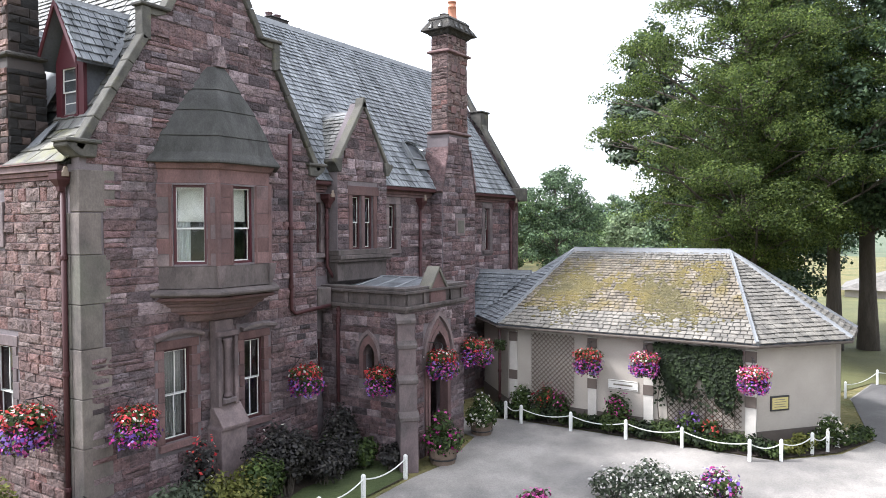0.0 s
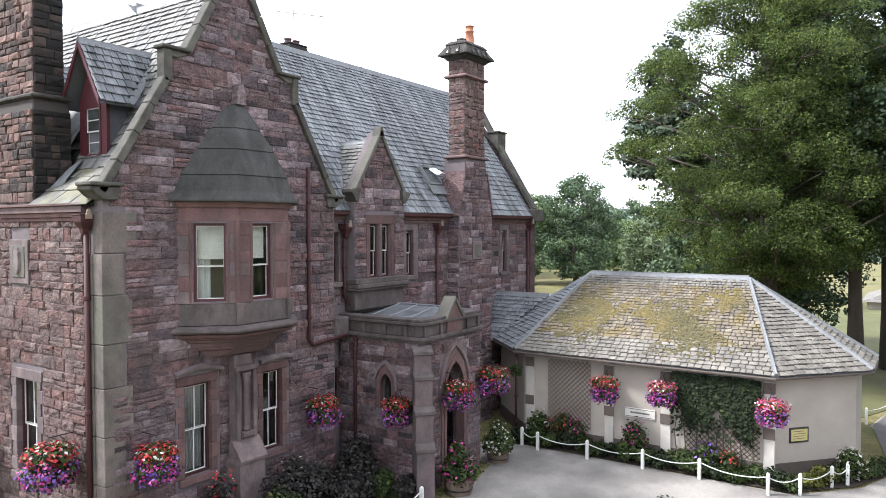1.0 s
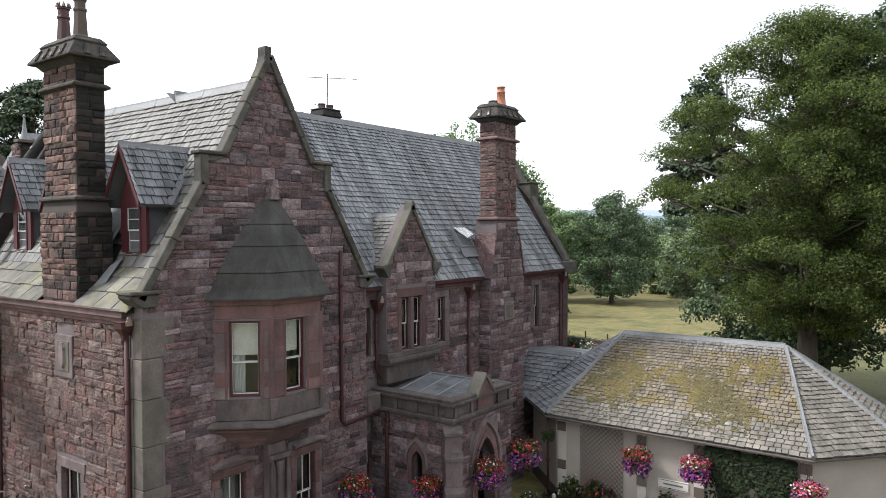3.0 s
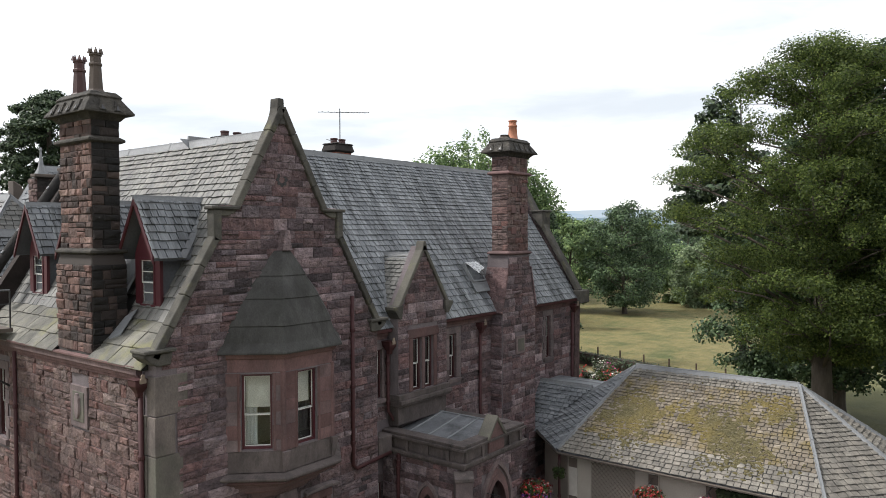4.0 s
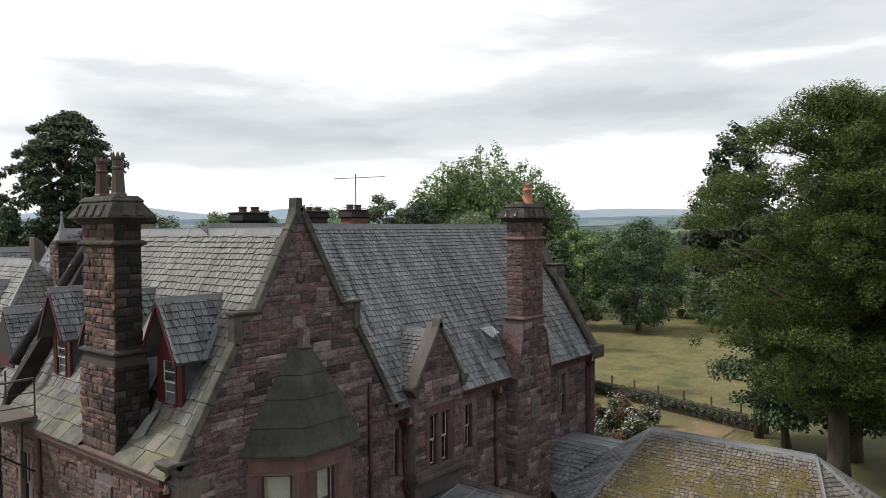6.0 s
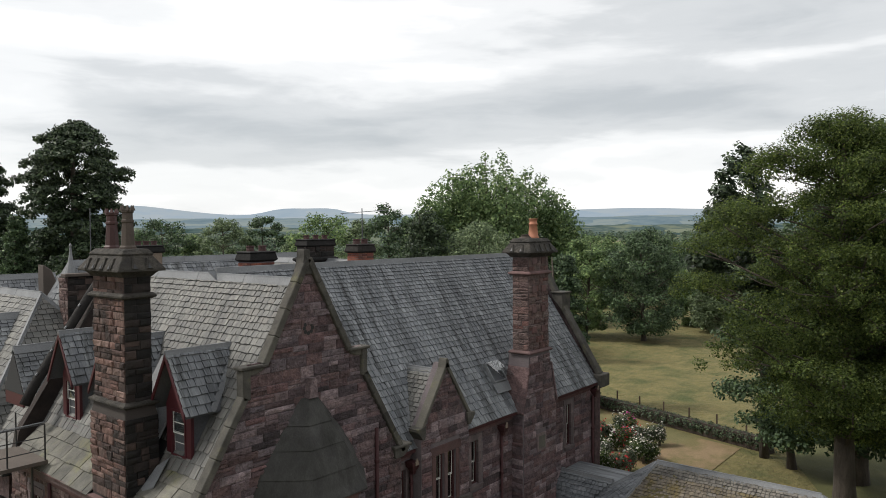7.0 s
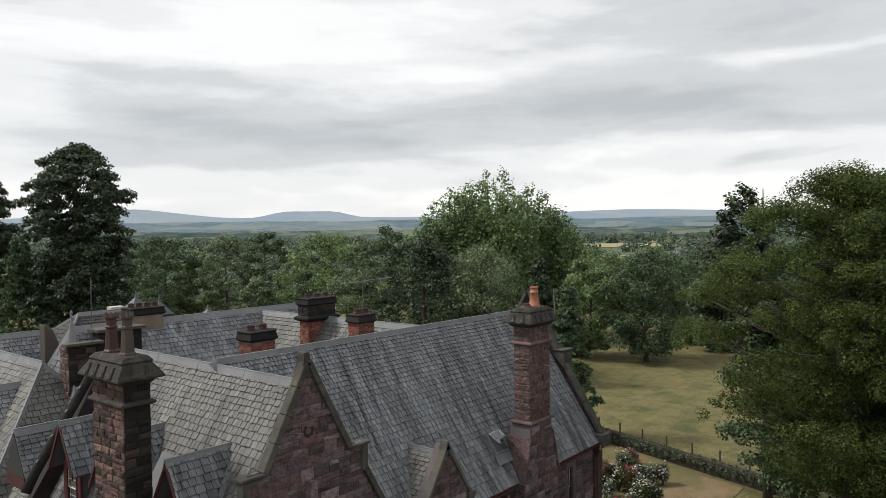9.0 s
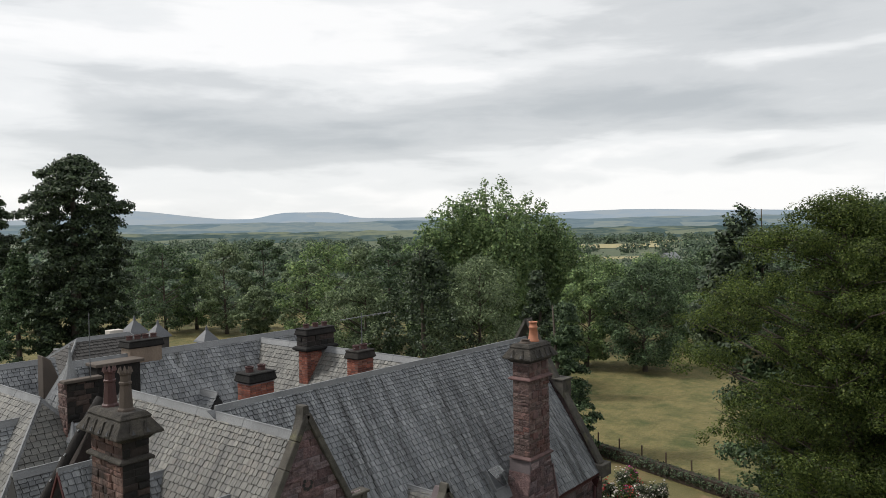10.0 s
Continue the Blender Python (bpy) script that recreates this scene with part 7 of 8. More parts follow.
def bough_crown(rx, ry, z0, z1, n, seed, reach=(1.5, 2.4), twig=(0.55, 0.95), subs=8, squeeze=0.0, flat=0.6, hollow=0.6, droop=0.3, low=2.3, high=2.1, ragged=0.92, jitter=0.6):
    """Domed boughs of leafy twigs over an uneven crown, with dark gaps between them."""
    r = random.Random(seed)
    lobes, boughs = [], []
    mid, hz = (z0 + z1) / 2, (z1 - z0) / 2
    bumps = [(r.uniform(0, 6.28), r.uniform(-0.8, 0.8), r.uniform(-0.24, 0.2)) for _ in range(7)]
    for k in range(n):
        z = -1 + 2 * (k + 0.5) / n
        w = max(0.0, 1 - abs(z) ** (low if z < 0 else high)) ** 0.55 * (1 - squeeze * (z + 1) / 2)
        a = k * 2.39996 + r.uniform(-0.5, 0.5)
        grow = 1 + sum(h * math.exp(-((math.cos(a - b) - 1) ** 2) * 2.2 - ((z - c) * 2.2) ** 2) for b, c, h in bumps)
        f = grow * (r.uniform(hollow, ragged) if r.random() < 0.8 else r.uniform(0.1, hollow))
        c = Vector((rx * w * f * math.cos(a), ry * w * f * math.sin(a), mid + hz * 0.93 * z + r.uniform(-.4, .4)))
        R = r.uniform(*reach) * (0.7 + 0.3 * w)
        boughs.append((tuple(c), R))
        out = Vector((math.cos(a), math.sin(a), 0))
        for q in range(subs):
            d = math.sqrt((q + 0.5) / subs)
            b = q * 2.39996 + r.uniform(-0.5, 0.5)
            v = Vector((math.cos(b), math.sin(b), 0)) * d * R
            t = r.uniform(*twig) * (1.15 - 0.4 * d)
            p = c + v + Vector((0, 0, -droop * d * d * R * (0.6 + 0.4 * (v.dot(out) > 0)) + r.uniform(-.2, .2) * R * jitter))
            lobes.append((tuple(p), (t, t, t * flat)))
    return lobes, boughs


def plume_crown(w, h, n, seed, z0=1.0, size=(0.75, 1.2)):
    """Upswept feathery stems that fan out from low on the trunk."""
    r = random.Random(seed)
    lobes, boughs = [], []
    for k in range(n):
        a = k * 2.39996 + r.uniform(-0.4, 0.4)
        f = math.sqrt((k + 0.5) / n) * r.uniform(0.8, 1.05)
        tip = Vector((w / 2 * f * math.cos(a), w / 2 * f * math.sin(a), h * (1 - 0.33 * f * f) * r.uniform(0.92, 1.0)))
        foot = Vector((tip.x * 0.55, tip.y * 0.55, z0 + (tip.z - z0) * r.uniform(0.05, 0.3)))
        boughs.append((tuple(foot.lerp(tip, 0.7)), 0.7))
        m = 8
        for q in range(m):
            t = (q + 0.5) / m
            s = r.uniform(*size) * (1.2 - 0.6 * t)
            p = foot.lerp(tip, t) + Vector((r.uniform(-.45, .45), r.uniform(-.45, .45), 0))
            lobes.append((tuple(p), (s, s, s * 1.4)))
    return lobes, boughs


r = random.Random(33)
syc_lobes, syc_boughs = bough_crown(8.1, 7.8, 4.4, 19.9, 135, 3, (1.2, 2.2), (0.45, 0.85), 8, 0.30, 0.78, 0.50, 0.42, low=1.6, high=2.0, ragged=1.08, jitter=0.9)
syc_lobes += [((r.uniform(-3.4, 3.4), r.uniform(-3.4, 3.4), r.uniform(6.5, 14.5)), (1.5, 1.5, 1.0)) for k in range(24)]
tree("sycamore_tree", "large spreading sycamore with sunlit yellow-green leaves behind the annexe", (37.2, 6.5, 0), 5.5, 0.48,
     (syc_lobes, syc_boughs), 240000, 0.060, M_LEAF, 3, flat=0.3)
tree("tall_tree", "tall broadleaf tree with a dark bare lower trunk beside the drive", (41.8, 3.1, 0), 8.0, 0.33, bough_crown(5.4, 5.4, 6.6, 21.0, 55, 5, flat=0.8, jitter=1.2), 46000, 0.115, M_LEAFD, 5, flat=0.2)
tree("tall_tree", "tall broadleaf tree with a thick dark trunk on the lawn", (42.9, 1.6, 0), 8.0, 0.40, bough_crown(6.4, 6.4, 6.4, 21.6, 62, 6, flat=0.8, jitter=1.2), 50000, 0.115, M_LEAFD, 6)
tree("dark_tree", "shaded tree with hanging dense foliage at the field edge", (45.0, 7.2, 0), 3.0, 0.45, bough_crown(6.2, 5.6, 2.0, 16.4, 60, 7, flat=0.8), 36000, 0.13, M_LEAFD, 7)
tree("tall_tree", "broadleaf tree at the edge of the lawn", (39.0, -4.0, 0), 6.0, 0.36, bough_crown(6.2, 6.2, 4.6, 20.0, 58, 8, flat=0.8), 34000, 0.13, M_LEAFM, 8)
tree("dark_tree", "low dense dark tree filling the gap under the sycamore", (45.4, 10.7, 0), 1.6, 0.24, bough_crown(3.9, 3.7, 0.9, 11.5, 40, 17, (1.0, 1.7), flat=0.8), 24000, 0.12, M_LEAFD, 17)
# unseen trees, added to close the forecourt behind and shade the low walls
for k, (x, y, h, w) in enumerate(((27, -17, 19, 6.0), (15, -22, 21, 6.5), (2, -25, 19, 6.5), (-12, -24, 21, 6.5), (-24, -17, 18, 6.0), (34, -11, 20, 5.6))):
    tree("unseen_shade_tree", "tall leafy tree added out of view to shade the house front", (x, y, 0), 4.0, 0.4, bough_crown(w, w, 1.2, h, 44, 40 + k, flat=0.8), 4500, 0.36, M_LEAFD, 40 + k, group="trees round the forecourt")


def conifer_lobes(h, r0, n, seed, z0=1.0, flatten=0.25):
    r = random.Random(seed)
    out = []
    for k in range(n):
        f = (k + 0.5) / n
        z = z0 + (h - z0) * f
        rr = r0 * (1 - f) ** 0.75 + 0.3
        a = k * 2.39996 + r.uniform(-.4, .4)
        d = rr * r.uniform(0.35, 0.8)
        out.append(((d * math.cos(a), d * math.sin(a), z), (rr * 0.42 + 0.2, rr * 0.42 + 0.2, max(0.35, h / n * 2.4 * (1 + flatten)))))
    return out, []


tree("pine_tree", "dark wispy pine rising behind the sycamore", (46.6, 12.6, 0), 8.0, 0.22, ([((c[0] - 0.95, c[1] + 1.15, c[2]), (q[0] * 0.8, q[1] * 0.8, q[2] * 0.32)) for c, q in conifer_lobes(19.4, 4.0, 44, 12, 10.5)[0]], []), 15000, 0.15, M_CONIF, 12, flat=0.6, limbs=False)

VIEW = radians(39.2)


def spot(px, depth):
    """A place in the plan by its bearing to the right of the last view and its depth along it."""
    a = VIEW - math.atan(px)
    d = depth / math.cos(math.atan(px))
    return (-0.43 + d * math.cos(a), 0.03 + d * math.sin(a), 0.0)


def far_tree(px, depth, w, h, seed, mat, label, z0=0.8, leaves=7000, size=0.32, n=22, kind="tree"):
    x, y, _ = spot((px - 784) / 1269, depth)
    crown = bough_crown(w / 2, w / 2, z0, h, n + 14, seed, (w * 0.10, w * 0.17), (w * 0.075, w * 0.12), 5, flat=0.85, low=3.4, hollow=0.75)
    return tree("broadleaf_tree", label, (x, y, ground_height(x, y)), h * 0.2, 0.28, crown, int(leaves * 1.4), size * 0.68, mat, seed, flat=0.3)


def fir(px, depth, w, h, seed, label, mat=None, leaves=9000, size=0.28, z0=0.6):
    x, y, _ = spot((px - 784) / 1269, depth)
    crown = bough_crown(w / 2, w / 2, z0, h, 70, seed, (w * 0.10, w * 0.17), (w * 0.045, w * 0.075), 7, 0.86, 0.5, 0.7, 0.55, 9.0)
    return tree("conifer_tree", label, (x, y, ground_height(x, y)), h * 0.3, 0.35, crown, int(leaves * 1.6), size * 0.62, mat or M_CONIF, seed, limbs=False)


# big dark conifer beyond the yard, and its neighbours
x, y, _ = spot((135 - 784) / 1269, 96)
tree("giant_conifer", "huge dark conifer with a broad rounded top beyond the yard", (x, y, 0), 6, 0.9, bough_crown(8.4, 8.4, 0.3, 30.0, 190, 71, (1.2, 2.2), (0.6, 1.1), 8, 0.24, 0.5, droop=0.5, high=2.8), 84000, 0.22, M_CONIF, 71, limbs=False)
x, y, _ = spot((-40 - 784) / 1269, 100)
tree("giant_conifer", "dark conifer at the edge of the park", (x, y, 0), 6, 0.8, bough_crown(6.4, 6.4, 0.3, 27, 90, 72, (1.2, 2.2), (0.6, 1.1), 8, 0.3, 0.5, droop=0.5), 45000, 0.23, M_CONIF, 72, limbs=False)
fir(30, 92, 9, 17, 73, "dark yew beside the giant conifer", M_LEAFD)
# orchard and park trees
for px, dp, w, h, m in ((290, 135, 13, 17.0, 0), (345, 140, 9, 13.5, 1), (398, 132, 9.5, 17.0, 2), (468, 138, 9, 17.6, 0), (452, 120, 6, 9.5, 2), (575, 112, 13, 16.8, 1), (635, 118, 9, 16.2, 2), (540, 120, 9, 14, 2), (250, 150, 10, 15, 0), (60, 140, 16, 13, 0)):
    far_tree(px, dp, w, h, int(px * 3 + dp), (M_LEAFD, M_LEAFM, M_LEAFS)[m], ("dark leafy park tree beyond the roofs", "mid-green park tree beyond the roofs", "silver-green orchard tree in the park")[m])
# poplar group
for px, top, dp, w in ((868, 27.6, 112, 11), (800, 24.3, 110, 8), (940, 24.9, 116, 9), (985, 20.8, 118, 7), (755, 19.5, 108, 7), (895, 23.0, 108, 8), (832, 25.0, 116, 8)):
    x, y, _ = spot((px - 784) / 1269, dp)
    tree("poplar_tree", "tall upswept poplar with feathery light green foliage", (x, y, ground_height(x, y)), 4.0, 0.3, plume_crown(w + 2.0, top + 0.4, 46, int(px + dp), size=(0.9, 1.5)), 20000, 0.25, M_LEAFM, int(px + dp), group="poplars beyond the house")
far_tree(845, 84, 12, 15.2, 901, M_LEAFS, "grey-green willow with soft foliage behind the house", 0.5, 14000, 0.22, 36)
far_tree(640, 88, 10, 12.5, 902, M_LEAFS, "grey-green tree behind the chimneys", 0.5, 9000, 0.24)
fir(752, 82, 17, 16.8, 903, "dark spreading fir behind the main roof")
far_tree(690, 90, 9.5, 17.6, 904, M_LEAFD, "flat-topped cedar behind the main roof", 0.6, 9000, 0.26)
fir(950, 78, 6, 14.2, 905, "slender dark fir behind the tall chimney")
fir(1000, 58, 6.5, 12.6, 906, "dense dark yew beyond the end of the house", M_LEAFD, 14000, 0.2)
far_tree(1035, 95, 9, 12.8, 907, M_LEAFM, "bright green tree at the edge of the field", 0.6, 10000, 0.28)
far_tree(1140, 91, 11.0, 14.0, 908, M_LEAFD, "dark spreading tree standing alone in the field", 0.9, 20000, 0.22, 44)
for px, dp, w, h, m in ((1090, 130, 13, 12.5, 1), (1190, 135, 12, 12, 0), (1240, 105, 9, 8.5, 1), (1285, 98, 9, 9.0, 2), (1330, 110, 10, 12, 1), (1400, 105, 11, 13, 0), (1160, 160, 14, 13.0, 1), (1250, 150, 12, 13.5, 0), (1050, 150, 12, 13, 1), (1290, 165, 10, 15, 0)):
    far_tree(px, dp, w, h, int(px * 2 + dp), (M_LEAFD, M_LEAFM, M_LEAFS)[m], ("dark hedgerow tree beyond the field", "leafy green tree beyond the field", "silver-green tree beyond the field")[m], 0.3, 6000, 0.34)

# far woods: two masses of leaf clumps, near and deep in the valley
def far_wood(count, near, far, leaves, size, seed, label):
    r = random.Random(seed)
    lobes = []
    for k in range(count):
        px = r.uniform(-150, 1700)
        dp = near + (far - near) * r.random() ** 1.4
        if (420 < dp < 640 and 990 < px < 1140) or (850 < dp < 1180 and 1000 < px < 1180):
            continue
        x, y, _ = spot((px - 784) / 1269, dp)
        s = 2.6 + dp * 0.0035 + r.uniform(0, 2.4)
        for q in range(3):
            lobes.append(((x + r.uniform(-s, s), y + r.uniform(-s, s), ground_height(x, y) + s * r.uniform(0.4, 1.0)), (s * r.uniform(.8, 1.3), s * r.uniform(.8, 1.3), s * r.uniform(.8, 1.1))))
    p, nr, sz = clump_leaves(lobes, leaves, size, seed + 1, 0.2)
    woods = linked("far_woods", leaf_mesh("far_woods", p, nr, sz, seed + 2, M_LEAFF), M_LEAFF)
    tagged(woods, label, "woods", kind="stuff")


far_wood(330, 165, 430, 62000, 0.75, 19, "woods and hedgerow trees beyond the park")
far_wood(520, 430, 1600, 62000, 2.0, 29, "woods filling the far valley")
M_HAY = material("mown_hay_field", (0.27, 0.24, 0.12), 0.95, (0.32, 0.28, 0.15), (0.20, 0.19, 0.09), scale=0.02, fine=0.3, bump=0)
for i, (px0, px1, d0, d1) in enumerate(((1010, 1130, 470, 620), (1000, 1180, 900, 1150), (1150, 1240, 1200, 1500))):
    a, b, c, d = spot((px0 - 784) / 1269, d0), spot((px1 - 784) / 1269, d0), spot((px1 - 784) / 1269, d1), spot((px0 - 784) / 1269, d1)
    sheet("hay_field", [(q[0], q[1]) for q in (a, b, c, d)], -5.6 + i * 0.2, M_HAY, "pale mown field in the valley", "field")


# hedge and post fence across the garden
def hedge(a, b, h, w, mat, label, seed, count=9000):
    a, b = Vector(a), Vector(b)
    ob = thing("hedge", label, "hedge")
    n = int((b - a).length / 0.6)
    lobes = [(tuple(a.lerp(b, (k + 0.5) / n) + Vector((0, 0, h * 0.55))), (0.55, w, h * 0.5)) for k in range(n)]
    p, nr, sz = clump_leaves(lobes, count, 0.075, seed, 0.25)
    core = a.lerp(b, 0.5)
    d = (b - a).normalized()
    s = Vector((-d.y, d.x, 0)) * w * 0.7
    part("stem_core", prismed([a - s, b - s, b + s, a + s], (0, 0, h * 0.9)), M_SOIL, ob)
    linked("foliage", leaf_mesh("foliage", p, nr, sz, seed, mat), mat, ob)
    return ob


hedge((53.2, 31.0, 0), (47.6, 12.4, 0), 1.0, 0.38, M_CONIF, "long dark clipped hedge between rose garden and field", 61)
for k in range(9):
    y = 30 - k * 2.2
    fp = thing("fence_post", "thin weathered post of the field fence", "fence post", (54.4 - (30 - y) * 0.30, y, 0), "field fence posts")
    part("post", boxed(-0.05, 0.05, -0.05, 0.05, -0.1, 1.25, 0.01), M_TRELLIS, fp)


# ------------------------------------------------------------ planting
def shrub(name, label, at, rx, ry, h, leaves, size, mat, seed, flowers=(), category="shrub", group=""):
    """A low bush of leaves on stems, with flower heads where it has them."""
    ob = thing(name, label, category, at, group)
    r = random.Random(seed)
    bm = bmesh.new()
    lobes = []
    for k in range(9):
        a = k * 2.39996
        f = r.uniform(0.2, 0.62)
        c = Vector((rx * f * math.cos(a), ry * f * math.sin(a), h * r.uniform(0.42, 0.72)))
        lobes.append((tuple(c), (rx * 0.5, ry * 0.5, h * 0.36)))
        tube(bm, [(c.x * 0.3, c.y * 0.3, -0.03), c * 0.6, c], [0.018, 0.012, 0.005], 4)
    part("woody_base", bm, M_BARK, ob)
    p, nr, sz = clump_leaves(lobes, leaves, size, seed, 0.5)
    linked("foliage", leaf_mesh("foliage", p, nr, sz, seed, mat), mat, ob)
    for fm, count, fs2 in flowers:
        p, nr, sz = clump_leaves(lobes, count, fs2, seed + 7 + count, 0.12)
        linked("blossom", leaf_mesh("blossom", p * np.array((1.06, 1.06, 1.06)), nr, sz, seed, fm), fm, ob)["kind"] = "stuff"
    return ob


def basket(at, s, label, seed, chain=0.55, mixes=None):
    """A hanging basket: iron bracket, chains, moss bowl, trailing leaves and petals."""
    ob = thing("hanging_basket", label, "hanging basket", at, "hanging flower baskets")
    part("bowl", turned([(0.03, -0.2 * s), (0.16 * s, -0.17 * s), (0.24 * s, -0.08 * s), (0.27 * s, 0.02), (0.24 * s, 0.02), (0.1 * s, -0.08 * s)], 12), M_SOIL, ob, "", True)
    for k in range(3):
        a = k * 2.094
        part("chain", tubed([(0.25 * s * math.cos(a), 0.25 * s * math.sin(a), 0.0), (0, 0, chain)], 0.006, 4), M_BLACK, ob)
    top = [((0.16 * s * math.cos(a), 0.16 * s * math.sin(a), 0.12 * s), (0.26 * s, 0.26 * s, 0.17 * s)) for a in (0, 1.26, 2.51, 3.77, 5.03)]
    low = [((0.24 * s * math.cos(a), 0.24 * s * math.sin(a), -0.16 * s), (0.19 * s, 0.19 * s, 0.26 * s)) for a in (0.4, 1.66, 2.91, 4.17, 5.43)]
    p, nr, sz = clump_leaves(top + low, 1100, 0.05 * s, seed, 0.6)
    linked("foliage", leaf_mesh("foliage", p, nr, sz, seed, M_BUSH), M_BUSH, ob)
    for lob, fm, n in (mixes or ((top, M_FRED, 300), (low, M_FVIO, 240), (low, M_FPINK, 260), (top, M_FWHITE, 60))):
        lob = top if lob == "top" else low if lob == "low" else lob
        p, nr, sz = clump_leaves(lob, int(n * 1.5), 0.038 * s, seed + n, 0.24)
        linked("petals", leaf_mesh("petals", p * 1.04, nr, sz, seed, fm), fm, ob)["kind"] = "stuff"
    return ob


def bracket(a, b, label="black iron basket bracket fixed to the wall"):
    ob = thing("wall_bracket", label, "bracket", (0, 0, 0), "basket brackets")
    a, b = Vector(a), Vector(b)
    part("arm", tubed([a, b], 0.013, 6), M_BLACK, ob)
    part("stay", tubed([a - Vector((0, 0, 0.4)), b.lerp(a, 0.35)], 0.01, 6), M_BLACK, ob)


LOW = (("top", M_FRED, 260), ("top", M_FPINK, 220), ("low", M_FPINK, 320), ("low", M_FVIO, 260), ("top", M_FWHITE, 130))
for at, s, wallp, lab in (((21.2, 8.6, 2.22), 1.12, (21.76, 8.67), "red and violet"), ((21.2, 6.8, 2.3), 1.05, (21.76, 6.83), "pink, white and violet"), ((21.2, 3.70, 2.17), 1.05, (21.76, 3.87), "magenta and white")):
    basket(at, s, "overflowing hanging basket of %s flowers, annexe wall" % lab, int(at[1] * 10), 0.5, None if "red" in lab else LOW)
    bracket((wallp[0], wallp[1], at[2] + 0.5), (at[0], at[1], at[2] + 0.5))
for at, s, wp, lab in (((8.55, 13.45, 2.45), 1.1, (8.55, 13.95), "violet and red"), ((13.47, 13.4, 2.5), 1.1, (13.47, 13.95), "red and magenta"), ((15.0, 12.1, 2.35), 1.05, (15.28, 12.1), "red and pale violet"),
                       ((16.35, 11.0, 2.70), 1.1, (16.35, 11.48), "red and deep violet"), ((18.3, 11.0, 2.75), 1.15, (18.3, 11.48), "pink and violet"), ((7.15, 15.0, 2.5), 1.25, (7.72, 15.0), "magenta and red")):
    basket(at, s, "overflowing hanging basket of %s flowers, house wall" % lab, int(at[0] * 10), 0.5)
    bracket((wp[0], wp[1], at[2] + 0.5), (at[0], at[1], at[2] + 0.5))
b = basket((21.15, 11.75, 2.45), 0.55, "small dark hanging basket of green leaves by the annexe corner", 444, 0.4, (("top", M_IVY, 300),))

# ivy over the annexe wall
ivy = thing("ivy", "dense dark ivy climbing the annexe wall between pilasters", "climbing plant")
rs = np.random.RandomState(8)
n = 5200
yy, zz = rs.uniform(4.1, 6.62, n), 0.9 + 1.95 * rs.power(1.5, n)
keep = (zz > 1.55 + 0.5 * np.sin(yy * 5.1) * 0.4 + 0.25 * np.sin(yy * 11) - (yy < 4.7) * 0.2) | (rs.uniform(size=n) < 0.12)
c = np.stack((21.74 - rs.power(2, n) * 0.22, yy, zz), 1)[keep]
nrm = rs.normal(scale=0.4, size=c.shape) + np.array((-1, 0, 0.35))
nrm /= np.linalg.norm(nrm, axis=1, keepdims=True)
linked("foliage", leaf_mesh("foliage", c, nrm, rs.uniform(0.05, 0.085, len(c)), 4, M_IVY), M_IVY, ivy)
for k in range(9):
    bm = bmesh.new()
    y0 = 4.3 + k * 0.27
    tube(bm, [(21.78, y0, 0.0), (21.76, y0 + 0.1 * math.sin(k), 1.0), (21.76, y0 + 0.25 * math.sin(k * 2.0), 2.3)], [0.02, 0.015, 0.006], 5)
    part("stem", bm, M_BARK, ivy)

# beds along the annexe
r = random.Random(44)
for k in range(16):
    y = 3.6 + k * 0.53
    shrub("bedding_plant", "low leafy green plant in the annexe bed", (21.2 + r.uniform(-.12, .2), y, 0.02), 0.54, 0.46, r.uniform(0.38, 0.62), 620, 0.06, M_BUSH if k % 3 else M_IVY, 300 + k, group="annexe bed plants")
for k in range(7):
    t = k / 6
    shrub("bedding_plant", "low leafy green plant in the annexe bed", (21.3 + 2.9 * t, 3.2 - 2.0 * t, 0.02), 0.50, 0.42, r.uniform(0.3, 0.5), 560, 0.058, M_BUSHY if k in (1, 2) else M_BUSH, 340 + k, group="annexe bed plants")
for x, y, h, fm in ((21.5, 10.2, 1.15, M_FRED), (21.5, 9.75, 0.95, M_FPINK), (21.5, 7.75, 1.2, M_FPINK), (21.45, 5.5, 0.85, M_FVIO), (21.45, 4.95, 0.75, M_FRED), (22.9, 1.9, 1.0, M_FWHITE), (21.6, 11.1, 1.0, M_FWHITE)):
    shrub("fuchsia_bush", "leafy fuchsia bush in flower against the annexe wall", (x, y, 0.02), 0.38, 0.45, h, 700, 0.06, M_BUSH, int(y * 31 + x), ((fm, 130, 0.05),))
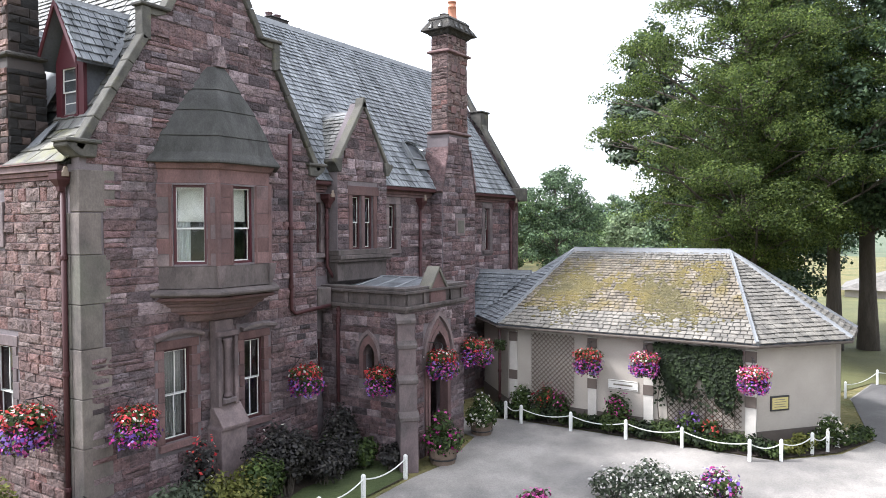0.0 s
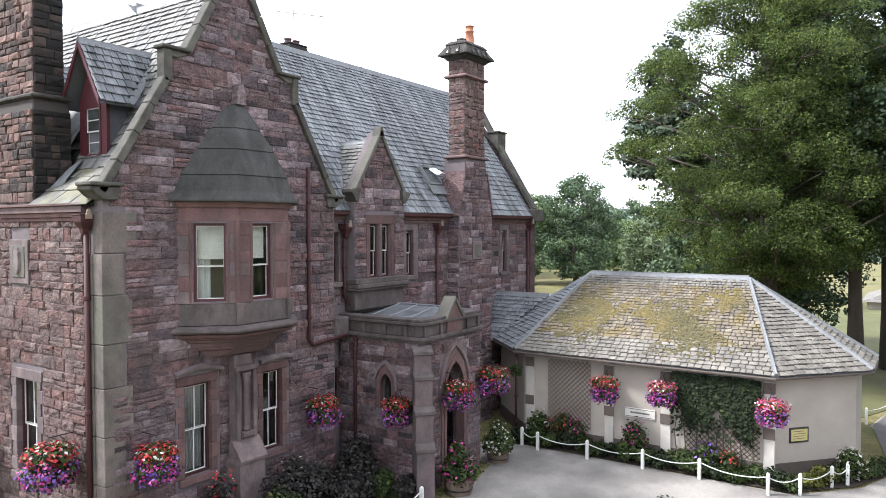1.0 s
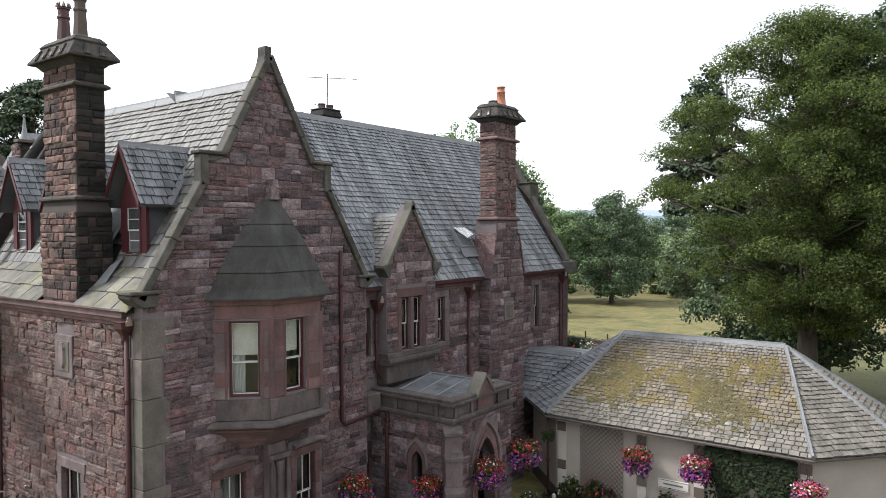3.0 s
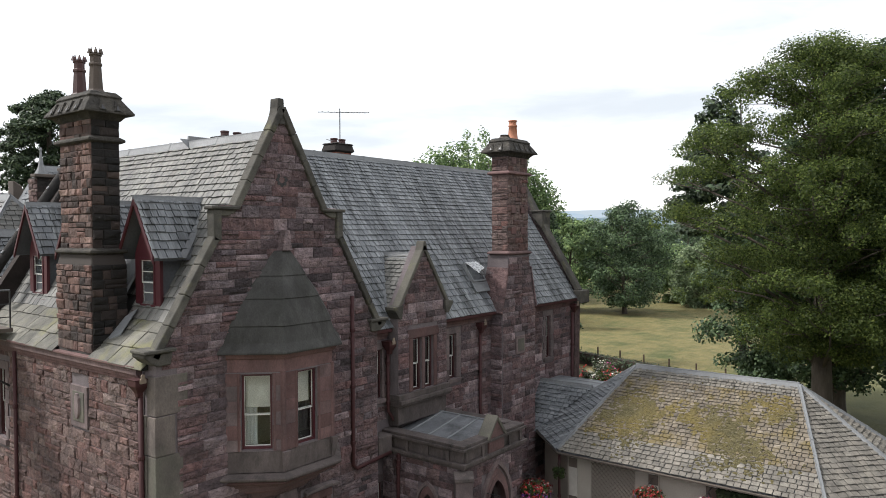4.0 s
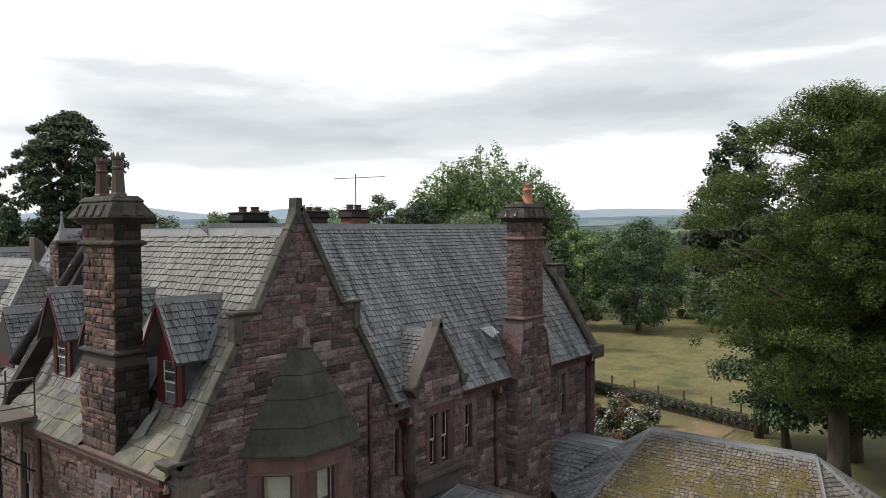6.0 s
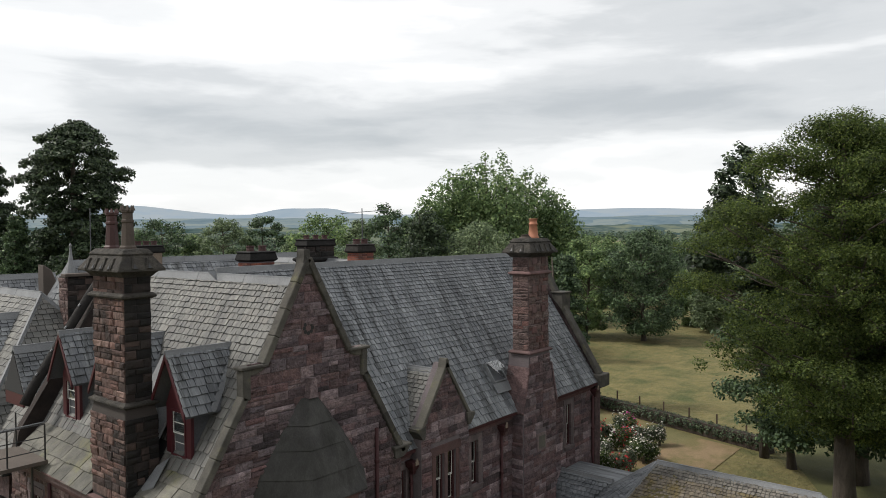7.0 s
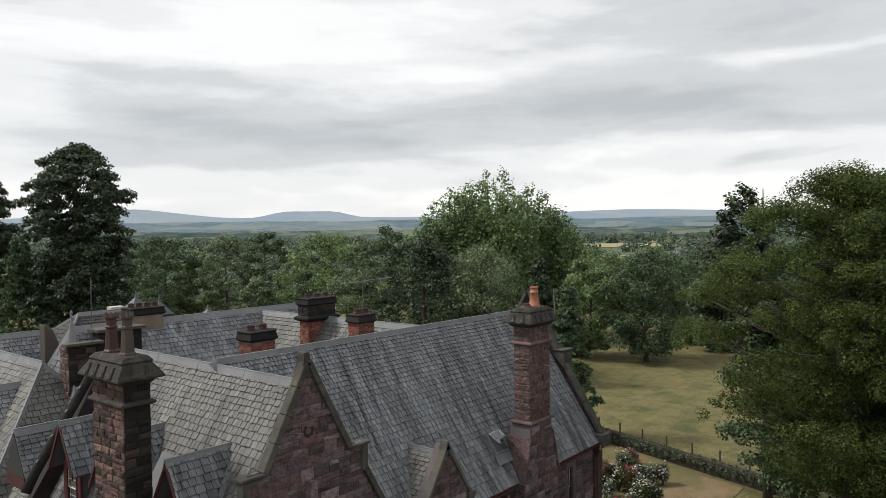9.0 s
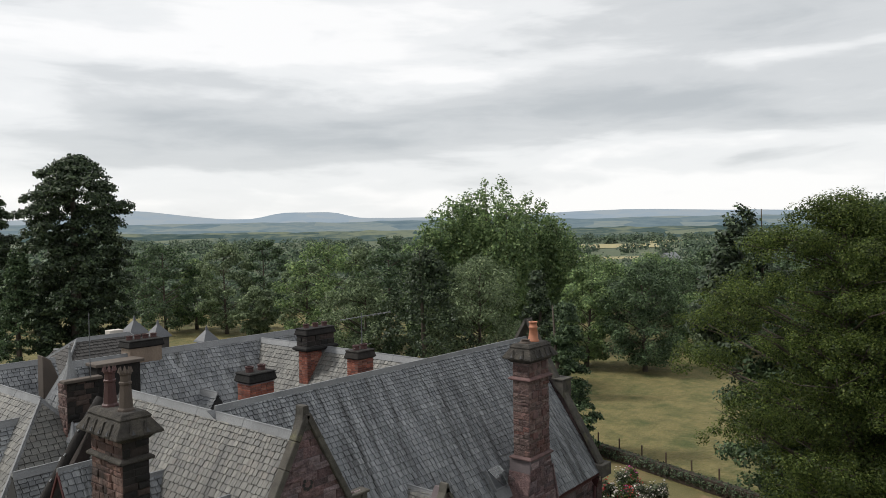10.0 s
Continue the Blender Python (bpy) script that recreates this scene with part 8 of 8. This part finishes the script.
# beds along the house
for x, y, rx, h, m, lab in ((9.2, 12.9, 0.95, 1.15, M_BUSHG, "grey-green rounded bush under the gabled front"), (10.2, 12.5, 0.95, 1.2, M_BUSHY, "golden-green bush under the gabled front"), (10.9, 12.3, 0.55, 1.25, M_BUSH, "bright green bush under the gabled front"), (6.2, 14.8, 0.8, 1.75, M_BUSHY, "golden-green bush by the side wall"),
                            (12.0, 12.6, 0.8, 1.5, M_DUSK, "dark shrub under the gabled front"), (12.9, 13.1, 0.7, 1.3, M_DUSK, "dark shrub by the wall"), (13.9, 12.9, 0.6, 0.9, M_BUSH, "leafy plants beside the porch"), (14.5, 12.3, 0.5, 0.8, M_BUSH, "leafy plants beside the porch"), (8.2, 12.7, 0.7, 0.9, M_BUSH, "green bush at the corner of the house"), (7.2, 13.6, 0.6, 1.1, M_DUSK, "dark bush at the corner of the house")):
    shrub("garden_bush", lab, (x, y, 0.02), rx, rx * 0.85, h, 2200, 0.055, m, int(x * 17 + y))
shrub("fuchsia_bush", "dark fuchsia with red flowers under the window", (10.05, 13.4, 0.02), 0.5, 0.4, 1.7, 900, 0.06, M_DUSK, 811, ((M_FRED, 90, 0.05), (M_FWHITE, 20, 0.04)))
shrub("fuchsia_bush", "dark fuchsia with a few pale flowers by the wall", (12.4, 13.4, 0.02), 0.5, 0.4, 1.6, 900, 0.06, M_DUSK, 812, ((M_FWHITE, 30, 0.045),))
for x, y, rx, h in ((13.0, 12.4, 0.75, 1.35), (13.7, 12.5, 0.7, 1.5), (14.3, 12.9, 0.65, 1.7), (14.7, 13.3, 0.5, 1.9), (11.5, 12.9, 0.6, 1.9), (14.75, 11.6, 0.4, 0.8)):
    shrub("garden_bush", "dark evergreen shrub in the shade beside the porch", (x, y, 0.02), rx, rx * 0.85, h * 0.78, 2000, 0.055, M_DUSK, int(x * 23 + y))
shrub("climbing_shrub", "dark climbing shrub with pale flowers against the side wall", (7.3, 19.0, 0.02), 0.4, 0.75, 3.0, 2600, 0.06, M_DUSK, 813, ((M_FWHITE, 60, 0.05), (M_FPINK, 30, 0.05)))
# planters by the door
for x, y, fm, s in ((16.0, 10.75, M_FPINK, 1.0), (18.95, 11.2, M_FWHITE, 0.9)):
    tub = thing("planter_tub", "round weathered tub planted with trailing flowers by the door", "planter", (x, y, 0.012), "door planters")
    part("tub", turned([(0.34 * s, 0), (0.42 * s, 0.45 * s), (0.44 * s, 0.47 * s), (0.38 * s, 0.47 * s), (0.36 * s, 0.38 * s)], 14), M_TERRA, tub)
    part("hoop", turned([(0.375 * s, 0.12 * s), (0.385 * s, 0.12 * s), (0.39 * s, 0.16 * s), (0.38 * s, 0.16 * s)], 14), M_BLACK, tub)
    lobes = [((0.3 * s * math.cos(a), 0.3 * s * math.sin(a), 0.62 * s), (0.3 * s, 0.3 * s, 0.34 * s)) for a in (0, 1.26, 2.51, 3.77, 5.03)] + [((0, 0, 1.05 * s), (0.3 * s, 0.3 * s, 0.4 * s))]
    p, nr, sz = clump_leaves(lobes, 1500, 0.06, int(x), 0.5)
    linked("foliage", leaf_mesh("foliage", p, nr, sz, 3, M_BUSH), M_BUSH, tub)
    p, nr, sz = clump_leaves(lobes, 140, 0.055, int(x) + 5, 0.12)
    linked("petals", leaf_mesh("petals", p, nr, sz, 3, fm), fm, tub)["kind"] = "stuff"
shrub("conical_shrub", "tall dark shrub beside the porch", (18.7, 12.2, 0.0), 0.55, 0.55, 1.9, 1400, 0.055, M_IVY, 821)
# island bed of roses near the camera
for x, y, fm, h in ((15.8, 5.9, M_FWHITE, 0.75), (16.3, 5.2, M_FWHITE, 0.85), (15.5, 5.0, M_FWHITE, 0.6), (16.6, 4.5, M_FWHITE, 0.6)):
    shrub("rose_bush", "white rose bush in full flower on the forecourt", (x, y, 0.012), 0.6, 0.6, h, 900, 0.055, M_BUSHG, int(x * 13 + y * 7), ((fm, 260, 0.045),))
shrub("flower_tub", "low mound of pink and violet flowers on the forecourt", (17.0, 3.75, 0.012), 0.45, 0.45, 0.75, 700, 0.05, M_BUSH, 831, ((M_FPINK, 200, 0.05), (M_FVIO, 160, 0.05), (M_FWHITE, 120, 0.05)))
shrub("flower_tub", "low mound of pink flowers on the forecourt", (14.3, 7.2, 0.012), 0.4, 0.4, 0.42, 500, 0.05, M_BUSH, 832, ((M_FPINK, 220, 0.05),))
# rose garden behind the house
r = random.Random(71)
for k in range(30):
    t = r.random()
    x, y = 37.5 + 9.0 * t + r.uniform(-1.5, 1.5), 19.6 + 1.6 * t + r.uniform(-2.2, 2.4)
    fm = M_FRED if k % 7 == 3 else M_FPINK if k % 9 == 4 else M_FWHITE
    shrub("rose_bush", "rose bush with %s flowers in the rose garden" % ("red" if fm is M_FRED else "pink" if fm is M_FPINK else "pale"), (x, y, 0.01), r.uniform(.45, .85), r.uniform(.45, .85), r.uniform(0.9, 1.7), 800, 0.075, M_BUSHG if k % 2 else M_BUSH, 500 + k, ((fm, 90, 0.085),), group="rose garden bushes")


# white posts and rope
def rope_fence(points, label, group):
    prev = None
    for x, y in points:
        po = thing("rope_post", label, "post", (x, y, 0.0), group)
        part("post", bevelled(loft([ringed(0, 0, 0.045, 0.045, -0.1), ringed(0, 0, 0.045, 0.045, 0.58), ringed(0, 0, 0.02, 0.02, 0.62)]), 0.006), M_WHITE, po)
        if prev:
            rp = thing("rope", "white rope slung between low posts", "rope", (0, 0, 0), group)
            a, b = Vector((*prev, 0.5)), Vector((x, y, 0.5))
            part("strand", tubed([a.lerp(b, t / 8) - Vector((0, 0, 0.14 * 4 * (t / 8) * (1 - t / 8))) for t in range(9)], 0.017, 6), M_ROPE, rp)
        prev = (x, y)


rope_fence([(20.85, 11.35), (20.62, 10.66), (20.65, 8.95), (20.7, 7.2), (20.75, 5.55), (20.5, 3.68), (20.95, 2.95), (22.1, 2.3), (22.55, 1.95), (23.2, 1.75)], "low white post of the rope fence round the annexe bed", "annexe rope fence")
rope_fence([(14.45, 10.9), (12.72, 10.88), (11.1, 10.8), (9.4, 10.7)], "low white post of the rope fence along the house bed", "house rope fence")
rope_fence([(30.2, 1.95), (33.4, 1.0), (36, -0.6)], "low white post of the rope fence by the lawn", "lawn rope fence")

# yard buildings beyond the house
barn = thing("stable_block", "low slate-roofed stable block with three lead cupolas beyond the house", "outbuilding")
a, b = spot((90 - 784) / 1269, 74), spot((390 - 784) / 1269, 70)
gabled_roof("barn_roof", a[:2], b[:2], 4.0, 3.6, 6.6, barn, 91, M_OLDSLATE, (1, -1), (0, 0), 40, 0.45)
for px in (238, 280, 363):
    q = spot((px - 784) / 1269, 68)
    part("cupola", turned([(0.6, 5.9), (0.6, 6.7), (0.85, 6.75), (0.5, 7.4), (0.12, 8.2), (0.03, 8.5)], 8, (q[0], q[1], 0)), M_DARKLEAD, barn, "grey lead cupola")
house2 = thing("distant_cottage", "distant white cottage among the trees", "house")
q = spot((1185 - 784) / 1269, 420)
part("wall", boxed(q[0] - 8, q[0] + 8, q[1] - 4, q[1] + 4, -6, 0), M_SIGN, house2)
part("roof", prismed([(q[0] - 8.5, q[1] - 4.5, 0), (q[0] - 8.5, q[1] + 4.5, 0), (q[0] - 8.5, q[1], 4)], (17, 0, 0)), M_SLATE, house2)
shed = thing("outbuilding", "pale low outbuilding with a hipped grey roof beyond the trees", "outbuilding")
part("wall", boxed(74, 84, -4.5, 4.5, -0.2, 0.7), M_RENDER, shed)
part("roof", loft([[(73.5, -5, 0.7), (84.5, -5, 0.7), (84.5, 5, 0.7), (73.5, 5, 0.7)], [(76.5, -0.9, 2.3), (81.5, -0.9, 2.3), (81.5, 0.9, 2.3), (76.5, 0.9, 2.3)]]), M_SLATEL, shed)



# ------------------------------------------------------------ stones and slates, last
lay("stone", P_GAB, coursed(gable_span, -0.1, 13.7, [(a - 0.24, b + 0.24, c - 0.17, d + 0.2) for a, b, c, d in G_HOLES[:2]] + [(9.62, 12.68, 4.9, 7.9), (10.86, 11.44, -0.2, 4.1), (7.7, 8.25, 4.0, 7.7)], seed=11, lengths=(0.26, 0.9), heights=(0.14, 0.30)), M_STONE, front, (9.0, GAB, 6.0))
lay("stone", P_LFT, coursed(lambda w: (-23.55, -14.66), -0.1, 7.42, [(a - 0.26, b + 0.26, c - 0.17, d + 0.24) for a, b, c, d in L_HOLES] + [(-17.69, -16.84, 6.0, 7.03)], seed=12, lengths=(0.22, 0.62), heights=(0.15, 0.30)), M_RED, side, (7.75, 15.5, 5.0))
lay("stone", P_FAC, coursed(lambda w: (14.62, 27.4), -0.1, 7.45, [(a - 0.27, b + 0.27, c - 0.15, d + 0.22) for a, b, c, d in F_HOLES[:4]] + [(21.1, 23.4, -1, 9), (15.5, 17.98, 4.6, 8), (15.0, 18.4, -1, 4.9)], seed=13), M_STONE, facade, (17.0, FAC, 6.0))
lay("stone", P_DOR, coursed(lambda w: (15.57, 17.91) if w < 8.35 else (15.72 + (w - 8.35) * 0.56, 17.76 - (w - 8.35) * 0.56), 5.8, 10.0, [(16.04, 17.44, 5.7, 7.7)], seed=14), M_STONE, dormer, None, 150)
lay("stone", P_PF, coursed(lambda w: (PX0 + 0.1, PX1), -0.1, 4.12, [(16.15, 17.62, -1, 3.55)], seed=15), M_STONE, pf, None, 200)
lay("stone", P_PL, coursed(lambda w: (-14.45, -PY0 - 0.1), -0.1, 4.12, [(-13.1, -12.36, 2.05, 3.45)], seed=16), M_STONE, pside, None, 200)
stone_shaft(c1, 7.78, 8.44, 16.63, 18.17, 10.26, 13.3, (M_STACK, M_BLACKST), 21, (0.18, 0.46), (0.12, 0.24))
stone_shaft(c1, 7.70, 8.54, 16.54, 18.26, 7.85, 9.9, (M_STACK, M_BLACKST), 23, (0.18, 0.46), (0.12, 0.24))
stone_shaft(c2, 21.53, 22.87, 14.03, 14.72, 9.92, 13.35, (M_RED, M_RED), 25)
lay("stone", Plane((0, 14.0, 0), (1, 0, 0), (0, 0, 1)), coursed(lambda w: (21.12, 23.38) if w < 7.7 else (21.2 + (w - 7.9) * 0.21, 23.3 - (w - 7.9) * 0.22), -0.1, 9.7, [(21.95, 22.65, 6.1, 6.8)], seed=26), M_STONE, breast, (22.2, 14, 7), 200)
lay("stone", Plane((21.1, 0, 0), (0, -1, 0), (0, 0, 1)), coursed(lambda w: (-14.5, -14.02), -0.1, 7.6, seed=27), M_STONE, breast, None, 40)
lay("stone", Plane((21.14, 0, 7.9), (0, -1, 0), (0.31, 0, 1.15)), coursed(lambda w: (-14.88, -14.03), 0.0, 1.22, seed=28), M_STONE, breast, None, 40)
lay("slate", P_MF, slated(lambda w: (valley(w), 27.38), ml, 33, 0.27, 0.14, (0.18, 0.33), holes=[(21.15, 23.35, 0, 1.1)]), M_SLATE, main_roof, (17.0, 15.2, 9.2), 300, 0.02, 0.12)
lay("slate", P_WE, slated(lambda w: (0.2, 23.45 - 14.2), math.hypot(1.02, 0.88), 44, 0.50, 0.42, (0.55, 1.05), holes=[(23.45 - 18.25, 23.45 - 16.55, 0, 2)]), M_EAVESLAB, wing_roof, (8.2, 15.0, 8.2), 150, 0.02, 0.12)
lay("slate", P_WL, slated(lambda w: (0.2, 23.45 - 14.2), sl, 34, 0.31, 0.15, (0.19, 0.35), holes=[(23.45 - 18.2, 23.45 - 16.6, 0, 0.5)]), M_SLATEG, wing_roof, (8.5, 15.0, 9.2), 300, 0.02, 0.12)
lay("slate", P_DL, slated(lambda w: (0.05 + 0.75 * (1 - w / dl), 1.42), dl, 35, 0.16, 0.14, (0.2, 0.34)), M_SLATEG, dormer, None, 60, 0.02, 0.12)
pl, ln, wl2, _ = tri_plane(0, 1, Vector((25.2, 3.65, LR)))
fa, fb = (5.1 - 3.65), (11.95 - 10.7)
if pl.u.y < 0:
    fa, fb = fb, fa
cells = slated(lambda w: (fa * w / wl2, ln - fb * w / wl2), wl2, 36, 0.18, 0.135, (0.14, 0.29), 0.022, lift=0.034)
mossy = [c for c in cells if 0.22 < c[2] / wl2 < 0.86 and noise.noise(Vector((c[0] * 0.4, c[2] * 0.5, 3))) > -0.45]
clean = [c for c in cells if c not in mossy]
lay("slate", pl, mossy, M_SLATEM, lroof, (21.5, 7.5, 3.2), 300, 0.03, 0.3)
lay("slate", pl, clean, M_SLATEL, lroof, (21.5, 7.5, 3.2), 150, 0.03, 0.3)
# moss cushions on the lodge's front slope
r = random.Random(5)
vs, fs = [], []
for k in range(9000):
    u, w = r.uniform(0.4, ln - 0.4), r.triangular(0.15, wl2 * 0.92, wl2 * 0.55)
    if not fa * w / wl2 + 0.3 < u < ln - fb * w / wl2 - 0.3:
        continue
    yy = pl.at(u, w).y
    patch = noise.noise(Vector((yy * 0.55, w * 0.7, 9.1))) + 0.6 * noise.noise(Vector((yy * 2.4, w * 2.4, 1.1))) + 0.7 * noise.noise(Vector((yy * 6.5, w * 6.5, 4.1)))
    if patch < (0.10 if yy > 7.5 else -0.06) + 0.25 * abs(w / wl2 - 0.5):
        continue
    s, hh = r.uniform(0.025, 0.085), r.uniform(0.008, 0.04)
    b0 = len(vs)
    vs.append(tuple(pl.at(u, w, 0.075 + hh)))
    m6 = 6
    for q in range(m6):
        a = 2 * math.pi * q / m6
        k2 = s * r.uniform(0.6, 1.25)
        vs.append(tuple(pl.at(u + k2 * math.cos(a), w + k2 * 0.75 * math.sin(a), 0.052)))
    fs += [(b0, b0 + 1 + q, b0 + 1 + (q + 1) % m6) for q in range(m6)]
raw("moss", vs, fs, M_MOSS, lroof, "cushions of golden moss", True)["kind"] = "stuff"
for i, j, top, sd in ((7, 0, RA, 37), (6, 7, RA, 38), (1, 2, RB, 39)):
    pl2, ln2, wl3, foot = tri_plane(i, j, top)
    lay("slate", pl2, slated(lambda w: (foot * w / wl3, ln2 - (ln2 - foot) * w / wl3), wl3, sd, 0.2, 0.15, (0.17, 0.32), 0.016), M_SLATEL if sd != 39 else M_SLATE, lroof, None, 150, 0.03, 0.3)
